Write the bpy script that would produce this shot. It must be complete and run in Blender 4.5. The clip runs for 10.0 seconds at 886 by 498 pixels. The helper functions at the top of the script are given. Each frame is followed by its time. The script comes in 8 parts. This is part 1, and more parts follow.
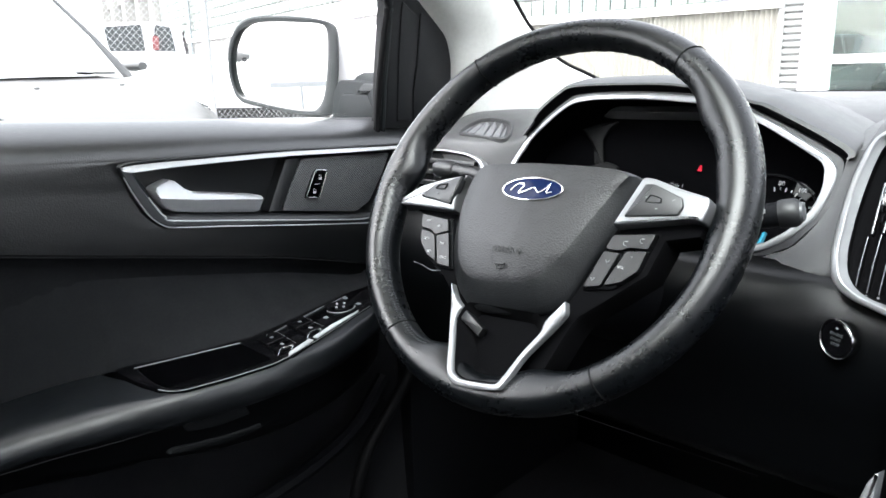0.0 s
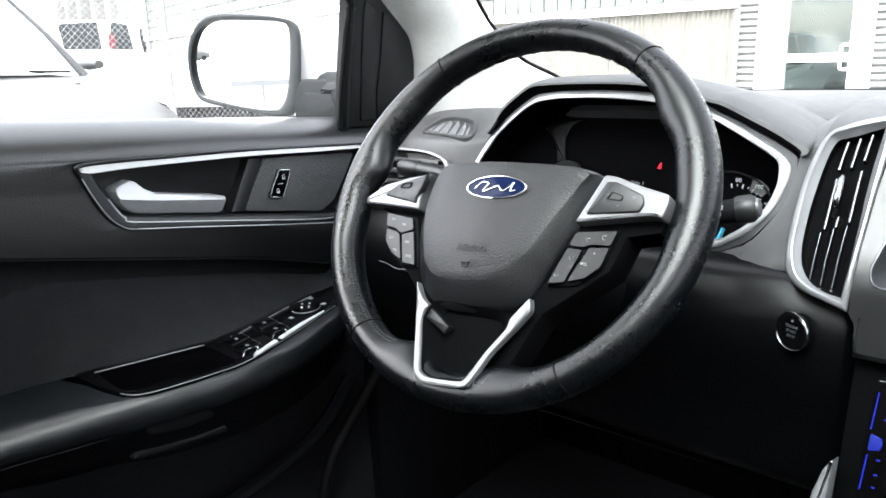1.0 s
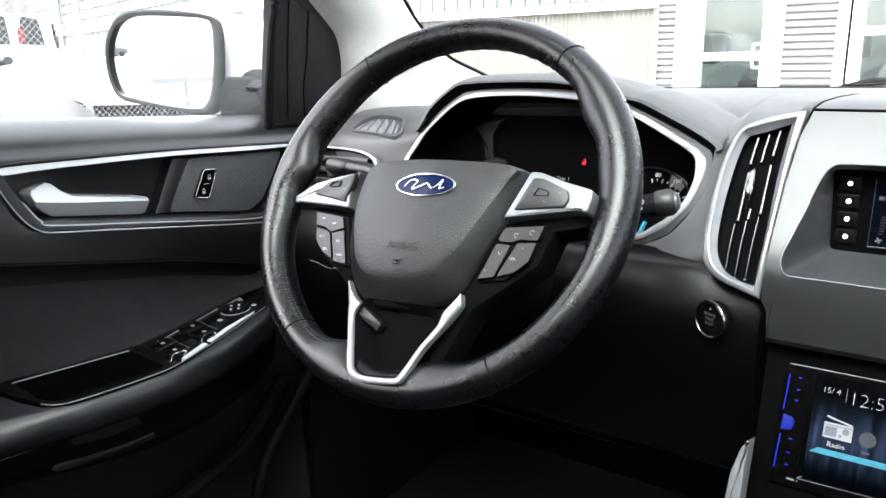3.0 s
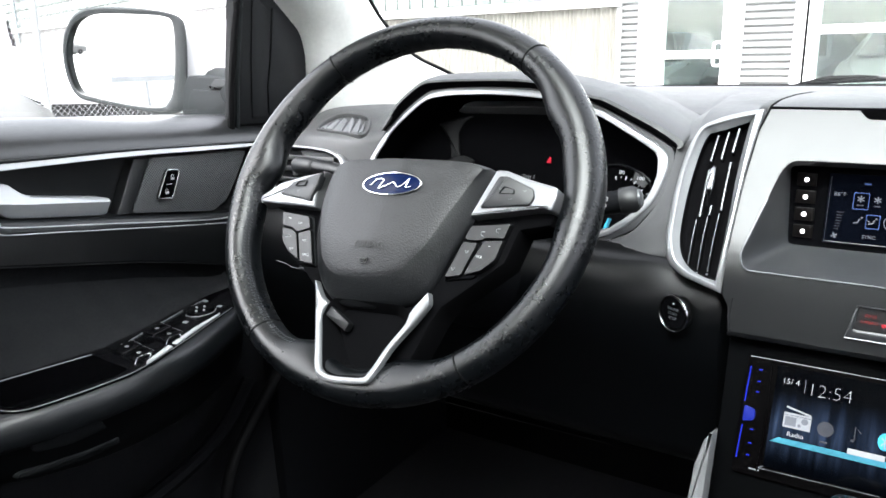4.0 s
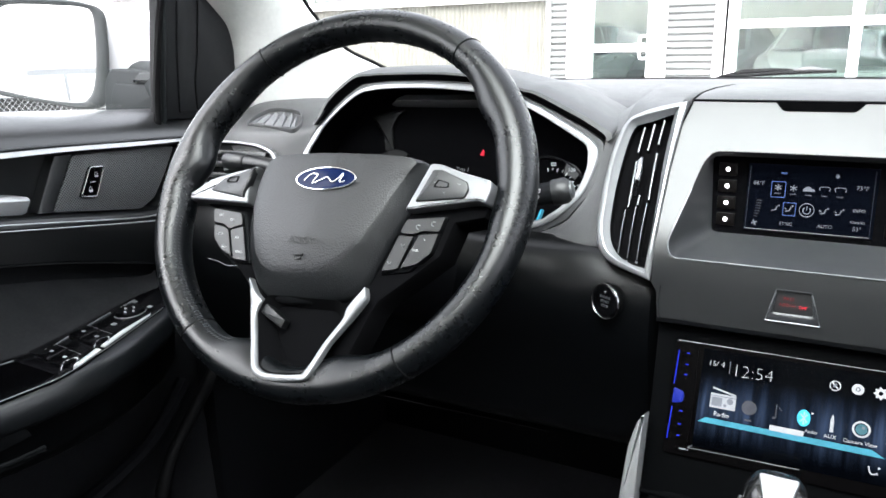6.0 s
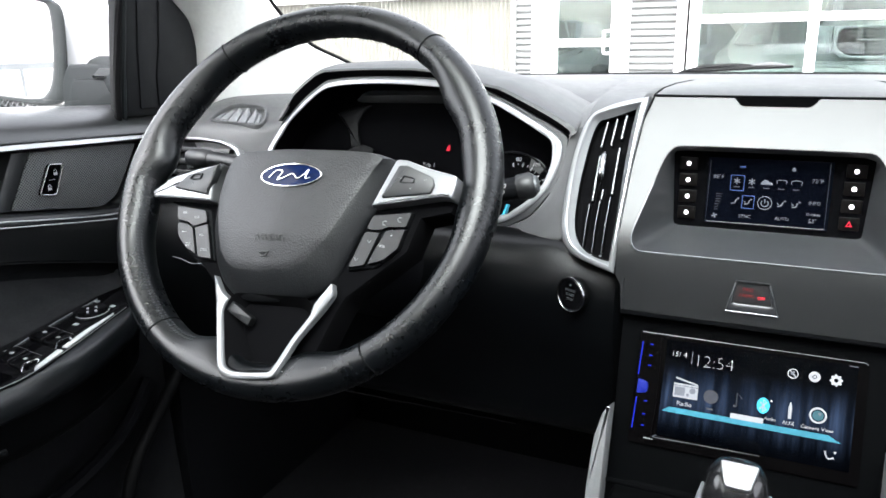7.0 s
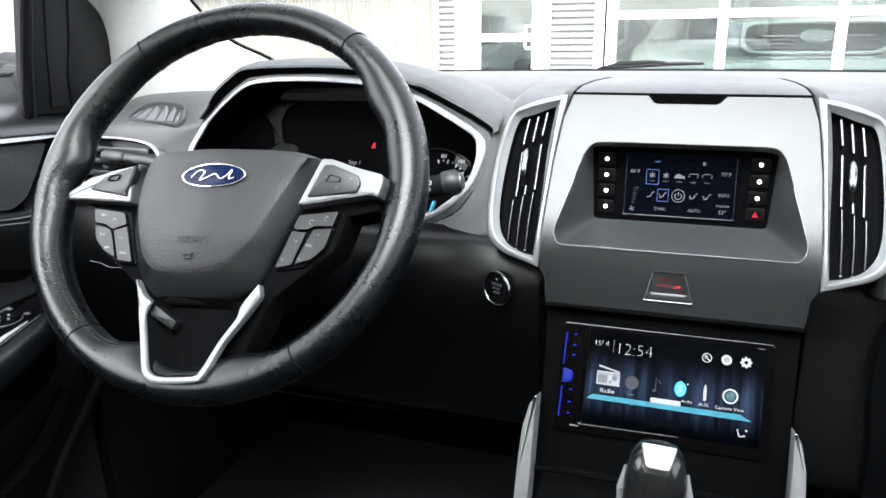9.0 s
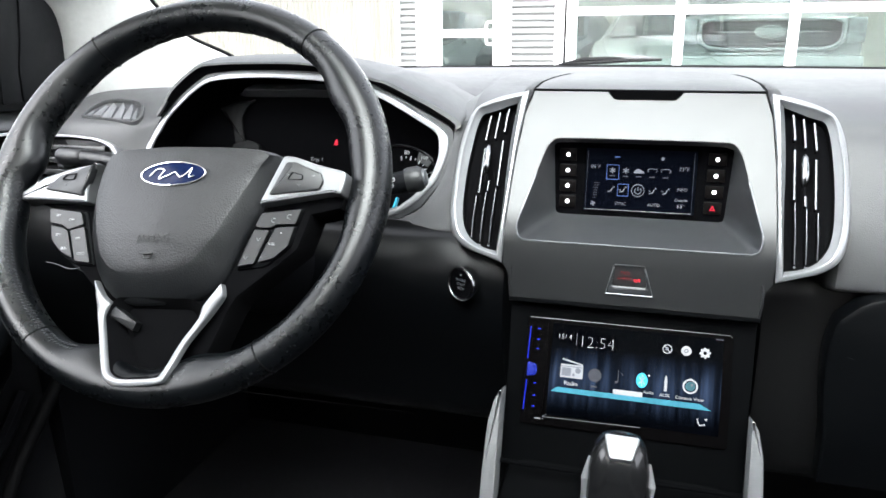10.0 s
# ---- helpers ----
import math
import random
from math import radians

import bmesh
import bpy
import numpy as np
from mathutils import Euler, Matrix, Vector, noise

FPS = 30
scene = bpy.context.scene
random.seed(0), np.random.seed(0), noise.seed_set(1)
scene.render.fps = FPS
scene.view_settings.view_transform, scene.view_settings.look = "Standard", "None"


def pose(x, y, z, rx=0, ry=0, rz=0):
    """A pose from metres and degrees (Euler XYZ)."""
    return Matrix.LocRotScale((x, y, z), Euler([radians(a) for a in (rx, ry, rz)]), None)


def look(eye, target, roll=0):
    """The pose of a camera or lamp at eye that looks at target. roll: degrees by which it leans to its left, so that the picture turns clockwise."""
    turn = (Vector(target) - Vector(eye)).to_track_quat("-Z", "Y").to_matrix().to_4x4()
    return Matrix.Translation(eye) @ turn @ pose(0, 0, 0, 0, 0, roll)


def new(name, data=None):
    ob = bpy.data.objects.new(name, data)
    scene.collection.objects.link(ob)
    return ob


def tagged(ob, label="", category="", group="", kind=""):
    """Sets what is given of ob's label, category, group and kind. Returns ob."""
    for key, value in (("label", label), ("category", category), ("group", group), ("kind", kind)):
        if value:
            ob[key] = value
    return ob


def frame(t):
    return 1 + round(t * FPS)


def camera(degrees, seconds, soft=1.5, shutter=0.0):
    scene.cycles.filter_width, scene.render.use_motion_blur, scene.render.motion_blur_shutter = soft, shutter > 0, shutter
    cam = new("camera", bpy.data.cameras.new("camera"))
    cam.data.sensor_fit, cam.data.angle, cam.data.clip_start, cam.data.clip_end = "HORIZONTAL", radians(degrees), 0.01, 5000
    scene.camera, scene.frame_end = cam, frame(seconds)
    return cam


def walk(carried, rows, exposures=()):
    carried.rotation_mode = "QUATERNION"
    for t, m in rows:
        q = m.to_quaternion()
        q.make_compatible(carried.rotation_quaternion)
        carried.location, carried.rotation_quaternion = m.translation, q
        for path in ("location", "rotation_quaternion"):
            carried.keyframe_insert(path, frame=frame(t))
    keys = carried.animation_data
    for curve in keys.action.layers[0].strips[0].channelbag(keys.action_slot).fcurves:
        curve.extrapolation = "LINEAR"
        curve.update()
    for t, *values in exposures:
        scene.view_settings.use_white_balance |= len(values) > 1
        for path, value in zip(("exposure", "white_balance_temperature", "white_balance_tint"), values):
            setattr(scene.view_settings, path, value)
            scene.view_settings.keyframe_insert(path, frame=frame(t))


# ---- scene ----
# ---- camera ----
cam = camera(62.03, 10.0, soft=1.6)
PATH = [
    (0.0, 0.0014, -0.5108, 1.1171, -13.871, 1.315, 43.302),
    (0.5, 0.0023, -0.5118, 1.1173, -13.952, 1.274, 41.917),
    (1.0, 0.0031, -0.5130, 1.1175, -14.023, 1.258, 40.510),
    (1.5, 0.0043, -0.5137, 1.1180, -14.120, 1.254, 39.150),
    (2.0, 0.0052, -0.5147, 1.1185, -14.208, 1.201, 37.754),
    (2.5, 0.0058, -0.5154, 1.1182, -14.255, 1.126, 36.399),
    (4.0, 0.0080, -0.5169, 1.1194, -14.534, 1.065, 32.504),
    (4.5, 0.0085, -0.5172, 1.1194, -14.613, 1.068, 31.226),
    (5.0, 0.0090, -0.5172, 1.1194, -14.717, 1.066, 29.986),
    (5.5, 0.0088, -0.5177, 1.1197, -14.911, 0.999, 28.688),
    (7.0, 0.0114, -0.5203, 1.1213, -15.585, 0.892, 24.839),
    (7.5, 0.0121, -0.5215, 1.1222, -15.723, 0.808, 23.463),
    (8.0, 0.0133, -0.5230, 1.1234, -15.840, 0.760, 22.067),
    (8.5, 0.0142, -0.5243, 1.1245, -15.960, 0.688, 20.638),
    (9.0, 0.0144, -0.5254, 1.1253, -16.090, 0.622, 19.125),
    (9.5, 0.0145, -0.5261, 1.1257, -16.244, 0.572, 17.640),
    (10.0, 0.0149, -0.5270, 1.1262, -16.433, 0.502, 16.238),
]
walk(cam, [(t, pose(x, y, z, 90 + p, r, w)) for t, x, y, z, p, r, w in PATH], exposures=[(0.0, 3.26, 6280, 12), (10.0, 3.26, 6280, 12)])

# ---- light: bright overcast day ----
SUN_EL, SUN_AZ = radians(50), radians(200)
world = bpy.data.worlds.new("overcast_sky")
scene.world = world
world.use_nodes = True
wn, wl = world.node_tree.nodes, world.node_tree.links
sky = wn.new("ShaderNodeTexSky")
sky.sky_type, sky.sun_disc = "NISHITA", False
sky.sun_elevation, sky.sun_rotation = SUN_EL, SUN_AZ
sky.air_density, sky.dust_density, sky.ozone_density = 1.0, 4.0, 1.0
grey = wn.new("ShaderNodeHueSaturation")
grey.inputs["Saturation"].default_value = 0.15
wl.new(sky.outputs[0], grey.inputs["Color"])
wl.new(grey.outputs[0], wn["Background"].inputs["Color"])
wn["Background"].inputs["Strength"].default_value = 0.15
sun = new("sun", bpy.data.lights.new("sun", "SUN"))
sun.data.energy, sun.data.angle, sun.data.color = 0.8, radians(30), (1.0, 0.97, 0.93)
sun.matrix_world = look((0, 0, 30), (-6, 10, 14))


# ---- materials ----
def mat(name, base, rough=0.5, metal=0.0, vary=0.15, scale=30.0, bump=0.0, bump_scale=400.0, voronoi=False, coat=0.0, spec=0.5, emit=None, power=0.0, stretch=(1, 1, 1)):
    """A node material with colour and gloss that vary at two scales, and a fine relief."""
    m = bpy.data.materials.new(name)
    m.use_nodes = True
    n, l = m.node_tree.nodes, m.node_tree.links
    b = n["Principled BSDF"]
    b.inputs["Metallic"].default_value = metal
    b.inputs["Coat Weight"].default_value = coat
    b.inputs["Coat Roughness"].default_value = 0.05
    b.inputs["Specular IOR Level"].default_value = spec
    geo = n.new("ShaderNodeNewGeometry")
    mp = n.new("ShaderNodeMapping")
    mp.inputs["Scale"].default_value = stretch
    l.new(geo.outputs["Position"], mp.inputs[0])
    big, fine = n.new("ShaderNodeTexNoise"), n.new("ShaderNodeTexNoise")
    for t, s, d in ((big, scale, 4), (fine, scale * 9, 3)):
        t.inputs["Scale"].default_value, t.inputs["Detail"].default_value = s, d
        l.new(mp.outputs[0], t.inputs["Vector"])
    both = n.new("ShaderNodeMath")
    both.operation = "ADD"
    l.new(big.outputs["Fac"], both.inputs[0])
    l.new(fine.outputs["Fac"], both.inputs[1])
    ramp = n.new("ShaderNodeMapRange")
    ramp.inputs["From Min"].default_value, ramp.inputs["From Max"].default_value = 0.7, 1.3
    ramp.inputs["To Min"].default_value, ramp.inputs["To Max"].default_value = 1 - vary, 1 + vary
    l.new(both.outputs[0], ramp.inputs["Value"])
    col = n.new("ShaderNodeVectorMath")
    col.operation = "SCALE"
    col.inputs[0].default_value = base
    l.new(ramp.outputs[0], col.inputs["Scale"])
    l.new(col.outputs[0], b.inputs["Base Color"])
    rr = n.new("ShaderNodeMath")
    rr.operation, rr.use_clamp = "MULTIPLY", True
    rr.inputs[1].default_value = rough
    l.new(ramp.outputs[0], rr.inputs[0])
    l.new(rr.outputs[0], b.inputs["Roughness"])
    if bump:
        bp = n.new("ShaderNodeBump")
        bp.inputs["Strength"].default_value, bp.inputs["Distance"].default_value = bump, 0.0006
        tex = n.new("ShaderNodeTexVoronoi" if voronoi else "ShaderNodeTexNoise")
        tex.inputs["Scale"].default_value = bump_scale
        l.new(mp.outputs[0], tex.inputs["Vector"])
        l.new(tex.outputs["Distance" if voronoi else "Fac"], bp.inputs["Height"])
        l.new(bp.outputs[0], b.inputs["Normal"])
    if emit:
        b.inputs["Emission Color"].default_value = (*emit, 1)
        b.inputs["Emission Strength"].default_value = power
    return m


def wrinkle(m, scale, strength, depth=0.004):
    """Adds broad unevenness under the fine relief."""
    n, l = m.node_tree.nodes, m.node_tree.links
    b = n["Principled BSDF"]
    geo, nz, bp = n.new("ShaderNodeNewGeometry"), n.new("ShaderNodeTexNoise"), n.new("ShaderNodeBump")
    nz.inputs["Scale"].default_value, nz.inputs["Detail"].default_value = scale, 4
    bp.inputs["Strength"].default_value, bp.inputs["Distance"].default_value = strength, depth
    l.new(geo.outputs["Position"], nz.inputs["Vector"])
    l.new(nz.outputs["Fac"], bp.inputs["Height"])
    if b.inputs["Normal"].links:
        l.new(b.inputs["Normal"].links[0].from_socket, bp.inputs["Normal"])
    l.new(bp.outputs[0], b.inputs["Normal"])
    return m


def glass_mat(name, tint=(0.96, 0.98, 0.97), rough=0.0):
    """A thin pane: clear, with a mirror sheen that grows at grazing angles."""
    m = bpy.data.materials.new(name)
    m.use_nodes = True
    n, l = m.node_tree.nodes, m.node_tree.links
    n.remove(n["Principled BSDF"])
    clear, gloss, mix, fr = (n.new("ShaderNode" + k) for k in ("BsdfTransparent", "BsdfGlossy", "MixShader", "LayerWeight"))
    clear.inputs[0].default_value = (*tint, 1)
    gloss.inputs["Roughness"].default_value = rough
    edge, gain = n.new("ShaderNodeMath"), n.new("ShaderNodeMath")
    edge.operation, gain.operation = "POWER", "MULTIPLY_ADD"
    edge.inputs[1].default_value, gain.inputs[1].default_value, gain.inputs[2].default_value = 5.0, 0.8, 0.05
    l.new(fr.outputs["Facing"], edge.inputs[0])
    l.new(edge.outputs[0], gain.inputs[0])
    l.new(gain.outputs[0], mix.inputs[0])
    l.new(clear.outputs[0], mix.inputs[1])
    l.new(gloss.outputs[0], mix.inputs[2])
    l.new(mix.outputs[0], n["Material Output"].inputs["Surface"])
    return m


LEATHER = mat("black_leather", (0.0017, 0.0022, 0.0028), 0.285, vary=0.09, scale=30, bump=0.17, bump_scale=1100, voronoi=True, spec=0.40)
wrinkle(LEATHER, 55, 0.012)
COVER = mat("grained_hub_plastic", (0.0041, 0.0047, 0.0056), 0.42, vary=0.06, scale=10, bump=0.36, bump_scale=700, voronoi=True, spec=0.42)
# Same plastic as the cover; the border's shade is put into a darker colour
COVER_SHADED = mat("shaded_hub_plastic", (0.0034, 0.0039, 0.0046), 0.46, vary=0.06, scale=12, bump=0.24, bump_scale=760, voronoi=True, spec=0.30)
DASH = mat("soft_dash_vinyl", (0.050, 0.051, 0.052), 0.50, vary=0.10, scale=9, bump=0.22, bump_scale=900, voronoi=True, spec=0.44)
DOOR_SOFT = mat("soft_door_vinyl", (0.0035, 0.0040, 0.0044), 0.31, vary=0.06, scale=9, bump=0.26, bump_scale=620, voronoi=True, spec=0.8)
# Near-black: shade low in the cabin is put into this colour
LOW_DASH = mat("shaded_lower_vinyl", (0.0010, 0.0012, 0.0015), 0.32, vary=0.10, scale=9, bump=0.10, bump_scale=1100, voronoi=True, spec=0.20)
DARK = mat("black_plastic", (0.0042, 0.0045, 0.0053), 0.5, vary=0.10, scale=12, bump=0.08, bump_scale=1500, spec=0.06)
CLOTH = mat("black_door_cloth", (0.0060, 0.0065, 0.0076), 0.85, vary=0.15, scale=40, bump=0.4, bump_scale=1800, spec=0.2)
BUTTON = mat("grey_button_plastic", (0.0095, 0.0103, 0.0112), 0.42, vary=0.06, scale=20)
GLOSS = mat("gloss_black_plastic", (0.0018, 0.0018, 0.0022), 0.12, vary=0.05, scale=20, spec=0.14)
SILVER = mat("satin_silver_trim", (0.28, 0.285, 0.295), 0.30, metal=0.6, vary=0.04, scale=15)
VENT_CHAMFER = mat("satin_vent_grey", (0.15, 0.154, 0.160), 0.40, metal=0.3, vary=0.04, scale=15)
VENT_SILVER = mat("satin_vent_silver", (0.24, 0.245, 0.252), 0.34, metal=0.6, vary=0.04, scale=15)
CHROME = mat("chrome", (0.75, 0.76, 0.77), 0.14, metal=1.0, vary=0.03, scale=15)
STACK = mat("charcoal_satin_paint", (0.0024, 0.0028, 0.0034), 0.40, metal=0.0, vary=0.06, scale=8, bump=0.04, bump_scale=2200, spec=0.62)
# Stack paint made lighter, so the light in the recess is in its colour
RECESS_LIT = mat("charcoal_lit_recess_paint", (0.0115, 0.0128, 0.0145), 0.46, vary=0.06, scale=8, bump=0.04, bump_scale=2200, spec=1.0)
GLOVE = mat("black_glove_box_vinyl", (0.0012, 0.0013, 0.0015), 0.46, vary=0.12, scale=9, bump=0.1, bump_scale=1100, spec=0.34)
STACK_LOW = mat("black_stack_paint", (0.0008, 0.0009, 0.0011), 0.75, vary=0.10, scale=10, bump=0.05, bump_scale=1800, spec=0.02)
PILLAR = mat("pale_pillar_cloth", (0.62, 0.63, 0.60), 0.9, vary=0.06, scale=20, bump=0.3, bump_scale=1500)
SEAL = mat("black_rubber", (0.0022, 0.0022, 0.0025), 0.6, vary=0.1, scale=20, spec=0.08)
WHITE_MARK = mat("white_marking", (0.35,0.35,0.36), 0.5, vary=0.02)
GREY_MARK = mat("grey_marking", (0.12,0.125,0.13), 0.5, vary=0.02)
DARK_MARK = mat("embossed_dark_marking", (0.012, 0.012, 0.012), 0.6, vary=0.02)
BLUE_OVAL = mat("blue_enamel", (0.0022, 0.0066, 0.032), 0.2, vary=0.05, scale=60, spec=0.12)
LIT_WHITE = mat("lit_white", (0.1, 0.1, 0.1), 0.5, spec=0.04, emit=(0.9, 0.93, 1.0), power=0.055)
LIT_SOFT = mat("lit_soft_white", (0.1, 0.1, 0.1), 0.5, spec=0.04, emit=(0.80, 0.87, 1.0), power=0.040)
LIT_DIM = mat("lit_pale", (0.05, 0.05, 0.055), 0.5, spec=0.04, emit=(0.55, 0.62, 0.75), power=0.030)
LIT_BLUE_DIM = mat("lit_dim_blue", (0.02, 0.03, 0.08), 0.5, spec=0.04, emit=(0.22, 0.38, 0.8), power=0.035)
LIT_RED = mat("lit_red", (0.4, 0.02, 0.03), 0.5, spec=0.04, emit=(1.0, 0.03, 0.06), power=0.1)
LIT_BLUE = mat("lit_blue", (0.004, 0.006, 0.05), 0.4, spec=0.04, emit=(0.03, 0.05, 1.0), power=0.055)
LIT_BLUE_KEY = mat("lit_blue_key", (0.004, 0.006, 0.05), 0.4, spec=0.04, emit=(0.05, 0.09, 1.0), power=0.032)
LIT_CYAN = mat("lit_cyan", (0.02, 0.2, 0.3), 0.4, spec=0.04, emit=(0.09, 0.30, 0.40), power=0.06)
LIT_BAND = mat("lit_cyan_band", (0.02, 0.1, 0.14), 0.4, spec=0.04, emit=(0.12, 0.32, 0.40), power=0.034)
LIT_FAINT = mat("lit_faint_grey", (0.02, 0.02, 0.024), 0.5, spec=0.04, emit=(0.45, 0.5, 0.6), power=0.009)
CASE_BLACK = mat("black_radio_case", (0.0007, 0.0006, 0.0007), 0.3, vary=0.05, scale=20, spec=0.02)
DIM_CHROME = mat("dim_chrome", (0.26, 0.265, 0.27), 0.22, metal=1.0, vary=0.04, scale=15)
LIT_TEAL = mat("lit_dim_teal", (0.02, 0.05, 0.06), 0.4, spec=0.04, emit=(0.10, 0.22, 0.26), power=0.03)
EDGE_GREY = mat("grey_panel_edge", (0.075, 0.079, 0.084), 0.3, metal=0.5, vary=0.05, scale=20)
SCREEN_OFF = mat("dark_screen", (0.0011, 0.0015, 0.0030), 0.22, vary=0.05, spec=0.03, emit=(0.05, 0.08, 0.16), power=0.0005)
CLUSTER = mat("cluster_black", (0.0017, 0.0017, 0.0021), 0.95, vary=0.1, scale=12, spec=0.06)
CLEAR = glass_mat("clear_glass")
MIRROR = mat("mirror", (0.93, 0.94, 0.94), 0.01, metal=1.0, vary=0.0)
WHITE_PAINT = mat("white_car_paint", (0.78, 0.79, 0.80), 0.2, vary=0.03, scale=3, coat=0.8)
GREY_PLASTIC = mat("grey_mirror_plastic", (0.020, 0.0222, 0.0228), 0.5, vary=0.08, scale=15, bump=0.08, bump_scale=900, spec=0.15)
FOOT_GREY = mat("dark_mirror_foot", (0.0095, 0.0115, 0.0120), 0.5, vary=0.08, scale=15, bump=0.08, bump_scale=900, spec=0.12)
CARPET = mat("black_carpet", (0.0150, 0.0150, 0.0163), 0.95, spec=0.03, vary=0.3, scale=60, bump=0.6, bump_scale=700)
LINER = mat("pale_headliner_cloth", (0.55, 0.55, 0.52), 0.95, vary=0.05, scale=20, bump=0.3, bump_scale=900)


# ---- geometry helpers ----
def spl(pts, n=8, closed=True):
    """A smooth curve through the points, n steps from one to the next."""
    p = [Vector(q) for q in pts]
    k, out = len(p), []
    for i in range(k if closed else k - 1):
        if closed:
            a, b, c, d = p[i - 1], p[i], p[(i + 1) % k], p[(i + 2) % k]
        else:
            a, b, c, d = p[max(i - 1, 0)], p[i], p[i + 1], p[min(i + 2, k - 1)]
        for j in range(n):
            t = j / n
            out.append(0.5 * ((2 * b) + (c - a) * t + (2 * a - 5 * b + 4 * c - d) * t * t + (3 * b - a - 3 * c + d) * t ** 3))
    if not closed:
        out.append(p[-1])
    return out


def rnd(pts, r, seg=5):
    """A polygon with its corners rounded by about r."""
    p = [Vector(q) for q in pts]
    out = []
    for i, b in enumerate(p):
        a, c = p[i - 1], p[(i + 1) % len(p)]
        ra = min(r, (a - b).length * 0.45)
        rc = min(r, (c - b).length * 0.45)
        s, e = b + (a - b).normalized() * ra, b + (c - b).normalized() * rc
        for j in range(seg + 1):
            t = j / seg
            out.append(s * (1 - t) ** 2 + b * 2 * t * (1 - t) + e * t * t)
    return out


def polar(pts, n, c):
    """The outline pts, resampled at n even directions round c."""
    out = []
    k = len(pts)
    for i in range(n):
        a = 2 * math.pi * i / n
        dx, dy = math.cos(a), math.sin(a)
        best = 0.0
        for j in range(k):
            x0, y0 = pts[j][0] - c[0], pts[j][1] - c[1]
            ex, ey = pts[(j + 1) % k][0] - pts[j][0], pts[(j + 1) % k][1] - pts[j][1]
            det = ex * dy - ey * dx
            if abs(det) < 1e-12:
                continue
            u = (dx * y0 - dy * x0) / det
            r = (ex * y0 - ey * x0) / det
            if -1e-9 <= u <= 1 + 1e-9 and r > best:
                best = r
        out.append(Vector((c[0] + dx * best, c[1] + dy * best)))
    return out


def oval(cx, cy, rx, ry, n=40):
    return [Vector((cx + rx * math.cos(2 * math.pi * i / n), cy + ry * math.sin(2 * math.pi * i / n))) for i in range(n)]


def rect(x0, y0, x1, y1):
    return [Vector((x0, y0)), Vector((x1, y0)), Vector((x1, y1)), Vector((x0, y1))]


def flip(pts):
    return [Vector((-q[0], q[1])) for q in reversed(pts)]


def loft(loops, closed=True, cap0=False, cap1=False, bm=None):
    """A skin over loops of equally many points."""
    bm = bm or bmesh.new()
    rows = [[bm.verts.new(p) for p in lp] for lp in loops]
    n = len(rows[0])
    for a, b in zip(rows, rows[1:]):
        for i in range(n if closed else n - 1):
            j = (i + 1) % n
            bm.faces.new((a[i], a[j], b[j], b[i]))
    if cap0:
        bm.faces.new(list(reversed(rows[0])))
    if cap1:
        bm.faces.new(rows[-1])
    return bm


def slab(pts, at, z0, z1, bev=0.0, bm=None):
    """A plate with the outline pts in the plane of at(x, y, h), from height z0 to z1, its upper edge rounded."""
    def inset(d):
        out = []
        for i in range(len(pts)):
            t = Vector(pts[(i + 1) % len(pts)]) - Vector(pts[i - 1])
            nn = Vector((-t[1], t[0])).normalized() if t.length > 1e-9 else Vector((0, 0))
            out.append(Vector(pts[i]) + nn * (d if area > 0 else -d))
        return out

    area = sum(pts[i - 1][0] * pts[i][1] - pts[i][0] * pts[i - 1][1] for i in range(len(pts)))
    loops = [[at(p[0], p[1], z0) for p in pts]]
    if bev:
        for d, h in ((0.0, z1 - bev), (bev * 0.3, z1 - bev * 0.3), (bev, z1)):
            loops.append([at(p[0], p[1], h) for p in inset(d)])
    else:
        loops.append([at(p[0], p[1], z1) for p in pts])
    return loft(loops, True, True, True, bm)


def band(outer, inner, at, z0, z1, c, n=96, bev=0.001, bm=None, low=None):
    """A raised ring between two outlines round c."""
    o, i = (polar(outer, n, c), polar(inner, n, c)) if n else (outer, inner)
    low = z0 if low is None else low
    mixp = lambda t: [a.lerp(b, t) for a, b in zip(o, i)]
    seq = [(0.0, z0), (0.0, z1 - bev), (0.12, z1 - bev * 0.25), (0.3, z1), (0.7, z1), (0.88, z1 - bev * 0.25), (1.0, z1 - bev), (1.0, low)]
    return loft([[at(p[0], p[1], h) for p in mixp(t)] for t, h in seq], True, bm=bm)


def ribbon(outer, inner, at, z0, z1, bev=0.001, bm=None):
    """A raised open strip between two rails of equally many points."""
    rows = []
    for a, b in zip(outer, inner):
        a, b = Vector(a), Vector(b)
        rows.append([at(*(a.lerp(b, t)), h) for t, h in ((0.0, z0), (0.0, z1 - bev), (0.08, z1 - bev * 0.3), (0.2, z1), (0.8, z1), (0.92, z1 - bev * 0.3), (1.0, z1 - bev), (1.0, z0))])
    return loft(rows, True, True, True, bm)


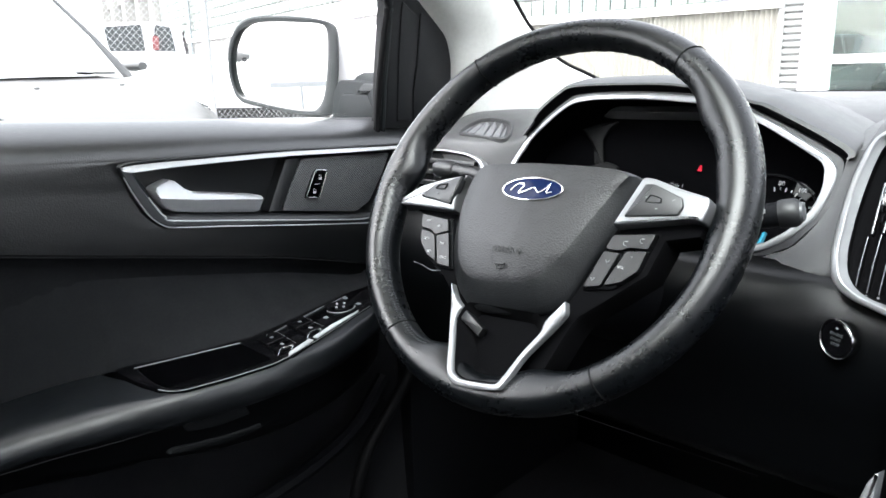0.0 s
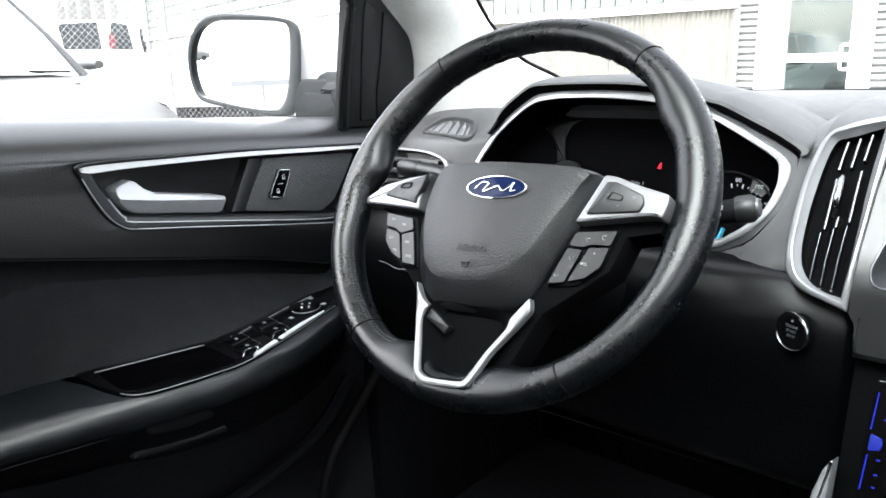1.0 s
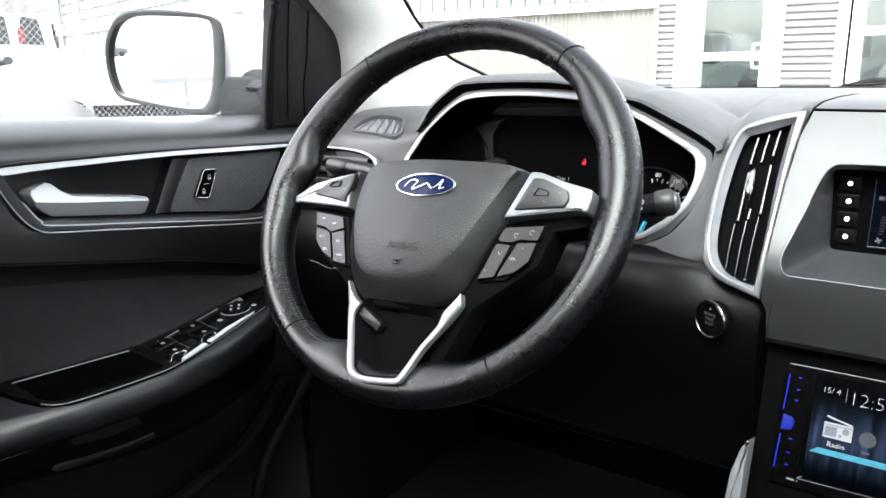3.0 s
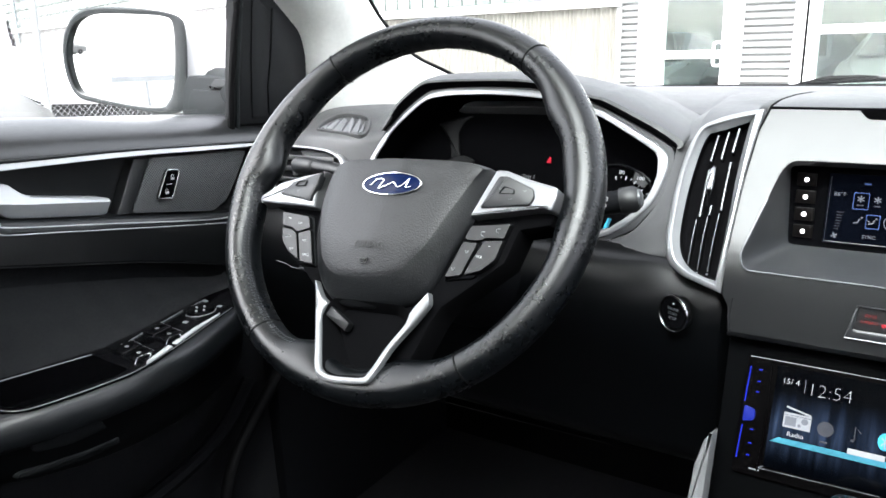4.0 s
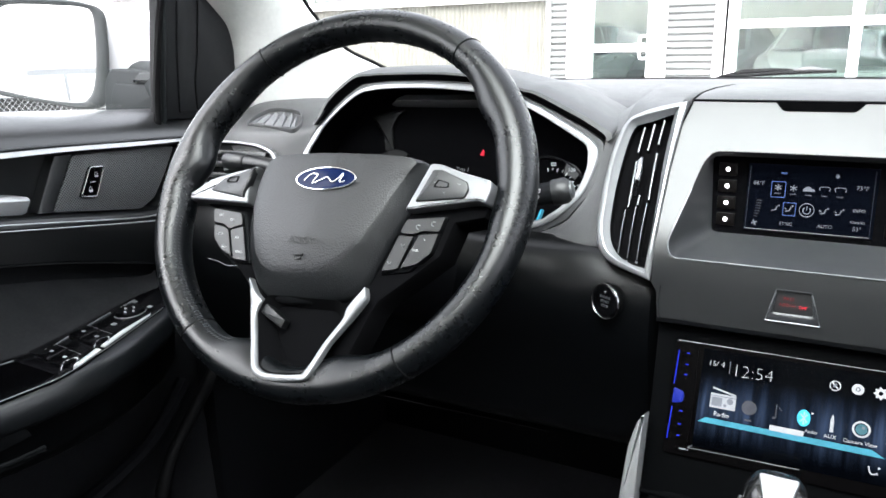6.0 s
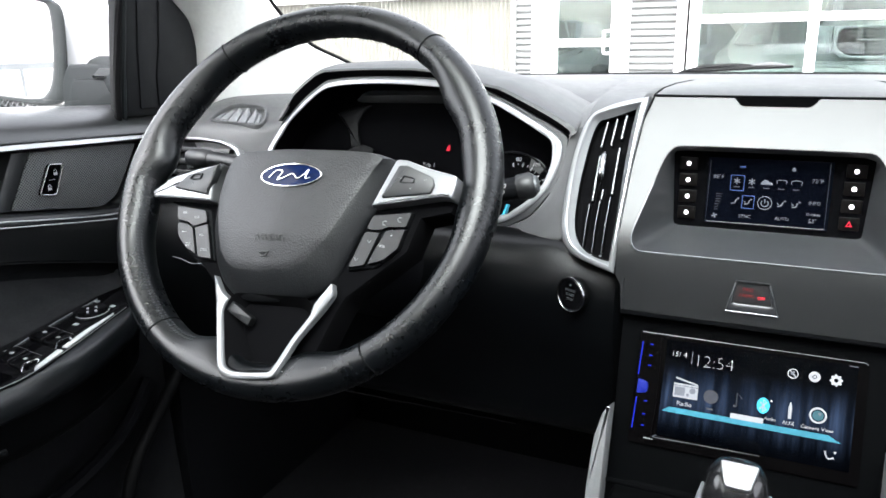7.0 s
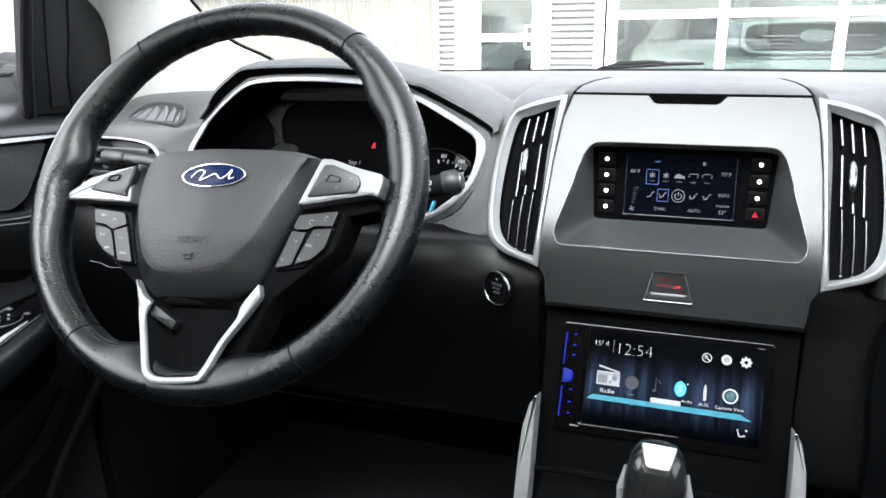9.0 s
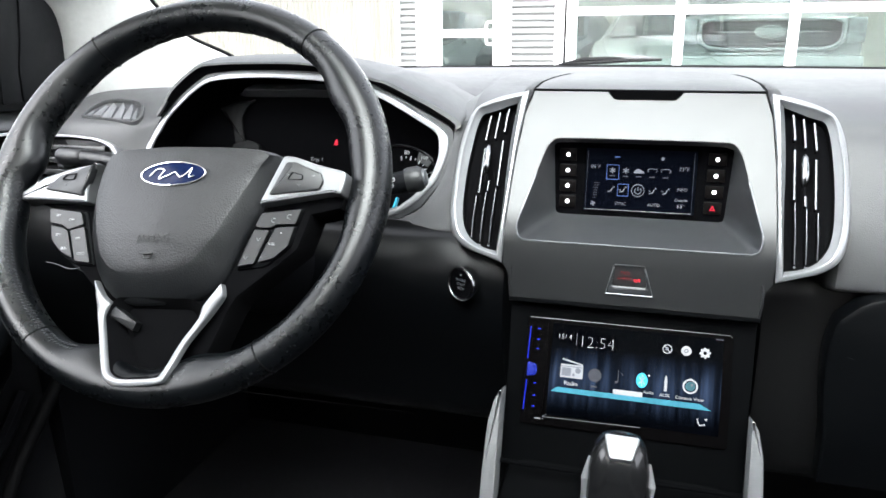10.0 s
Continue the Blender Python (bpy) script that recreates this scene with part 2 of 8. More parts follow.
def tube(path, r, seg=10, closed=False, caps=True, flat=1.0, up=(0, 0, 1), bm=None):
    """A round or flattened rod along a path; r may be a list."""
    p = [Vector(q) for q in path]
    k = len(p)
    up = Vector(up)
    loops = []
    for i in range(k):
        a = p[i - 1] if (i or closed) else p[i]
        b = p[(i + 1) % k] if (i < k - 1 or closed) else p[i]
        t = (b - a).normalized()
        s = t.cross(up)
        s = s.normalized() if s.length > 1e-6 else Vector((1, 0, 0))
        v = s.cross(t)
        rr = r[i] if isinstance(r, (list, tuple)) else r
        loops.append([p[i] + s * (rr * math.cos(2 * math.pi * j / seg)) + v * (rr * flat * math.sin(2 * math.pi * j / seg)) for j in range(seg)])
    if closed:
        loops.append(loops[0])
    bm = loft(loops, True, caps and not closed, caps and not closed, bm)
    if closed:
        bmesh.ops.remove_doubles(bm, verts=bm.verts, dist=1e-6)
    return bm


def box(c, size, bev=0.0, m=None, bm=None):
    """A box with rounded edges."""
    b = bmesh.new()
    bmesh.ops.create_cube(b, size=1.0, matrix=Matrix.Diagonal((*size, 1)))
    if bev:
        bmesh.ops.bevel(b, geom=b.edges[:], offset=bev, segments=2, profile=0.6, affect="EDGES")
    bmesh.ops.transform(b, matrix=(m or Matrix.Identity(4)), verts=b.verts)
    bmesh.ops.translate(b, vec=Vector(c), verts=b.verts)
    return b if bm is None else merge(bm, b)


def merge(bm, other):
    me = bpy.data.meshes.new("tmp")
    other.to_mesh(me)
    other.free()
    bm.from_mesh(me)
    bpy.data.meshes.remove(me)
    return bm


def lathe(profile, at, seg=40, bm=None):
    """Turns a profile of (radius, height) round the axis of at(x, y, h)."""
    return loft([[at(r * math.cos(2 * math.pi * i / seg), r * math.sin(2 * math.pi * i / seg), h) for i in range(seg)] for r, h in profile], True, True, True, bm)


def thing(name, label, category, loc=(0, 0, 0), group="", kind=""):
    ob = new(name)
    ob.empty_display_size = 0.02
    ob.location = loc
    return tagged(ob, label, category, group, kind)


def part(name, bm, material, parent=None, label="", sharp=38, kind=""):
    """One mesh object, as a part of a thing or of a part."""
    bmesh.ops.recalc_face_normals(bm, faces=bm.faces)
    for f in bm.faces:
        f.smooth = True
    lim = radians(sharp)
    for e in bm.edges:
        if len(e.link_faces) == 2 and e.calc_face_angle(0.0) > lim:
            e.smooth = False
    me = bpy.data.meshes.new(name)
    bm.to_mesh(me)
    bm.free()
    me.materials.append(material)
    ob = new(name, me)
    if parent is not None:
        ob.parent = parent
        if parent.type == "EMPTY":
            ob.matrix_parent_inverse = Matrix.Translation(-parent.location)
    return tagged(ob, label, kind=kind)


def words(text, size, at, material, parent, name="lettering", h=0.0004, x=0.0, y=0.0, deep=0.0002, align="CENTER", thin=0.0):
    """Lettering laid on the plane of at(x, y, h), centred at x, y."""
    cu = bpy.data.curves.new(name, "FONT")
    cu.body, cu.size, cu.align_x, cu.align_y, cu.extrude = text, size, align, "CENTER", deep
    cu.resolution_u, cu.offset = 2, -thin
    tmp = bpy.data.objects.new(name, cu)
    scene.collection.objects.link(tmp)
    me = bpy.data.meshes.new_from_object(tmp.evaluated_get(bpy.context.evaluated_depsgraph_get()))
    bpy.data.objects.remove(tmp)
    bpy.data.curves.remove(cu)
    for v in me.vertices:
        v.co = at(x + v.co.x, y + v.co.y, h + v.co.z)
    bm = bmesh.new()
    bm.from_mesh(me)
    bpy.data.meshes.remove(me)
    return part(name, bm, material, parent)


def plane_at(origin, ex, ey):
    """at(x, y, h) for a plane through origin with the axes ex and ey."""
    o, a, b = Vector(origin), Vector(ex).normalized(), Vector(ey).normalized()
    n = a.cross(b)
    return lambda x, y, h=0.0: o + a * x + b * y + n * h


# ---- outdoors: the lot and the buildings ----
ASPHALT = mat("pale_worn_concrete", (0.28,0.28,0.27), 0.9, vary=0.2, scale=0.8, bump=0.5, bump_scale=60)
RIBBED = mat("aged_fibreglass_siding", (0.17, 0.166, 0.143), 0.7, vary=0.16, scale=2.5, stretch=(3, 3, 0.25), bump=0.2, bump_scale=60)
LOUVER = mat("white_metal_siding", (0.165, 0.168, 0.165), 0.5, vary=0.06, scale=3)
WHITE_WALL = mat("white_painted_metal", (0.78, 0.78, 0.76), 0.5, vary=0.05, scale=2, bump=0.1, bump_scale=40)
STUCCO = mat("pale_stucco", (0.20,0.20,0.185), 0.9, vary=0.10, scale=1.2, bump=0.4, bump_scale=60)
FAR_WALL = mat("weathered_beige_stucco", (0.195, 0.192, 0.182), 0.9, spec=0.03, vary=0.16, scale=0.9, bump=0.4, bump_scale=60)
FAR_DOOR = mat("beige_sheet_door", (0.185, 0.180, 0.165), 0.8, spec=0.03, vary=0.12, scale=1.5)
FAR_BLOCK = mat("far_glass_block", (0.145, 0.158, 0.148), 0.5, spec=0.05, vary=0.2, scale=4)
BLOCK = mat("glass_block", (0.13,0.15,0.142), 0.25, vary=0.20, scale=6, bump=0.3, bump_scale=40)
BAY_WALL = mat("bay_wall_paint", (0.36, 0.37, 0.34), 0.8, vary=0.15, scale=1.0)
BAY_FLOOR = mat("sealed_concrete_floor", (0.30, 0.30, 0.28), 0.35, vary=0.15, scale=1.0)
GALV = mat("galvanised_wire", (0.30, 0.305, 0.31), 0.6, metal=0.0, spec=0.1, vary=0.1, scale=20)
RED_PAINT = mat("red_lens", (0.13, 0.025, 0.025), 0.3, vary=0.05, scale=10, coat=0.5)
GREY_PAINT = mat("grey_car_paint", (0.16, 0.18, 0.19), 0.18, vary=0.05, scale=3, coat=0.8)
CAR_GLASS = mat("tinted_car_glass", (0.045, 0.049, 0.050), 0.35, vary=0.05, scale=5, spec=0.1)
TYRE = mat("tyre_rubber", (0.012, 0.012, 0.012), 0.8, vary=0.15, scale=20)
LAMP_GLASS = mat("headlamp_lens", (0.60, 0.62, 0.64), 0.08, metal=0.5, vary=0.1, scale=30, coat=1.0)
PANE = glass_mat("window_pane", (0.80, 0.86, 0.84))

bm = bmesh.new()
bmesh.ops.create_grid(bm, x_segments=40, y_segments=40, size=400)
tagged(part("ground", bm, ASPHALT), "pale worn concrete of the parking lot", "ground", kind="structure")

A = radians(1.2)
FAC = plane_at((0.0, 8.10, 0.0), (math.cos(A), -math.sin(A), 0), (0, 0, 1))


def panel(x0, z0, x1, z1, h0, h1, bev=0.0, bm=None):
    return slab(rect(x0, z0, x1, z1), FAC, h0, h1, bev, bm)


def garage_building():
    b = thing("service_building", "pale service building with ribbed siding, a glass door and a glazed overhead door", "building", (0, 8.2, 0), kind="structure")
    # ribbed translucent siding
    n = 420
    rows = []
    for z in (0.0, 1.66):
        rows.append([FAC(-7.2 + 4.1 * i / n, z, 0.016 * (1 if (i // 3) % 2 else -1) * (1.0 if i % 3 == 1 else 0.6)) for i in range(n + 1)])
    part("ribbed_siding", loft(rows, False), RIBBED, b, "beige ribbed fibreglass siding")
    part("siding_ledge", panel(-7.2, 1.66, -3.05, 1.76, -0.03, 0.07, 0.01), WHITE_WALL, b, "white ledge")
    part("siding_post", panel(-3.10, 0.0, -3.035, 2.9, -0.05, 0.04, 0.006), LOUVER, b)
    part("block_wall", panel(-7.2, 1.76, -3.10, 2.9, -0.12, -0.04), STUCCO, b)
    # horizontal metal siding, two strips
    for x0, x1 in ((-3.035, -2.84), (-1.69, -1.19)):
        rows = []
        z = 0.0
        while z < 2.88:
            for dz, h in ((0.0, 0.026), (0.034, 0.034), (0.041, 0.026), (0.045, -0.002), (0.058, -0.008), (0.070, 0.004)):
                rows.append([FAC(x0, z + dz, h), FAC(x1, z + dz, h)])
            z += 0.0735
        part("metal_siding", loft(rows, False), LOUVER, b, "white horizontal metal siding", sharp=20)
    # glass entrance door
    door = part("door_surround", panel(-2.84, 0.0, -2.535, 2.9, -0.06, 0.03, 0.006), WHITE_WALL, b, "white door post")
    part("door_surround", panel(-1.905, 0.0, -1.69, 2.9, -0.06, 0.028, 0.006), WHITE_WALL, b, "white door stile")
    part("door_rail", panel(-2.535, 1.06, -1.905, 1.148, -0.05, 0.02, 0.004), WHITE_WALL, b)
    part("door_rail", panel(-2.535, 0.05, -1.905, 0.30, -0.05, 0.02, 0.004), WHITE_WALL, b)
    part("door_rail", panel(-2.535, 2.10, -1.905, 2.9, -0.05, 0.02, 0.004), WHITE_WALL, b)
    part("door_pane", panel(-2.535, 0.30, -1.905, 1.06, -0.022, -0.016), PANE, b)
    part("door_pane", panel(-2.535, 1.148, -1.905, 2.10, -0.022, -0.016), PANE, b)
    pull = [FAC(-1.885, 0.985, 0.03), FAC(-1.885, 0.985, 0.08), FAC(-1.945, 0.985, 0.09), FAC(-1.965, 1.02, 0.09), FAC(-1.965, 1.19, 0.09), FAC(-1.945, 1.225, 0.09), FAC(-1.885, 1.225, 0.08), FAC(-1.885, 1.225, 0.03)]
    part("door_pull", tube(spl(pull, 4, False), 0.015, 10), WHITE_WALL, b, "white tubular pull handle")
    # columns and overhead door
    part("column", panel(-1.19, 0.0, -1.092, 2.9, -0.1, 0.05, 0.006), WHITE_WALL, b)
    part("gap", panel(-1.092, 0.0, -1.062, 2.9, -0.1, -0.01), SEAL, b)
    part("column", panel(-1.062, 0.0, -0.955, 2.9, -0.1, 0.03, 0.006), WHITE_WALL, b)
    for x in (0.092, 1.217, 2.342, 3.467):
        part("muntin", panel(x, 0.0, x + 0.10, 2.9, -0.045, 0.012, 0.004), WHITE_WALL, b)
    xs = [-0.955, 0.092, 1.217, 2.342, 3.467, 4.6]
    for z, w in ((0.60, 0.085), (1.285, 0.085), (1.97, 0.085), (2.655, 0.085)):
        for x0, x1 in zip(xs, xs[1:]):
            part("door_rail", panel(x0 + (0.10 if x0 > 0 else 0), z, x1, z + w, -0.045, 0.014, 0.004), WHITE_WALL, b)
    for z0, z1 in ((0.05, 0.60), (0.685, 1.285), (1.37, 1.97), (2.055, 2.655)):
        for x0, x1 in zip(xs, xs[1:]):
            part("door_pane", panel(x0 + (0.10 if x0 > 0 else 0), z0, x1, z1, -0.020, -0.014), PANE, b)
    part("column", panel(4.6, 0.0, 5.2, 2.9, -0.1, 0.05, 0.006), WHITE_WALL, b)
    part("wall", panel(5.2, 0.0, 14.0, 3.3, -0.2, 0.0), STUCCO, b)
    part("upper_wall", panel(-3.10, 2.9, 5.2, 3.3, -0.2, 0.02), STUCCO, b)
    part("upper_wall", panel(-7.2, 2.9, -3.10, 3.3, -0.2, 0.02), STUCCO, b)
    part("roof_edge", panel(-7.3, 3.3, 14.0, 3.45, -7.2, 0.12), WHITE_WALL, b)
    # bay behind the glass
    part("bay_floor", panel(-7.1, 0.005, 14.0, 0.015, -7.0, -0.12), BAY_FLOOR, b)
    part("bay_back", panel(-7.1, 0.0, 14.0, 3.3, -7.1, -7.0), BAY_WALL, b)
    part("bay_side", panel(-7.2, 0.0, -7.1, 3.3, -7.0, -0.2), BAY_WALL, b)
    part("bay_side", panel(13.9, 0.0, 14.0, 3.3, -7.0, -0.2), BAY_WALL, b)
    # Glowing strips out of view, added to brighten the bay behind the glass
    for x in (-5.0, -2.0, 1.0, 4.0, 7.0):
        part("bay_fill_strip", panel(x, 3.10, x + 1.4, 3.16, -3.2, -2.9), BAY_FILL, b, "unseen glowing strip that brightens the bay")
    return b


BAY_FILL = mat("bay_fill_glow", (0.9, 0.9, 0.9), 0.5, emit=(1.0, 0.98, 0.92), power=8.0)
building = garage_building()


def glass_blocks():
    """Glass blocks over the ledge: the nearest rows single, the rest joined."""
    me = None
    for r in range(4):
        for i in range(19):
            x, z = -7.15 + i * 0.2125, 1.775 + r * 0.2125
            if me is None:
                bm = slab(rnd(rect(-0.098, -0.098, 0.098, 0.098), 0.012, 2), lambda a, c, h: Vector((a * math.cos(A), -a * math.sin(A) - h, c)), -0.05, 0.0, 0.012)
                ob = part("glass_block", bm, BLOCK, building)
                me = ob.data
            else:
                ob = new("glass_block", me)
                ob.parent = building
                ob.matrix_parent_inverse = Matrix.Translation(-building.location)
            ob.location = FAC(x + 0.1, z + 0.1, 0.0) + Vector((0, 0, 0))


def far_building():
    b = thing("far_building", "pale industrial building with a glass-block band, beyond the fence", "building", (-16, 11, 0), kind="structure")
    at = plane_at((-8.0, 8.8, 0.0), (math.cos(radians(14)), math.sin(radians(14)) * -1, 0), (0, 0, 1))
    P = lambda x0, z0, x1, z1, h0, h1, bev=0.0: slab(rect(x0, z0, x1, z1), at, h0, h1, bev)
    part("wall", P(-34, 0, 0.6, 2.15, -0.4, 0.0), FAR_WALL, b, "pale plain wall")
    part("ledge", P(-34, 2.15, 0.6, 2.27, -0.4, 0.10, 0.01), WHITE_WALL, b)
    part("upper_wall", P(-34, 4.4, 0.6, 6.0, -0.4, 0.0), FAR_WALL, b)
    part("roof", P(-34.2, 6.0, 0.8, 6.2, -9.0, 0.15), WHITE_WALL, b)
    bm = bmesh.new()
    for r in range(8):
        for i in range(80):
            x, z = -22.0 + i * 0.28, 2.28 + r * 0.265
            slab(rnd(rect(x, z, x + 0.262, z + 0.25), 0.02, 1), at, -0.2, -0.02, 0.012, bm)
    part("glass_block_band", bm, FAR_BLOCK, b, "greenish glass blocks", kind="stuff")
    for x in (-34, -31, -28, -25, -22.4):
        part("pier", P(x, 0, x + 0.7, 6.0, -0.3, 0.25, 0.02), FAR_WALL, b)
    # Upright bar added where a narrow dark slot shows in the wall
    part("slot_bar", tube([at(-17.0, 0.0, 0.1), at(-17.0, 4.4, 0.1)], 0.06, 10), GREY_PAINT, b, "upright grey bar in place of a dark slot")
    for x in (-30.0, -27.0, -24.2):
        part("bay_door", P(x, 0, x + 1.7, 3.0, -0.3, 0.04, 0.02), FAR_DOOR, b, "beige bay door")
    return b


glass_blocks()
far_building()


def chain_link_fence():
    f = thing("chain_link_fence", "galvanised chain-link fence on round posts", "fence", (-6.9, 2, 0))
    y0, y1, ztop, step = -3.0, 8.4, 2.1, 0.062
    bm = bmesh.new()
    k = int((y1 - y0) / step)
    for sgn in (1, -1):
        for i in range(-int(ztop / step), k + 1):
            a, b = y0 + i * step, y0 + i * step + ztop
            za, zb = 0.03, ztop
            if a < y0:
                za, a = za + (y0 - a), y0
            if b > y1:
                zb, b = zb - (b - y1), y1
            if zb - za < 0.05:
                continue
            pa, pb = (a, b) if sgn > 0 else (y0 + y1 - a, y0 + y1 - b)
            tube([Vector((-6.9 + 0.002 * sgn, pa, za)), Vector((-6.9 + 0.002 * sgn, pb, zb))], 0.0019, 4, bm=bm, caps=False)
    part("wire_mesh", bm, GALV, f, "woven wire mesh", kind="stuff")
    for y in (-2.6, 0.42, 3.44, 6.46):
        p = part("post", tube([Vector((-6.95, y, -0.02)), Vector((-6.95, y, 2.16))], 0.030, 14), GALV, f)
        part("post_cap", lathe([(0.034, 0.0), (0.034, 0.02), (0.02, 0.045), (0.004, 0.05)], plane_at((-6.95, y, 2.15), (1, 0, 0), (0, 1, 0)), 14), GALV, p)
    part("top_rail", tube([Vector((-6.95, y0, 2.1)), Vector((-6.95, y1, 2.1))], 0.020, 10), GALV, f)
    return f


chain_link_fence()


def vehicle(name, label, category, origin, heading, paint, length, width, stations, glass, wheels, wheel_r, extras=None):
    """A vehicle skinned over stations (along, half width, sill, belt, roof half width, roof height)."""
    v = thing(name, label, category, origin)
    M = Matrix.Translation(origin) @ Matrix.Rotation(radians(heading), 4, "Z")
    W = lambda x, y, z: M @ Vector((x, y, z))
    rows = []
    for y, hw, sill, belt, rw, rz in stations:
        half = [(0.0, sill), (hw * 0.86, sill), (hw * 0.97, sill + 0.08), (hw, sill + (belt - sill) * 0.5), (hw * 0.975, belt - 0.06), (hw * 0.94, belt), (rw + (hw * 0.90 - rw) * 0.5, belt + (rz - belt) * 0.5), (rw, rz - 0.06 * (rz > belt + 0.1)), (rw * 0.85, rz - 0.012), (0.0, rz)]
        row = [W(x, y, z) for x, z in half] + [W(-x, y, z) for x, z in reversed(half[1:-1])]
        rows.append(row)
    part("body", loft(rows, True, True, True), paint, v, sharp=28)
    for q in glass:
        part("window", loft([[W(*q[0]), W(*q[1])], [W(*q[3]), W(*q[2])]], False), CAR_GLASS, v)
    for y in wheels:
        for s in (1, -1):
            t_at = lambda a, b, h, s=s, y=y: W(s * (width / 2 - 0.01 + h), y + a, wheel_r + b)
            t = part("wheel", lathe([(wheel_r * 0.6, -0.22), (wheel_r * 0.95, -0.22), (wheel_r, -0.19), (wheel_r, -0.03), (wheel_r * 0.95, 0.0), (wheel_r * 0.64, 0.004)], t_at, 28), TYRE, v)
            part("rim", lathe([(wheel_r * 0.64, -0.02), (wheel_r * 0.60, 0.004), (wheel_r * 0.5, -0.01), (wheel_r * 0.15, 0.004), (0.004, 0.008)], t_at, 20), GALV, t)
    if extras:
        extras(v, W)
    return v


def neighbour_bits(v, W):
    part("windscreen", loft([[W(-0.80, 0.36, 1.095), W(-0.4, 0.50, 1.112), W(0.0, 0.54, 1.116), W(0.4, 0.50, 1.112), W(0.80, 0.36, 1.095)], [W(-0.625, 0.03, 1.60), W(-0.3, 0.08, 1.625), W(0, 0.09, 1.63), W(0.3, 0.08, 1.625), W(0.625, 0.03, 1.60)]], False), GLARE_GLASS, v, "windscreen painted pale for sky glare")
    for x0, x1, y in ((0.72, 0.05, 0.0), (0.05, -0.55, 0.03)):
        wp = part("wiper", tube([W(x0, 0.43 + y, 1.118), W((x0 + x1) / 2, 0.47 + y, 1.130), W(x1, 0.47 + y, 1.128)], [0.003, 0.006, 0.004], 8), SEAL, v, "black wiper")
    for s in (1, -1):
        part("pillar", tube([W(s * 0.83, 0.39, 1.08), W(s * 0.745, 0.22, 1.34), W(s * 0.64, 0.0, 1.61)], [0.035, 0.030, 0.028], 10), WHITE_PAINT, v)
        # Grey band beside the seal paints the shade on the white pillar
        part("screen_seal_shade", tube([W(s * 0.80, 0.41, 1.10), W(s * 0.715, 0.25, 1.345), W(s * 0.615, 0.03, 1.615)], [0.026, 0.013, 0.008], 8), TRIM_AND_SHADE, v, "windscreen seal, its grey widened for the pillar's shade")
        mr = part("door_mirror", loft([[W(s * (1.09 + a * 0.062 * (1 - abs(c) * 4)), 0.25 + c, 1.168 + b * 0.034 * (1 - abs(c) * 4)) for a, b in [(math.cos(k), math.sin(k)) for k in [2 * math.pi * i / 20 for i in range(20)]]] for c in (-0.06, -0.04, 0.0, 0.04, 0.06)], True, True, True), TRIM_AND_SHADE, v)
        part("side_glass_trim", slab(rnd([(0.30, 1.07), (0.16, 1.09), (0.10, 1.20)], 0.02), lambda a, b, h, s=s: W(s * (0.835 - (b - 1.07) * 0.35 + h), a, b), -0.004, 0.004), CAR_GLASS, v)
    part("headlamp", slab(rnd([(0.50, 0.68), (0.86, 0.74), (0.84, 0.86), (0.60, 0.80)], 0.04), lambda a, b, h: W(a, 1.05 - (a - 0.5) * 0.5 + h, b), -0.02, 0.02), LAMP_GLASS, v)
    part("headlamp", slab(rnd([(-0.50, 0.68), (-0.60, 0.80), (-0.84, 0.86), (-0.86, 0.74)], 0.04), lambda a, b, h: W(a, 1.05 - (-a - 0.5) * 0.5 + h, b), -0.02, 0.02), LAMP_GLASS, v)
    part("washer_jet", box(W(0.30, 0.72, 1.065), (0.028, 0.016, 0.010), 0.003), TRIM_AND_SHADE, v)
    part("washer_jet", box(W(-0.30, 0.72, 1.065), (0.028, 0.016, 0.010), 0.003), TRIM_AND_SHADE, v)
    for s in (1, -1):
        part("hood_gap", tube([W(s * 0.79, 0.36, 1.072), W(s * 0.77, 0.72, 1.022), W(s * 0.70, 0.97, 0.925)], 0.005, 6), SEAL, v)


TRIM_AND_SHADE = mat("grey_trim_and_shade", (0.085, 0.087, 0.088), 0.5, vary=0.08, scale=6, spec=0.2)
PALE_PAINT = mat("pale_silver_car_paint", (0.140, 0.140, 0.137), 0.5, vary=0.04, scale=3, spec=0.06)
# Sky glare on the glass is painted as a pale base colour
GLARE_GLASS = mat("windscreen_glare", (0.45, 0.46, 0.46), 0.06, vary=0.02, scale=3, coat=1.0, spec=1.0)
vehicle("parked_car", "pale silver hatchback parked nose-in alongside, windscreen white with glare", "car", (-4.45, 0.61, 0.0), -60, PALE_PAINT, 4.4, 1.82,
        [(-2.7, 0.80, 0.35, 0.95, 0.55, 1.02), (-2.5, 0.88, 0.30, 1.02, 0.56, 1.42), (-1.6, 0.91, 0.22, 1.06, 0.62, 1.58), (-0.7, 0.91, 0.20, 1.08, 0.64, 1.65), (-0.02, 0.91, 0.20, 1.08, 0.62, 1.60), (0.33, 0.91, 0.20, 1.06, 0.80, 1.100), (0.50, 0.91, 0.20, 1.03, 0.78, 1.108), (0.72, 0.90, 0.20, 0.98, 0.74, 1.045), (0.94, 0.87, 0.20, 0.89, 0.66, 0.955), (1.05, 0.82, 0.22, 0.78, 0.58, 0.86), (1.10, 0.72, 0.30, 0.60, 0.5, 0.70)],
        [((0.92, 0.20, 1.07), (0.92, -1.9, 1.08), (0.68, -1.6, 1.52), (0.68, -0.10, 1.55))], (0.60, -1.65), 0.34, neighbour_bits)


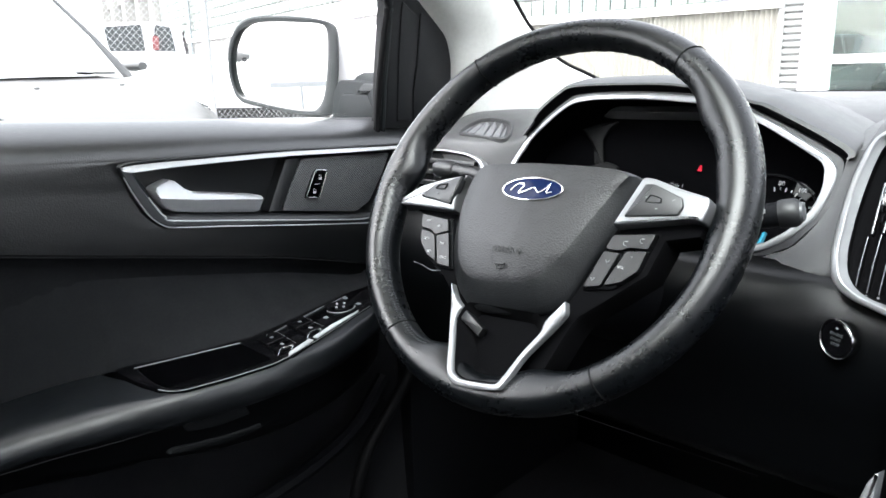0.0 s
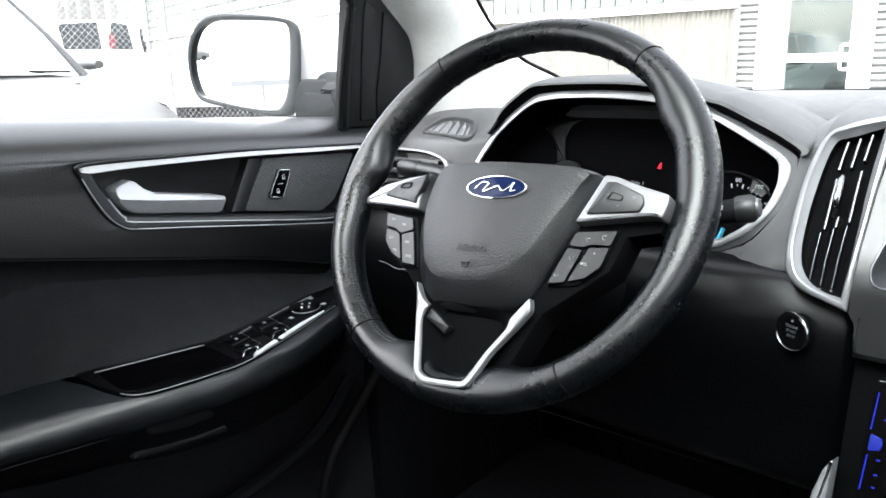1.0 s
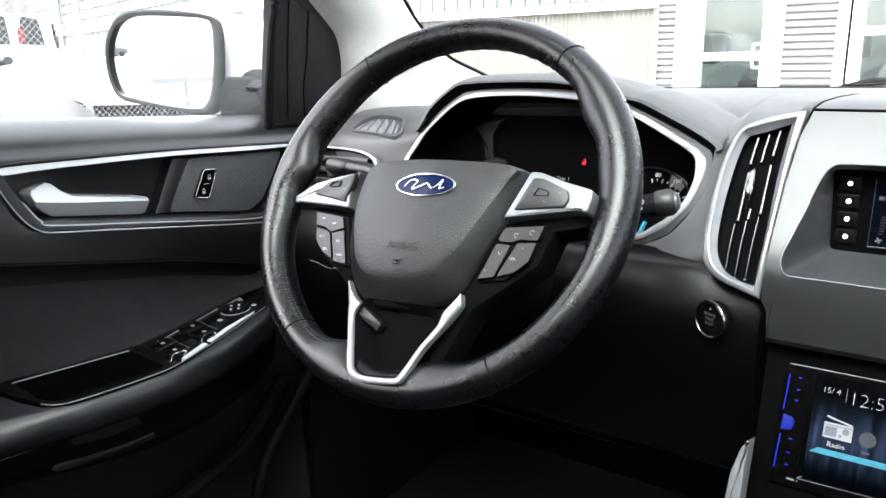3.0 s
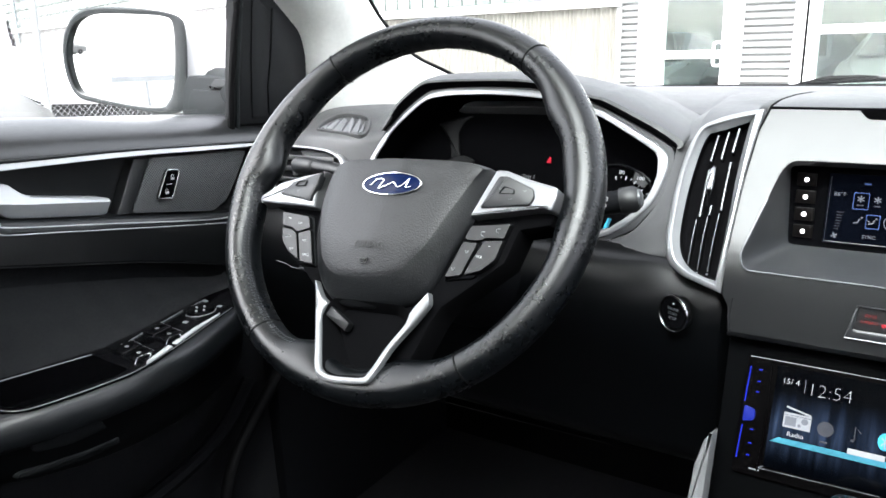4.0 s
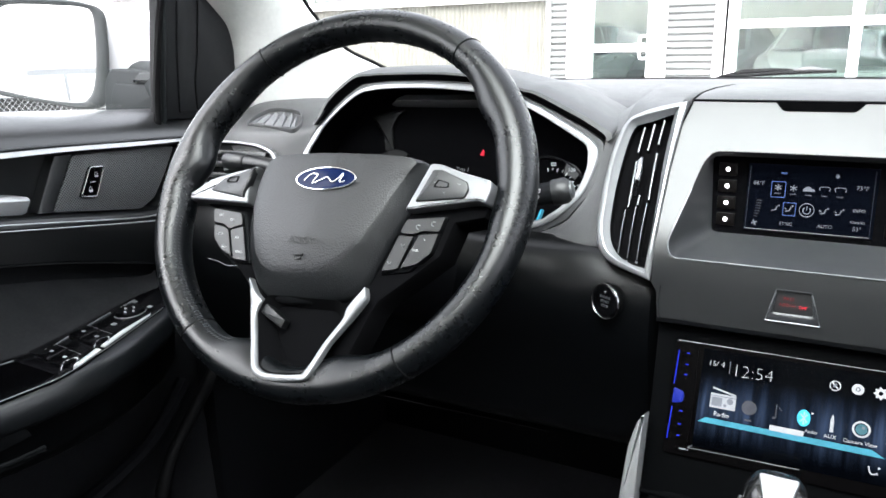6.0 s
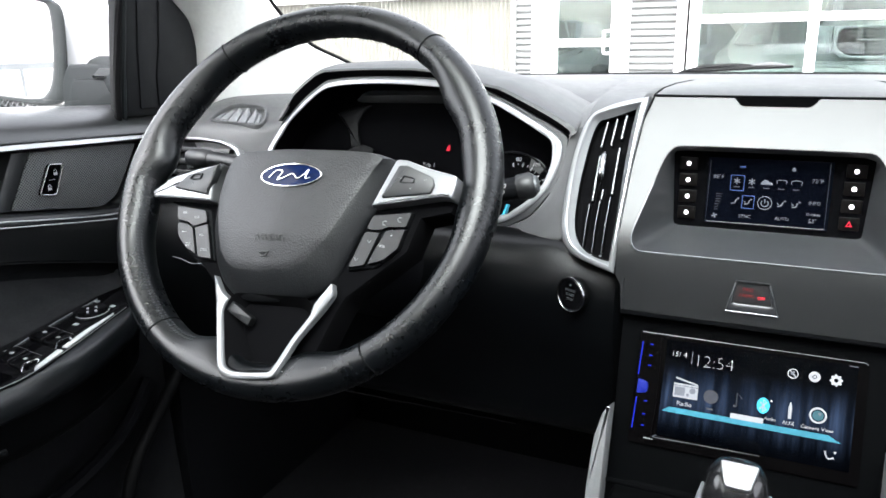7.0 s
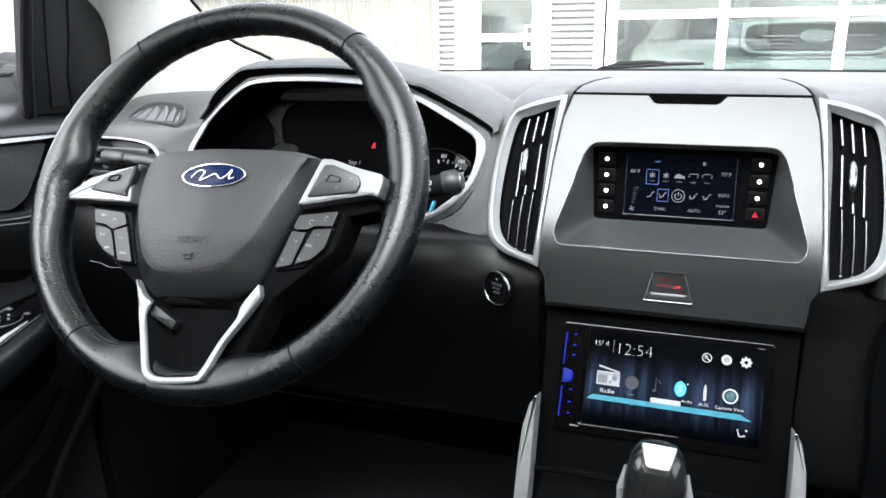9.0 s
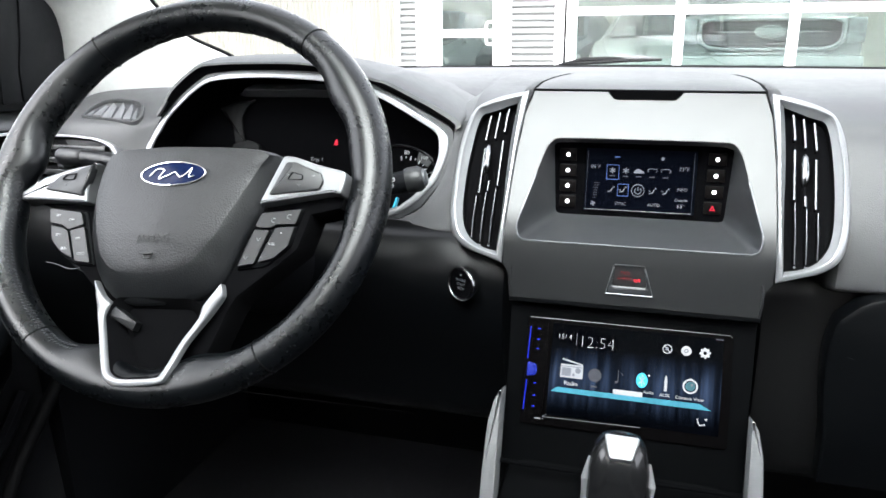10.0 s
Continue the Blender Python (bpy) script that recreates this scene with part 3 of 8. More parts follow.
def suv_bits(v, W):
    R = lambda a, b, h: W(a, 2.085 + h, b)
    for q in ([(-0.03, 2.11), (0.68, 2.07), (0.62, 1.58), (-0.065, 1.58)], [(-0.59, 2.06), (-0.29, 2.11), (-0.20, 1.58), (-0.66, 1.56)]):
        part("rear_window", slab(rnd(q, 0.03)[::-1], R, -0.03, 0.01), REAR_GLASS, v, "dark rear window")
    part("tail_lamp", slab(rnd([(-0.345, 1.86), (-0.215, 1.90), (-0.20, 1.60), (-0.33, 1.60)], 0.02)[::-1], R, -0.03, 0.02), RED_PAINT, v, "red tail lamp")
    part("bumper", box(W(0, 2.08, 0.62), (0.30, 1.7, 0.18), 0.04), GREY_PLASTIC, v)


REAR_GLASS = mat("dark_rear_glass", (0.042, 0.046, 0.047), 0.3, vary=0.1, scale=4, spec=0.1)
# vehicles beyond the fence
vehicle("van", "tall white van with dark rear windows, behind the fence", "van", (-17.2, 7.6, 0.0), 244.5, WHITE_PAINT, 4.2, 1.9,
        [(-2.0, 0.90, 0.45, 1.3, 0.75, 1.34), (-1.0, 0.93, 0.42, 1.35, 0.80, 1.40), (-0.6, 0.94, 0.42, 1.40, 0.82, 2.12), (1.9, 0.94, 0.42, 1.40, 0.82, 2.16), (2.05, 0.92, 0.45, 1.35, 0.80, 2.08)],
        [((0.95, -0.4, 1.45), (0.95, 1.8, 1.45), (0.86, 1.75, 2.0), (0.86, -0.3, 2.0)), ((-0.95, -0.4, 1.45), (-0.95, 1.8, 1.45), (-0.86, 1.75, 2.0), (-0.86, -0.3, 2.0))], (-1.35, 1.35), 0.44, suv_bits)
TRUCK = [(-2.9, 0.90, 0.72, 1.05, 0.70, 1.12), (-2.8, 0.98, 0.66, 1.15, 0.85, 1.26), (-1.6, 1.00, 0.64, 1.22, 0.88, 1.38), (-0.6, 1.00, 0.64, 1.25, 0.84, 1.42), (0.5, 1.00, 0.64, 1.25, 0.84, 1.42), (2.8, 1.00, 0.64, 1.25, 0.90, 1.40), (2.9, 0.97, 0.68, 1.20, 0.88, 1.36)]


def under_shade(v, W):
    # Black box added to stand for the shade beneath the truck
    part("under_shade", loft([[W(x, y, z) for x, z in ((-0.92, 0.12), (0.92, 0.12), (0.92, 0.66), (-0.92, 0.66))] for y in (-2.6, 2.7)], True, True, True), TYRE, v, "black box for the shade under the truck")


for o, a in (((-10.6, 6.9, 0.0), 32), ((-11.6, 3.4, 0.0), 12)):
    vehicle("flatbed_truck", "white low work truck parked behind the fence", "truck", o, a, WHITE_PAINT, 5.8, 2.0, TRUCK, [], (-1.8, 1.8), 0.40, under_shade)

# Both colours are raised to carry the pale haze of the bay's panes
TRUCK_HAZED = mat("hazed_truck_paint", (0.125, 0.13, 0.132), 0.4, vary=0.05, scale=3, spec=0.15)
GRILLE_HAZED = mat("hazed_grille_mesh", (0.150, 0.155, 0.158), 0.5, spec=0.1, vary=0.2, scale=30)


# vehicles in the bay
TRUCK_TRIM = mat("satin_truck_chrome", (0.19, 0.195, 0.20), 0.35, metal=0.3, vary=0.08, scale=12)
TRUCK_LAMP = mat("clear_truck_lamp", (0.115, 0.12, 0.125), 0.25, metal=0.2, vary=0.25, scale=12, coat=0.5)


def grille_bits(v, W):
    F = lambda a, b, h: W(a, 2.93 + h, b)
    o = rnd([(-0.68, 0.88), (0.68, 0.88), (0.80, 0.98), (0.80, 1.25), (-0.80, 1.25), (-0.80, 0.98)], 0.03)
    i = rnd([(-0.64, 0.92), (0.64, 0.92), (0.755, 1.00), (0.755, 1.215), (-0.755, 1.215), (-0.755, 1.00)], 0.03)
    g = part("grille_surround", band(o, i, F, -0.08, 0.05, (0, 1.08), 96, 0.02), TRUCK_TRIM, v, "chrome grille surround")
    part("grille_floor", slab(i, F, -0.06, -0.01), GRILLE_HAZED, g)
    for x in (-0.38, 0.38):
        part("grille_bar", box(W(x, 2.97, 1.09), (0.40, 0.05, 0.014), 0.008), TRUCK_TRIM, g)
    part("grille_badge", slab(oval(0.0, 1.09, 0.155, 0.062, 40), F, 0.0, 0.06, 0.012), GRILLE_HAZED, g, "plain oval badge")
    part("badge_ring", band(oval(0.0, 1.09, 0.170, 0.075, 40), oval(0.0, 1.09, 0.155, 0.062, 40), F, 0.0, 0.07, (0.0, 1.09), 48, 0.006), TRUCK_TRIM, g)
    for z in (0.955, 1.00, 1.045, 1.135, 1.175):
        part("grille_bar", box(W(0, 2.945, z), (1.30, 0.03, 0.010), 0.003), TRUCK_HAZED, g)
    part("lower_bar", box(W(0, 2.97, 0.845), (1.2, 0.05, 0.025), 0.008), TRUCK_TRIM, v)
    for s in (1, -1):
        part("headlamp", slab(rnd([(s * 0.82 - 0.005 * s, 0.95), (s * 1.0, 0.97), (s * 1.0, 1.25), (s * 0.82, 1.25)][:: s], 0.03), F, -0.1, 0.03, 0.01), TRUCK_LAMP, v, "clear headlamp")
    part("bumper", box(W(0, 2.98, 0.70), (2.0, 0.18, 0.26), 0.05), TRUCK_TRIM, v, "chrome bumper")


HOOD = [(-2.8, 0.98, 0.55, 1.15, 0.88, 1.20), (-0.6, 1.00, 0.55, 1.22, 0.80, 1.26), (-0.4, 1.00, 0.55, 1.26, 0.72, 1.92), (1.0, 1.00, 0.55, 1.26, 0.72, 1.94), (1.75, 1.00, 0.55, 1.26, 0.82, 1.33), (2.85, 1.00, 0.60, 1.22, 0.90, 1.28), (2.92, 0.98, 0.62, 1.15, 0.90, 1.25)]
vehicle("pickup_truck", "silver-grey pickup with a broad chrome grille, in the bay", "truck", (1.17, 12.05, 0.0), 180, TRUCK_HAZED, 5.8, 2.0, HOOD, [((-0.70, 1.78, 1.36), (0.70, 1.78, 1.36), (0.62, 1.10, 1.88), (-0.62, 1.10, 1.88))], (-1.8, 1.9), 0.42, grille_bits)


def sedan_bits(v, W):
    for s in (1, -1):
        part("headlamp", slab(rnd([(s * 0.50, 0.66), (s * 0.86, 0.70), (s * 0.84, 0.80), (s * 0.58, 0.76)][:: s], 0.03), lambda a, b, h: W(a, 1.98 - abs(a) * 0.25 + h, b), -0.05, 0.02), LAMP_GLASS, v)
    part("front_grille", slab(rnd(rect(-0.45, 0.50, 0.45, 0.72), 0.03), lambda a, b, h: W(a, 2.0 + h, b), -0.05, 0.02), GREY_PLASTIC, v)


# Paints muted, so the haze seen through the door glass is in them
HAZE_PAINT = mat("hazed_pale_car_paint", (0.19, 0.195, 0.195), 0.3, vary=0.05, scale=3, spec=0.3)
SLATE_PAINT = mat("hazed_slate_car_paint", (0.080, 0.092, 0.100), 0.3, vary=0.05, scale=3, spec=0.4)
SEDAN = [(-2.2, 0.80, 0.35, 0.95, 0.6, 1.0), (-1.6, 0.89, 0.25, 1.0, 0.58, 1.10), (-0.9, 0.90, 0.2, 1.0, 0.58, 1.42), (0.2, 0.90, 0.2, 1.0, 0.58, 1.44), (0.95, 0.90, 0.2, 0.98, 0.74, 1.02), (1.6, 0.88, 0.22, 0.88, 0.68, 0.93), (1.95, 0.80, 0.3, 0.72, 0.58, 0.80), (2.0, 0.7, 0.4, 0.66, 0.5, 0.70)]
sg = [((-0.68, 0.92, 1.05), (0.68, 0.92, 1.05), (0.52, 0.32, 1.40), (-0.52, 0.32, 1.40))]
vehicle("bay_car", "pale grey saloon car parked in the bay", "car", (-0.05, 10.9, 0.0), 180, HAZE_PAINT, 4.2, 1.8, SEDAN, sg, (-1.35, 1.3), 0.33, sedan_bits)
vehicle("bay_car", "slate grey saloon car parked in the bay", "car", (-1.75, 12.4, 0.0), 172, SLATE_PAINT, 4.2, 1.8, SEDAN, sg, (-1.35, 1.3), 0.33, sedan_bits)
vehicle("bay_car", "grey saloon car parked inside the glass door", "car", (-3.55, 11.3, 0.0), 176, GREY_PAINT, 4.2, 1.8, SEDAN, sg, (-1.35, 1.3), 0.33, sedan_bits)

# behind the car: what the door mirror shows
for o, a, paint, what in (((-46.5, -84.5, 0.0), 50, GREY_PAINT, "grey"), ((-45.0, -88.5, 0.0), 40, PALE_PAINT, "pale")):
    vehicle("parked_saloon", what + " saloon parked far off across the lot", "car", o, a, paint, 4.2, 1.8, SEDAN, sg, (-1.35, 1.3), 0.33, sedan_bits)
rail = thing("guard_rail", "low grey guard rail on a post in the lot", "rail", (-5.4, -10.9, 0.0))
part("beam", box((-5.45, -10.9, 0.59), (1.0, 0.05, 0.10), 0.01, Matrix.Rotation(radians(-12), 4, "Z")), GALV, rail)
part("post", tube([Vector((-5.42, -10.93, -0.02)), Vector((-5.42, -10.93, 0.56))], 0.03, 10), GALV, rail)

# ---- the cabin that closes the place ----
def shell(name, bm, m, label, category):
    return tagged(part(name, bm, m), label, category, kind="structure")


shell("floor", box((0, -0.6, 0.36), (1.56, 2.9, 0.06), 0.01), CARPET, "black carpeted cabin floor", "floor")
# Out of view: a glazed opening added overhead to light the cabin
bm = bmesh.new()
for x0, x1, y0, y1 in ((-0.70, 0.70, 0.13, -0.02), (-0.70, -0.36, -0.02, -0.80), (0.36, 0.70, -0.02, -0.80), (-0.70, 0.70, -0.80, -2.08)):
    z = lambda x, y: 1.565 - 0.05 * abs(x / 0.7) ** 4 - (0.11 * ((y + 0.3) / 0.42) ** 2 if y > -0.3 else 0.0)
    rows = [[Vector((x0 + (x1 - x0) * i / 8, y0 + (y1 - y0) * j / 6, z(x0 + (x1 - x0) * i / 8, y0 + (y1 - y0) * j / 6))) for i in range(9)] for j in range(7)]
    piece = loft(rows, False)
    bmesh.ops.solidify(piece, geom=piece.faces[:], thickness=0.03)
    merge(bm, piece)
shell("ceiling", bm, LINER, "pale cloth headliner round an added, unseen roof opening", "ceiling")
shell("window_2", loft([[Vector((0.37 * k, y, 1.585 - (0.11 * ((y + 0.3) / 0.42) ** 2 if y > -0.3 else 0.0))) for k in (-1, 0, 1)] for y in (-0.01, -0.15, -0.3, -0.81)], False), PANE, "unseen glass roof panel, added to let in light", "glass roof")
# Unseen dark walls at the sides and rear, added to cut light from behind
for s in (-1, 1):
    nm = "wall_left" if s < 0 else "wall_right"
    bm = box((s * 0.845, -1.44, 0.95), (0.09, 1.24, 1.16), 0.02)
    shell(nm, bm, DARK, "unseen dark side wall that shuts out light from behind", "wall")
    bm = tube([Vector((s * 0.69, 0.12, 1.42)), Vector((s * 0.73, -0.3, 1.50)), Vector((s * 0.75, -0.85, 1.51))], 0.05, 10)
    shell("trim_roof_rail", bm, LINER, "pale roof rail lining", "trim")
shell("wall_rear", box((0, -2.08, 0.97), (1.7, 0.06, 1.20), 0.02), DARK, "unseen dark rear wall that shuts out light from behind", "wall")
bm = box((0.845, -0.20, 0.70), (0.10, 1.16, 0.70), 0.03)
shell("wall_passenger", bm, DOOR_SOFT, "charcoal passenger door lining", "wall")
bm = box((0, 0.66, 0.62), (1.5, 0.06, 0.70), 0.02)
shell("wall_front", bm, DARK, "black firewall lining", "wall")

# windscreen, its base and the bonnet beyond
def screen_y(x, f):
    return (0.865 - 0.40 * x * x) * (1 - f) + (0.16 - 0.10 * x * x) * f


rows = []
for f in (0.0, 0.25, 0.5, 0.75, 1.0):
    rows.append([Vector((k / 8 * (0.715 - 0.06 * f), screen_y(k / 8 * 0.715, f), 1.062 + 0.385 * f - 0.02 * (k / 8) ** 2 * f)) for k in range(-8, 9)])
bm = loft(rows, False)
shell("window_1", bm, CLEAR, "clear raked windscreen", "windscreen")
bm = loft([[Vector((k / 10 * 0.72, screen_y(k / 10 * 0.72, 0) + d, z)) for k in range(-10, 11)] for d, z in ((-0.010, 1.0625), (-0.004, 1.0665), (0.004, 1.0665), (0.012, 1.060))], False)
shell("windscreen_base", bm, SEAL, "black band along the windscreen's foot", "trim")
rows = []
for d, z in ((0.02, 1.040), (0.10, 1.045), (0.35, 1.045), (0.75, 1.02), (1.05, 0.96), (1.15, 0.85)):
    rows.append([Vector((k / 10 * 0.82, screen_y(k / 10 * 0.82, 0) + d * (1 - 0.15 * (k / 10) ** 2), z - 0.03 * (k / 10) ** 4)) for k in range(-10, 11)])
shell("bonnet", loft(rows, False), WHITE_PAINT, "white bonnet beyond the windscreen", "bonnet")

WIPER_GREY = mat("weathered_wiper_grey", (0.060, 0.062, 0.064), 0.6, vary=0.1, scale=20)
wip = thing("wiper", "black wiper resting at the foot of the windscreen", "wiper", (-0.05, 0.9, 1.07))
part("arm", tube([Vector((-0.175, 0.889, 1.064)), Vector((-0.135, 0.900, 1.0735)), Vector((-0.085, 0.905, 1.0755)), Vector((-0.045, 0.905, 1.0750))], [0.0030, 0.0045, 0.0045, 0.0030], 8), SEAL, wip)
part("blade", tube([Vector((-0.155, 0.884, 1.0665)), Vector((-0.060, 0.893, 1.0725)), Vector((0.010, 0.893, 1.0745))], [0.0022, 0.0036, 0.0024], 8), SEAL, wip)
part("arm_cover", tube([Vector((-0.060, 0.905, 1.0755)), Vector((-0.030, 0.906, 1.0775)), Vector((0.006, 0.905, 1.0750))], [0.0030, 0.0055, 0.0020], 8), WIPER_GREY, wip, "grey cover of the wiper joint")

# windscreen pillar
EDGE_A = [(0.335, 1.02), (0.322, 1.06), (0.319, 1.09), (0.313, 1.124), (0.300, 1.164), (0.255, 1.209), (0.20, 1.255), (0.08, 1.35), (-0.02, 1.42)]
EDGE_B = [(0.70, 1.04), (0.655, 1.075), (0.598, 1.096), (0.498, 1.125), (0.426, 1.169), (0.382, 1.210), (0.325, 1.27), (0.20, 1.37), (0.10, 1.44)]
for s, side in ((-1, "left"), (1, "right")):
    ea = spl([Vector((s * (0.752 - 0.08 * max(0, z - 1.25)), y, z)) for y, z in EDGE_A], 5, False)
    eb = spl([Vector((s * (0.700 - 0.12 * max(0, z - 1.25)), y, z)) for y, z in EDGE_B], 5, False)
    rows = []
    for f, bulge in ((-0.10, -0.035), (0.0, 0.0), (0.05, 0.012), (0.15, 0.022), (0.35, 0.030), (0.6, 0.028), (0.8, 0.020), (0.93, 0.010), (1.0, 0.0), (1.02, -0.02)):
        rows.append([a.lerp(b, min(max(f, 0), 1)) + Vector((-s * bulge, -abs(bulge) * 0.3 * (1 if bulge > 0 else 0) + (0.0 if f < 1 else 0.01), 0)) for a, b in zip(ea, eb)])
    shell("trim_pillar", loft(rows, False), PILLAR, "pale cloth windscreen pillar trim", "pillar trim")
    shell("trim_screen_edge", tube([p + Vector((-s * 0.002, 0.004, 0)) for p in eb], 0.0035, 8), SEAL, "black edge strip of the windscreen", "trim")
# ---- steering wheel ----
HUB = Vector((-0.384, 0.0, 1.0))
TILT, TURN = radians(27.7), radians(1.9)
_v0 = Vector((0, math.sin(TILT), math.cos(TILT)))
WU = Vector((1, 0, 0)) * math.cos(TURN) + _v0 * math.sin(TURN)
WV = Vector((-1, 0, 0)) * math.sin(TURN) + _v0 * math.cos(TURN)
WHL = plane_at(HUB, WU, WV)

RIM_R, RIM_A, RIM_B = 0.1727, 0.0150, 0.0178


def rim_point(th, ph, grow=0.0):
    """A point of the leather rim: th round the wheel, ph round the tube; the rim leans a little against the spokes."""
    d = math.degrees(th) % 360
    gap = lambda c, w: math.exp(-(min(abs(d - c), 360 - abs(d - c)) / w) ** 2)
    flare = 0.48 * gap(33, 9) + 0.30 * gap(14, 9) + 0.30 * gap(150, 12) + 0.75 * gap(172, 7) + 0.25 * gap(190, 8) + 0.85 * gap(255, 8) + 0.60 * gap(288, 9) + 0.25 * gap(356, 8)
    ripple = 0.0004 * math.sin(th * 61) * max(0.0, -math.cos(ph)) * max(0.0, math.sin(th))
    r = RIM_R + (RIM_A + grow) * math.cos(ph) * (1 + (flare if math.cos(ph) < 0 else 0.0)) + ripple
    x, y = 0.0023 + r * math.cos(th), 0.0043 + r * math.sin(th)
    return WHL(x, y, -0.0152 + (RIM_B + grow) * math.sin(ph) - 0.0652 * x - 0.0803 * y)


SPOKE_SILVER = mat("satin_spoke_silver", (0.215, 0.219, 0.227), 0.34, metal=0.6, vary=0.04, scale=15)
KEY = mat("black_switch_key", (0.0036, 0.0040, 0.0045), 0.40, vary=0.06, scale=20, spec=0.45)
BEZEL_KNOB = mat("grey_stalk_knob", (0.0055, 0.0060, 0.0066), 0.45, vary=0.05, scale=20)
FIN_CAP = mat("satin_grey_cap", (0.05, 0.053, 0.057), 0.35, vary=0.05, scale=30)
THREAD = mat("dark_grey_thread", (0.036, 0.039, 0.043), 0.7, vary=0.1, scale=80)


def steering_wheel():
    w = thing("steering_wheel", "black leather steering wheel with silver spokes, on its column", "steering wheel", HUB)
    k, s = 240, 28
    bm = bmesh.new()
    rows = [[bm.verts.new(rim_point(2 * math.pi * i / k, 2 * math.pi * j / s)) for j in range(s)] for i in range(k)]
    for i in range(k):
        for j in range(s):
            bm.faces.new((rows[i][j], rows[(i + 1) % k][j], rows[(i + 1) % k][(j + 1) % s], rows[i][(j + 1) % s]))
    rim = part("rim", bm, LEATHER, w, "worn black leather rim")
    for deg in (129, 54.5, 234.5, 307):
        th = radians(deg)
        part("seam", tube([rim_point(th, 2 * math.pi * j / 28, 0.0001) for j in range(28)], 0.0008, 6, closed=True, up=WHL(1, 1, 3) - HUB), SEAL, rim)
    # thread along the inner side
    bm = bmesh.new()
    for i in range(300):
        th = 2 * math.pi * i / 300
        if not (135 < math.degrees(th) < 166 or 192 < math.degrees(th) < 248):
            continue
        for f0, f1 in ((136, 142), (149, 155)) if th > 3.2 else ((186, 194),):
            tube([rim_point(th, radians(f0), 0.0003), rim_point(th + 0.007, radians(f1), 0.0003)], 0.00040, 5, bm=bm)
    part("stitching", bm, THREAD, rim, "pale thread sewn along the inside", kind="stuff")

    # airbag cover: a broad grained face with soft folds, rolled over at its border
    outline = [(-0.0702, 0.033), (-0.055, 0.0369), (-0.0091, 0.0396), (0.0469, 0.0401), (0.0779, 0.0391), (0.0908, 0.0366), (0.1005, 0.0309), (0.0865, -0.0106), (0.0742, -0.0377), (0.0641, -0.0644), (0.0577, -0.0781), (0.0427, -0.0905), (0.0114, -0.0980), (-0.0228, -0.1010), (-0.0411, -0.0961), (-0.0522, -0.0877), (-0.0639, -0.0713), (-0.0725, -0.0486), (-0.0785, -0.0251), (-0.0805, -0.0062), (-0.0771, 0.0161)]
    face = [(-0.0640, 0.0290), (-0.0520, 0.0336), (-0.0091, 0.0366), (0.0469, 0.0374), (0.0750, 0.0366), (0.0870, 0.0338), (0.0905, 0.0296), (0.0833, 0.0250), (0.0645, -0.0134), (0.0519, -0.0405), (0.0340, -0.0635), (0.0161, -0.0716), (-0.0080, -0.0742), (-0.0297, -0.0752), (-0.0415, -0.0715), (-0.0525, -0.0603), (-0.0625, -0.0338), (-0.0700, -0.010), (-0.0695, 0.0150)]
    c = (0.004, -0.025)
    o, t = polar(rnd(outline, 0.006, 3), 160, c), polar(rnd(face, 0.005, 3), 160, c)
    past = lambda x, y, px, py, lean: max(0.0, (x - px) * math.cos(lean) - (y - py) * math.sin(lean))

    def CVR(x, y, h=0.0):
        top = min(1.0, max(0.0, (y + 0.045) / 0.06)) ** 1.3
        fold = 0.070 * past(x, y, 0.0060, -0.0015, radians(8)) + 0.055 * past(x, y, 0.0787, 0.0043, radians(21.4)) + 0.10 * max(0.0, -0.0500 - x) * min(1.0, max(0.0, (y + 0.04) / 0.03))
        return WHL(x, y, h - 0.0045 * top - fold)

    L = lambda q, h: [CVR(p.x, p.y, h) for p in q]
    mix = lambda f: [a.lerp(b, f) for a, b in zip(o, t)]
    part("cover_border", loft([L(o, -0.028), L(o, -0.0095), L(mix(0.05), -0.0068), L(mix(0.2), -0.0038), L(mix(0.5), 0.0002), L(mix(0.8), 0.0034), L(mix(0.93), 0.0047), L(mix(1.0), 0.0052)]), COVER_SHADED, w, "grained rolled border of the airbag cover")
    ins = lambda f: [p.lerp(Vector(c), f) for p in t]
    cover = part("airbag_cover", loft([L(t, 0.0052), L(ins(0.03), 0.0056)] + [L(ins(f), 0.0058 + 0.0032 * (1 - (1 - f) ** 2)) for f in (0.08, 0.15, 0.22, 0.3, 0.38, 0.46, 0.54, 0.62, 0.7, 0.78, 0.86, 0.97)], cap1=True), COVER, w, "grained charcoal airbag cover")
    lean = radians(3.3)
    lw = lambda x, y, h=0.0: CVR(0.0058 + x * math.cos(lean) - y * math.sin(lean), 0.0116 + x * math.sin(lean) + y * math.cos(lean), h)
    part("badge_seat", band(oval(0, 0, 0.0345, 0.0140, 56), oval(0, 0, 0.0300, 0.0100, 56), lw, 0.002, 0.0072, (0, 0), 64, 0.0012), COVER, cover)
    part("badge", slab(oval(0, 0, 0.0300, 0.0100, 56), lw, 0.004, 0.0092, 0.001), BLUE_OVAL, cover, "blue oval badge")
    part("badge_ring", band(oval(0, 0, 0.0310, 0.0109, 56), oval(0, 0, 0.0296, 0.0096, 56), lw, 0.004, 0.0100, (0, 0), 64, 0.0008), CHROME, cover)
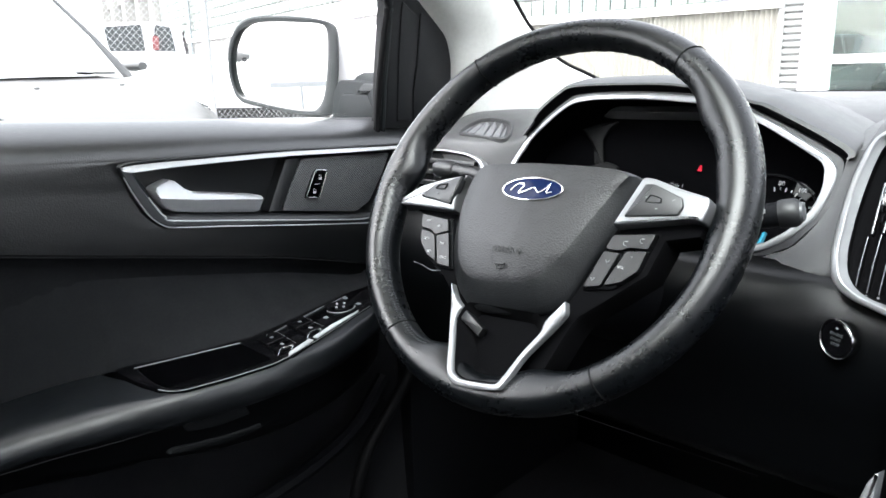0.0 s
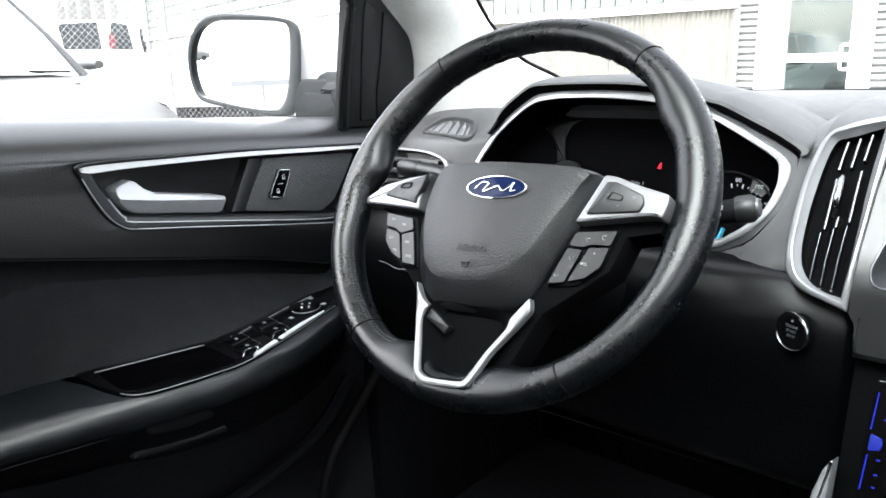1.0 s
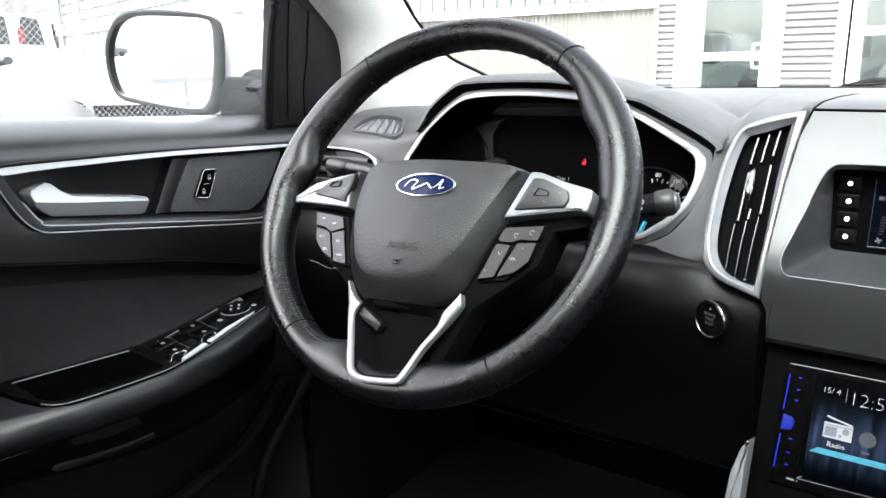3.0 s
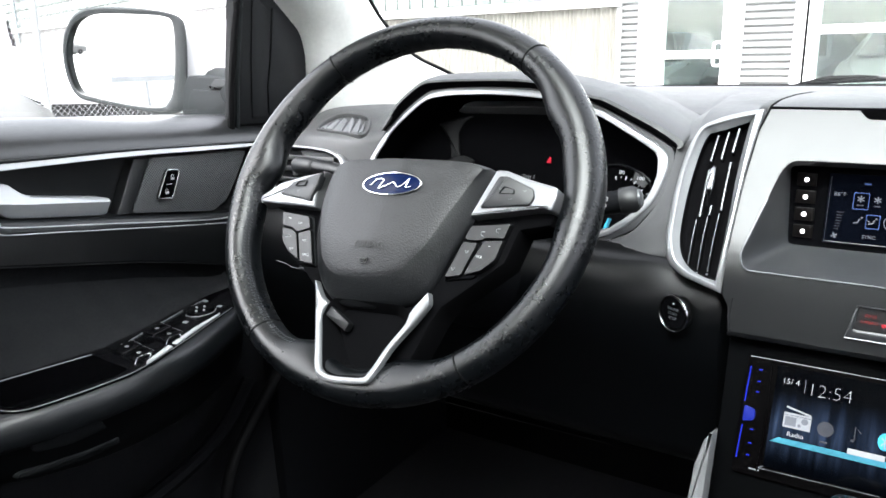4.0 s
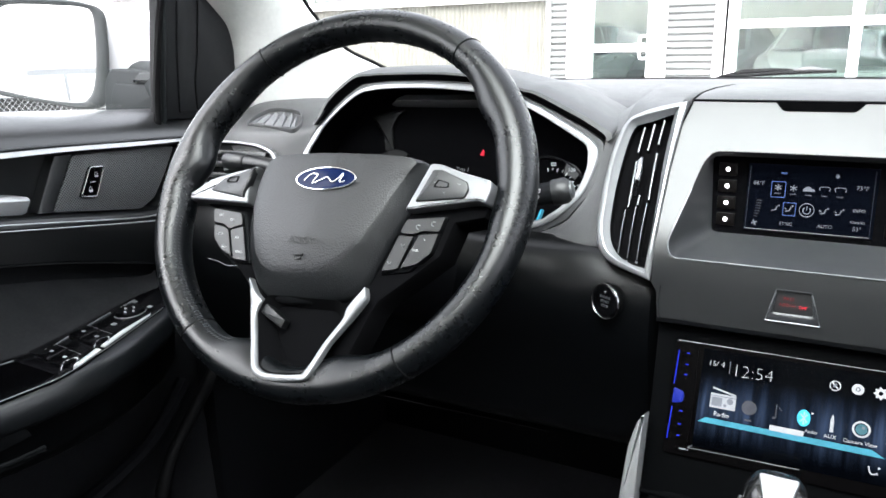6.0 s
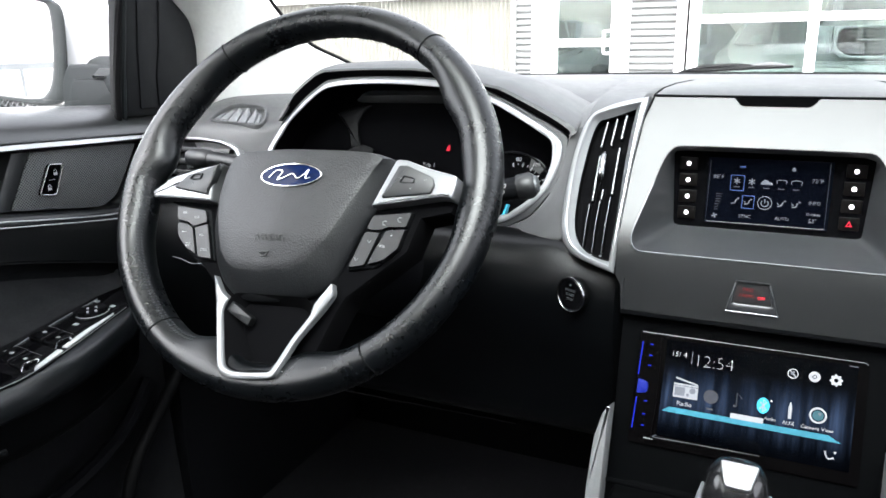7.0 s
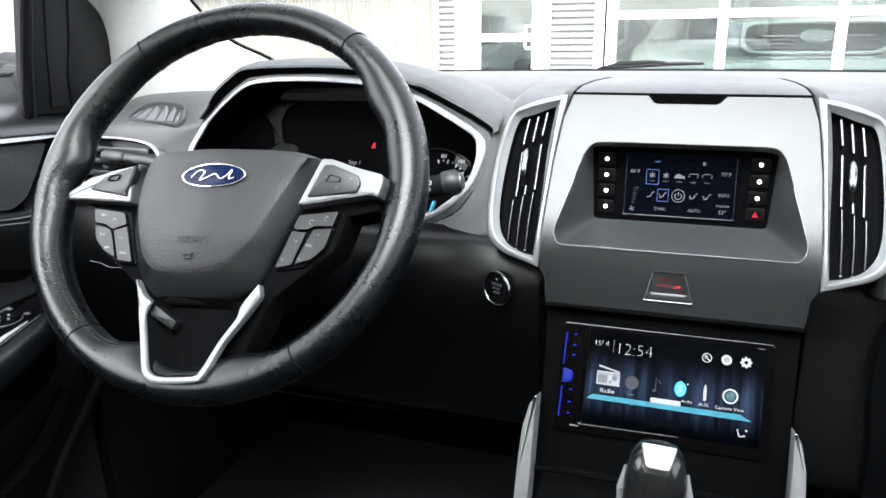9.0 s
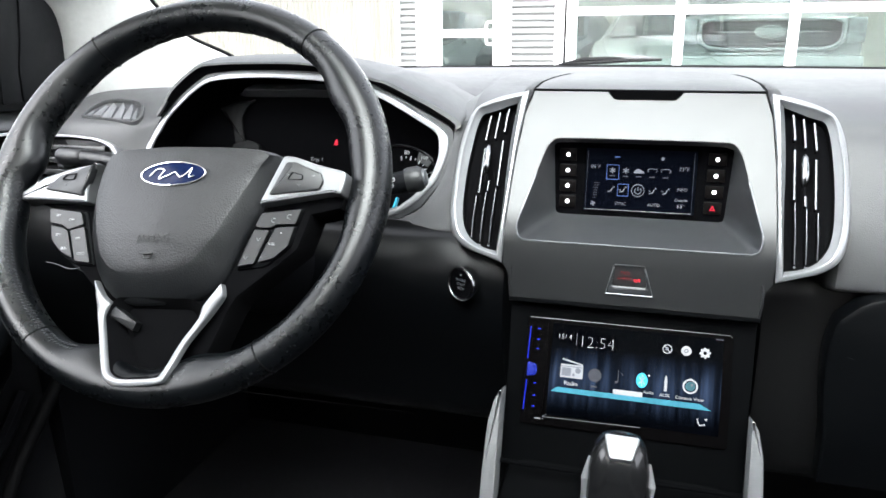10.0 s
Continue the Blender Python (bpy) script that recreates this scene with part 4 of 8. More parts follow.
    wave = [lw(x, y * 0.85, 0.0104) for x, y in ((-0.021, -0.002), (-0.015, 0.005), (-0.008, 0.004), (-0.012, -0.005), (-0.004, -0.002), (0.003, 0.001), (0.008, -0.004), (0.014, 0.000), (0.018, 0.005), (0.016, -0.004), (0.021, -0.003))]
    part("badge_scroll", tube(spl(wave, 6, False), 0.00055, 8, up=WHL(0, 0, 1) - HUB, flat=0.4), CHROME, cover)
    words("AIRBAG", 0.0088, lw, DARK_MARK, cover, h=0.0096, x=-0.0100, y=-0.0570)
    part("belt_mark", tube([lw(x - 0.0120, y - 0.0715, 0.0094) for x, y in ((-0.005, 0.0015), (0.004, 0.002), (0.002, -0.0015), (-0.003, -0.002))], 0.0007, 6, closed=True, up=WHL(0, 0, 1) - HUB), DARK_MARK, cover)

    # carrier behind the cover, in a deeper black that stands for its shade
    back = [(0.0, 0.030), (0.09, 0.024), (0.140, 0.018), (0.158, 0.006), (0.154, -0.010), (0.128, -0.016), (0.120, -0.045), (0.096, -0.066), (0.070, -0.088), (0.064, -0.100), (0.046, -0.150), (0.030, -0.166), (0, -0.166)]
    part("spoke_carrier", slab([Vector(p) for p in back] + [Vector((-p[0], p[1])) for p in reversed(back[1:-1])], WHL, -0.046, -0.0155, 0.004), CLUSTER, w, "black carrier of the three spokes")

    # side spokes with pads and switch pods
    spokes = {1: [(0.0865, -0.0112), (0.1035, 0.0306), (0.1125, 0.0302), (0.134, 0.0235), (0.1600, 0.0175), (0.1605, 0.0099), (0.1580, -0.0015), (0.1510, -0.0002), (0.1417, -0.0012)],
              -1: [(-0.1600, -0.0140), (-0.1585, -0.0086), (-0.1321, 0.0090), (-0.1046, 0.0172), (-0.0764, 0.0234), (-0.0826, 0.0135), (-0.0833, -0.0009), (-0.0815, -0.0134), (-0.1195, -0.0125), (-0.1456, -0.0121)]}
    pads = {1: [(0.0960, -0.0037), (0.1083, 0.0243), (0.1160, 0.0246), (0.1402, 0.0150), (0.1427, 0.0080), (0.1400, 0.0012)],
            -1: [(-0.1271, -0.0028), (-0.1125, 0.0101), (-0.0946, 0.0158), (-0.0795, 0.0210), (-0.0818, 0.0079), (-0.0856, -0.0038), (-0.0854, -0.0082)]}
    centre = {1: [(0.1113, 0.0090), (0.1148, 0.0156), (0.1252, 0.0131), (0.1253, 0.0091)], -1: [(-0.1096, 0.0054), (-0.1051, 0.0105), (-0.0945, 0.0120), (-0.0962, 0.0061)]}
    mid_key = {1: (0.1190, 0.0117), -1: (-0.1015, 0.0085)}
    keys = {1: [[(0.0868, -0.0172), (0.1222, -0.0128), (0.1188, -0.0258), (0.1025, -0.0264), (0.0966, -0.0294), (0.0857, -0.0297), (0.0826, -0.0280)],
                [(0.0820, -0.0312), (0.0955, -0.0316), (0.0860, -0.0600), (0.0712, -0.0631)],
                [(0.1012, -0.0290), (0.1182, -0.0275), (0.1145, -0.0439), (0.1033, -0.0544), (0.0885, -0.0592)]],
            -1: [[(-0.1262, -0.0180), (-0.0912, -0.0211), (-0.0868, -0.0321), (-0.1017, -0.0373), (-0.1094, -0.0332), (-0.1227, -0.0315)],
                 [(-0.1001, -0.0381), (-0.0857, -0.0339), (-0.0735, -0.0663), (-0.0895, -0.0654)],
                 [(-0.1217, -0.0340), (-0.1084, -0.0356), (-0.1025, -0.0383), (-0.0928, -0.0629), (-0.1057, -0.0578), (-0.1177, -0.0475)]]}
    pods = {1: [(0.067, -0.066), (0.0885, -0.0155), (0.1230, -0.0110), (0.1150, -0.040), (0.096, -0.061)],
            -1: [(-0.1295, -0.0155), (-0.0885, -0.0185), (-0.0705, -0.0685), (-0.0925, -0.0680), (-0.1085, -0.0605), (-0.1215, -0.0490)]}
    for sgn in (1, -1):
        side = lambda q: [Vector(p) for p in q]
        sp = part("spoke", slab(rnd(side(spokes[sgn]), 0.0025), WHL, -0.022, -0.0015, 0.0022), SPOKE_SILVER, w, "satin silver spoke trim", sharp=20)
        pd = part("switch_pad", slab(rnd(side(pads[sgn]), 0.002), WHL, -0.006, 0.0012, 0.0014), BUTTON, sp, "grey four-way switch pad")
        part("centre_key", band(rnd(side(centre[sgn]), 0.001), [p.lerp(Vector(mid_key[sgn]), 0.16) for p in rnd(side(centre[sgn]), 0.001)], WHL, 0.0, 0.0022, mid_key[sgn], 40, 0.0004), DARK, pd)
        for dx, dy, rot in ((0.019, 0.0005, 0), (-0.0085, 0.0015, 0), (0.004, -0.0080, 1)):
            x, y = mid_key[sgn][0] + sgn * dx * (0.8 if sgn > 0 else 0.65), mid_key[sgn][1] + dy * 0.9
            e = 0.0012
            part("arrow_mark", tube([WHL(x - e, y + e * 0.6, 0.0014), WHL(x, y - e * 0.4, 0.0014), WHL(x + e, y + e * 0.6, 0.0014)], 0.00022, 5), GREY_MARK, pd)
        pod = part("switch_pod", slab(rnd(side(pods[sgn]), 0.004), WHL, -0.034, -0.0125, 0.003), DARK, w, "black switch pod under the spoke")
        marks = (("ON", 0.1150, -0.0245, 0), ("OFF", 0.1000, -0.0285, 0), ("RES", 0.0900, -0.045, 1), ("CNCL", 0.0840, -0.0585, 1), ("SET+", 0.1110, -0.0425, 2), ("SET-", 0.1030, -0.0545, 2)) if sgn < 0 else (("VOL", 0.100, -0.043, 2), ("+", 0.107, -0.0335, 2), ("-", 0.0915, -0.054, 2))
        for kk, q in enumerate(keys[sgn]):
            kb = part("key", slab(rnd(side(q), 0.002), WHL, -0.020, -0.0085, 0.0005), KEY, pod, sharp=12)
            for word, x, y, which in marks:
                if which == kk:
                    words(word, 0.0032, WHL, WHITE_MARK, kb, h=-0.0084, x=sgn * x, y=y)
        if sgn > 0:
            for x, y in ((0.0985, -0.0235), (0.1120, -0.0200)):
                part("phone_mark", tube(spl([WHL(x - 0.0012, y + 0.0018, -0.0083), WHL(x - 0.0010, y - 0.0008, -0.0083), WHL(x + 0.0013, y - 0.0017, -0.0083)], 4, False), 0.00032, 6), GREY_MARK, pod)
                part("phone_mark", slab(rnd(rect(x - 0.0005, y + 0.0016, x + 0.0022, y + 0.0024), 0.0003), WHL, -0.0088, -0.0082), GREY_MARK, pod)
            for x, y in ((0.0875, -0.0395), (0.0780, -0.0555)):
                part("voice_mark", tube(spl([WHL(x - 0.0018, y + 0.0012, -0.0083), WHL(x, y - 0.0012, -0.0083), WHL(x + 0.0018, y + 0.0012, -0.0083)], 4, False), 0.00045, 6), GREY_MARK, pod)

    # lower spoke
    lift = lambda v: 0.0190 * min(1.0, max(0.0, (-0.105 - v) / 0.055)) ** 1.3
    up = lambda q: [Vector((x + 0.78 * lift(y), y)) for x, y in q]
    o2 = up([(-0.0580, -0.0820), (-0.0545, -0.0945), (-0.0515, -0.1045), (-0.0490, -0.1130), (-0.0405, -0.1415), (-0.0354, -0.1582), (-0.0296, -0.1654), (-0.0179, -0.1679), (0.0161, -0.1631), (0.0239, -0.1559), (0.0366, -0.1322), (0.0478, -0.1165), (0.0540, -0.1083), (0.0628, -0.0950), (0.0662, -0.0880), (0.0639, -0.0793)])
    i2 = up([(-0.0573, -0.0825), (-0.0480, -0.0945), (-0.0388, -0.1013), (-0.0425, -0.1123), (-0.0335, -0.1415), (-0.0286, -0.1563), (-0.0250, -0.1595), (-0.0160, -0.1615), (0.0128, -0.1582), (0.0204, -0.1528), (0.0332, -0.1298), (0.0432, -0.1148), (0.0478, -0.1074), (0.0492, -0.0985), (0.0560, -0.0880), (0.0632, -0.0790)])
    part("lower_spoke", ribbon(spl(o2[::-1], 3, False), spl(i2[::-1], 3, False), lambda x, y, h: WHL(x, y, h + lift(y)), -0.008, -0.0005, 0.0014), SPOKE_SILVER, w, "satin silver V-shaped lower spoke trim")
    inn = [p for p in i2[2:14]] + [Vector((0.040, -0.0925)), Vector((-0.034, -0.0950))]
    pa = polar(rnd(inn, 0.003), 64, (0.002, -0.125))
    sm = [p.lerp(Vector((0, -0.128)), 0.38) for p in pa]
    dish = part("spoke_dish", loft([[WHL(p.x, p.y, lift(p.y) - 0.003) for p in pa], [WHL(p.x, p.y, -0.0240) for p in sm]], cap1=True), CLUSTER, w, "black dished centre of the lower spoke")
    part("dish_slot", slab(rnd([(-0.012, -0.1285), (0.011, -0.1270), (0.0105, -0.1350), (-0.0115, -0.1362)], 0.001), WHL, -0.0245, -0.0205, 0.001), KEY, dish)
    part("dish_tab", slab(rnd([(-0.0405, -0.1110), (-0.0360, -0.1025), (-0.0120, -0.1150), (-0.0150, -0.1225)], 0.001), WHL, -0.012, -0.004, 0.001), KEY, dish)

    # column shroud and stalks
    loops = []
    for h, rx, ry, dy in ((-0.035, 0.040, 0.040, -0.030), (-0.055, 0.052, 0.050, -0.030), (-0.14, 0.062, 0.055, -0.030), (-0.22, 0.066, 0.058, -0.025)):
        loops.append([WHL(p.x, p.y, h) for p in oval(0, dy, rx, ry, 36)])
    part("column_shroud", loft(loops, True, True, True), DARK, w, "black steering column shroud")
    tip, root = Vector((-0.2068, 0.1478, 0.9889)), Vector((-0.330, 0.120, 0.962))
    d = (tip - root).normalized()
    st = part("stalk", tube([root, root + d * 0.05, root + d * 0.09, tip - d * 0.012], [0.008, 0.010, 0.0120, 0.0120], 18, flat=0.9), DARK, w, "black wiper stalk")
    q = d
    part("stalk_knob", tube([tip - q * 0.013, tip - q * 0.010, tip, tip + q * 0.004], [0.0120, 0.0128, 0.0128, 0.010], 20), BEZEL_KNOB, st, "ribbed end knob")
    part("knob_cap", tube([tip + q * 0.0035, tip + q * 0.0060, tip + q * 0.0075], [0.0088, 0.0085, 0.0060], 20), FIN_CAP, st, "satin grey end cap")
    face_st = plane_at(tip - q * 0.030 + Vector((0, -0.0115, 0.0015)), d, Vector((0, 0.1, 1)))
    for x, y, a, b in ((0.006, 0.004, 0.006, 0.004), (0.006, -0.002, 0.004, 0.003), (0.0, -0.0005, 0.004, 0.0015)):
        part("wiper_mark", band(rect(x - a / 2, y - b / 2, x + a / 2, y + b / 2), rect(x - a / 3, y - b / 4, x + a / 3, y + b / 4), face_st, 0.0, 0.0008, (x, y), 24, 0.0001), WHITE_MARK, st)
    ind = part("stalk", tube([Vector((-0.43, 0.12, 0.965)), Vector((-0.50, 0.127, 0.986)), Vector((-0.555, 0.130, 0.996)), Vector((-0.602, 0.131, 0.9985))], [0.007, 0.0085, 0.0090, 0.0090], 16), KEY, w, "black indicator stalk")
    part("stalk_knob", tube([Vector((-0.585, 0.1305, 0.998)), Vector((-0.588, 0.1305, 0.998)), Vector((-0.612, 0.131, 0.9985)), Vector((-0.617, 0.131, 0.9985))], [0.0090, 0.0105, 0.0105, 0.0085], 18), BEZEL_KNOB, ind, "grey end knob")
    paddle = part("shift_paddle", slab(rnd([(-0.128, -0.050), (-0.098, -0.072), (-0.072, -0.076), (-0.080, -0.064), (-0.118, -0.040)], 0.004), WHL, -0.030, -0.024, 0.0015), DARK, w, "black shift paddle behind the spoke")
    # Grey tube drawn as the arc of highlight on the paddle
    part("paddle_highlight", tube(spl([WHL(-0.1223, -0.0670, -0.0120), WHL(-0.1098, -0.0686, -0.0120), WHL(-0.0976, -0.0719, -0.0120), WHL(-0.0856, -0.0707, -0.0120)], 4, False), 0.0004, 6), FIN_CAP, paddle, "thin grey highlight along the paddle")
    return w


steering_wheel()


# ---- dashboard ----
def prof(z):
    """How far ahead the stack's face lies at the height z."""
    u = min(max(z - 0.930, 0.0), 0.042)
    return 0.1178 + 0.15 * (z - 0.885) + 0.485 * (u * u / 0.084 + max(z - 0.972, 0.0))


def STK(x, z, h=0.0):
    """On the stack's face; h stands out of it."""
    d = 0.15 + 0.485 * min(max(z - 0.930, 0.0), 0.042) / 0.042
    k = 1 / math.sqrt(1 + d * d)
    return Vector((x, prof(z) - h * k, z + h * d * k))


PAD = [(0.84, 1.062), (0.70, 1.070), (0.50, 1.073), (0.36, 1.071), (0.27, 1.063), (0.222, 1.047), (0.195, 1.022), (0.178, 0.985), (0.168, 0.950)]


def zlow(x):
    return 0.905 if x > 0 else 0.925


FIN_DARK = mat("satin_grey_tab", (0.030, 0.032, 0.034), 0.4, vary=0.05, scale=20)
FIN_SUNLIT = mat("sunlit_fin_grey", (0.125, 0.128, 0.134), 0.45, vary=0.05, scale=20)


def dashboard():
    d = thing("dashboard", "charcoal soft-touch dashboard under the windscreen", "dashboard", (0, 0.3, 0.9))
    xs = [-0.735, -0.70, -0.62, -0.575, -0.562, -0.557, -0.548, -0.536, -0.46, -0.38, -0.30, -0.22, -0.212, -0.192, -0.184, -0.16, -0.128, -0.120, -0.06, 0, 0.06, 0.120, 0.128, 0.16, 0.20, 0.24, 0.30, 0.40, 0.50, 0.60, 0.70, 0.735]
    # the pad closes up to the bezel of the instruments on both sides
    def between(q, z):
        for (za, xa), (zb, xb) in zip(q, q[1:]):
            if z <= zb:
                return xa + (xb - xa) * max(0.0, (z - za) / (zb - za))
        return q[-1][1]

    left = lambda z: between(((0.925, -0.548), (0.940, -0.553), (0.958, -0.5685), (0.975, -0.5685), (0.999, -0.5645), (1.0157, -0.5555), (1.033, -0.5445), (1.05, -0.533)), z)
    right = lambda z: between(((0.925, -0.262), (0.933, -0.254), (0.9395, -0.237), (0.9495, -0.2187), (0.976, -0.1995), (0.998, -0.1912), (1.02, -0.1895), (1.05, -0.1895)), z)
    cols = [(x, None, 0) for x in (-0.735, -0.70, -0.66, -0.63, -0.60)] + [(-0.012, left, 0), (-0.005, left, 0), (0.0, left, 0), (0.002, left, 1), (0.006, left, 1), (-0.46, None, 1), (-0.38, None, 1), (-0.30, None, 1), (-0.006, right, 1), (-0.002, right, 1), (0.0, right, 0), (0.006, right, 0), (0.014, right, 0), (-0.172, None, 0), (-0.166, None, 0)] + [(x, None, 0) for x in (-0.158, -0.128, -0.120, -0.06, 0, 0.06, 0.120, 0.128, 0.158, 0.166, 0.172, 0.180, 0.20, 0.24, 0.30, 0.40, 0.50, 0.60, 0.70, 0.735)]
    nose = [(0.84, 1.036), (0.70, 1.0455), (0.50, 1.0525), (0.36, 1.0565), (0.292, 1.0510), (0.254, 1.0400), (0.216, 1.0285), (0.2030, 1.015), (0.1985, 0.985), (0.1975, 0.950)]
    wide = PAD[:6] + [(0.208, 1.036)] + PAD[6:]
    loops = []
    for x0, edge, inside in cols:
        row = []
        near = min(1.0, max(0.0, ((x0 if edge is None else edge(1.0)) + 0.45) / -0.10))
        base = [tuple(Vector(a).lerp(Vector(b), near)) for a, b in zip(wide, nose)]
        for y, z in base + [(0.164 + 0.032 * near, zlow(x0) + 0.012), (0.168, zlow(x0)), (0.185, zlow(x0) - 0.004)]:
            x = x0 if edge is None else edge(z) + x0
            yy = y - 0.39 * x * x * (y - 0.2) / 0.64 if y > 0.2 else y
            if abs(x) < 0.164 and y < 0.30 and (z < 1.045 or abs(x) < 0.125):
                yy += 0.07 if abs(x) < 0.125 else 0.045
            if z < 1.062 and edge is not None and not inside:
                t = min(1.0, abs(x - edge(z)) / (0.022 if edge is left else 0.030))
                t = 1.0 - (1.0 - t * t * (3 - 2 * t)) * min(1.0, (1.062 - z) / 0.02)
                yy = (0.2042 + (z - 1.0) * 0.35) * (1 - t) + yy * t
            if edge is right and y < 0.40 and z > 1.04:
                z -= 0.012 * (1.0 - max(0.0, x0) / 0.030)
            if inside and z < 1.055:
                yy, z = (0.33, min(z, 1.035)) if edge is None or abs(x0) > 0.003 else (max(yy, 0.236), min(z, 1.035))
            if x > 0.160 and z < 1.05:
                yy -= 0.013 * min(1.0, (x - 0.160) / 0.012) * min(1.0, (1.05 - z) / 0.10)
            far = max(0.0, abs(x) - 0.69) / 0.045
            row.append(Vector((x, yy + 0.03 * far, z - 0.012 * far)))
        loops.append(spl(row, 4, False))
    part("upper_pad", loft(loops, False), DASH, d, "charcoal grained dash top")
    loops = []
    for x in xs:
        if x > 0.1:
            row = [(0.200, zlow(x) + 0.004), (0.180, zlow(x) - 0.004), (0.176, 0.850), (0.175, 0.82), (0.178, 0.74), (0.20, 0.69), (0.34, 0.66), (0.50, 0.45)]
        else:
            row = [(0.190, 0.938), (0.162, 0.931), (0.146, 0.914), (0.1370, 0.893), (0.1350, 0.868), (0.140, 0.835), (0.150, 0.800), (0.158, 0.765), (0.163, 0.738), (0.180, 0.720), (0.215, 0.708), (0.34, 0.70)]
        sh = 0.05 if abs(x) < 0.1 else 0.0
        loops.append(spl([Vector((x, y + sh, z)) for y, z in row], 3, False))
    k = next(i for i, x in enumerate(xs) if x > 0.1)
    part("lower_panel", loft(loops[:k], False), LOW_DASH, d, "black lower dash panel, deepened for shade")
    part("glove_box_panel", loft(loops[k:], False), GLOVE, d, "black glove box panel")
    box_at = plane_at((0, 0.150, 0), (1, 0, 0), (0, 0.0, 1))
    lid = [(0.178, 0.72), (0.176, 0.777), (0.1718, 0.8105), (0.170, 0.8435), (0.1718, 0.8653), (0.1745, 0.8789), (0.1782, 0.8845), (0.1821, 0.8886), (0.1879, 0.8944), (0.1937, 0.8991), (0.2092, 0.9052), (0.25, 0.911), (0.50, 0.915), (0.68, 0.905), (0.70, 0.89), (0.70, 0.72)]
    lid = lid[:2] + [tuple(p) for p in spl([Vector(p) for p in lid[2:14]], 4, False)] + lid[14:]
    gb = part("glove_box_door", slab([Vector(p) for p in lid[::-1]], box_at, -0.012, 0.0100, 0.0050), LOW_DASH, d, "black rounded glove box door")
    part("latch_glint", tube([box_at(0.1872, 0.8495, 0.0101), box_at(0.1925, 0.8480, 0.0101)], 0.0003, 6), LOW_DASH, gb)
    part("panel_edge", tube([Vector((-0.60, 0.152, 0.728)), Vector((-0.43, 0.150, 0.7275)), Vector((-0.22, 0.150, 0.730))], 0.0006, 6), CASE_BLACK, d)
    # side defroster grille
    flat = plane_at((-0.618, 0.2302, 1.0394), (1, 0.0, 0.0), (0, 0.90, 0.42))
    at = lambda x, y, h=0.0: flat(x * 1.03, y * 1.03, h)
    o = rnd([(-0.0415, -0.0140), (-0.0407, 0.0050), (-0.0324, 0.0202), (-0.0164, 0.0249), (0.0113, 0.0217), (0.0259, 0.0163), (0.0330, 0.0079), (0.0451, -0.0140), (0.0447, -0.0233), (0.0381, -0.0269), (0.0039, -0.0215), (-0.0364, -0.0178)][::-1], 0.004)
    c = (0.0, 0.0)
    g = part("defroster_grille", band(o, [p * 0.90 for p in o], at, -0.012, 0.0010, c, 96, 0.0010), DASH, d, "grey side-window defroster grille")
    part("grille_floor", slab([p * 0.91 for p in o], at, -0.010, -0.0060), DARK, g)
    # Pale leaf shapes paint the sunlight that falls on the fins
    for pts in ([(-0.0330, -0.0125), (-0.0262, -0.0135), (-0.0268, 0.0020)], [(-0.0246, -0.0144), (-0.0120, -0.0150), (-0.0160, 0.0070), (-0.0220, 0.0100)], [(-0.0097, -0.0177), (0.0050, -0.0187), (-0.0050, 0.0080), (-0.0157, 0.0160)], [(0.0072, -0.0197), (0.0199, -0.0202), (0.0085, 0.0050), (-0.0030, 0.0175)], [(0.0213, -0.0201), (0.0324, -0.0207), (0.0205, 0.0040), (0.0107, 0.0150)], [(0.0338, -0.0206), (0.0393, -0.0198), (0.0310, -0.0030), (0.0249, 0.0050)]):
        part("fin", slab(rnd(pts, 0.0012), lambda x, y, h: at(x, y, h - 0.04 * max(0.0, y + 0.018)), -0.004, 0.0008, 0.0006), FIN_SUNLIT, g)
    # side air vent by the door
    flat = plane_at((-0.6459, 0.1902, 0.9864), (1, 0, 0), (0, 0.24, 0.971))
    at = lambda x, y, h=0.0: flat(x * 1.045, y * 1.045, h)
    o = rnd([(-0.068, 0.0255), (-0.0344, 0.0250), (-0.0109, 0.0249), (0.0202, 0.0227), (0.0388, 0.0182), (0.0483, 0.0134), (0.0530, 0.0060), (0.052, -0.024), (0.030, -0.040), (-0.060, -0.040), (-0.070, -0.02)], 0.006)
    v = part("side_vent", band(o, [p * 0.88 for p in o], at, -0.010, 0.004, (0, 0), 72, 0.0015), SILVER, d, "silver-rimmed side air vent")
    part("vent_box", loft([[at(p.x * 0.88, p.y * 0.88, 0.001) for p in o], [at(p.x * 0.8, p.y * 0.8, -0.008) for p in o]], cap1=True), DARK, v)
    for y in (-0.018, -0.004, 0.010):
        part("slat", slab(rnd([(-0.060, y - 0.003), (0.034, y - 0.003), (0.034, y + 0.003), (-0.060, y + 0.003)], 0.0015), at, -0.006, 0.001, 0.001), BUTTON, v)
    part("tab", slab(rnd([(-0.0260, -0.0137), (-0.0075, -0.0103), (-0.0036, -0.0025), (0.0281, 0.0020), (0.0281, 0.0040), (-0.0125, 0.0088), (-0.0219, 0.0098), (-0.0293, 0.0043)], 0.003), at, -0.002, 0.006, 0.002), FIN_DARK, v)
    return d


dash = dashboard()


LIT_RED_SOFT = mat("lit_soft_red", (0.2, 0.01, 0.02), 0.5, spec=0.04, emit=(1.0, 0.03, 0.06), power=0.055)
DIAL_GREY = mat("dim_dial_grey", (0.0022, 0.0024, 0.0026), 0.6, vary=0.1, scale=30, spec=0.12)
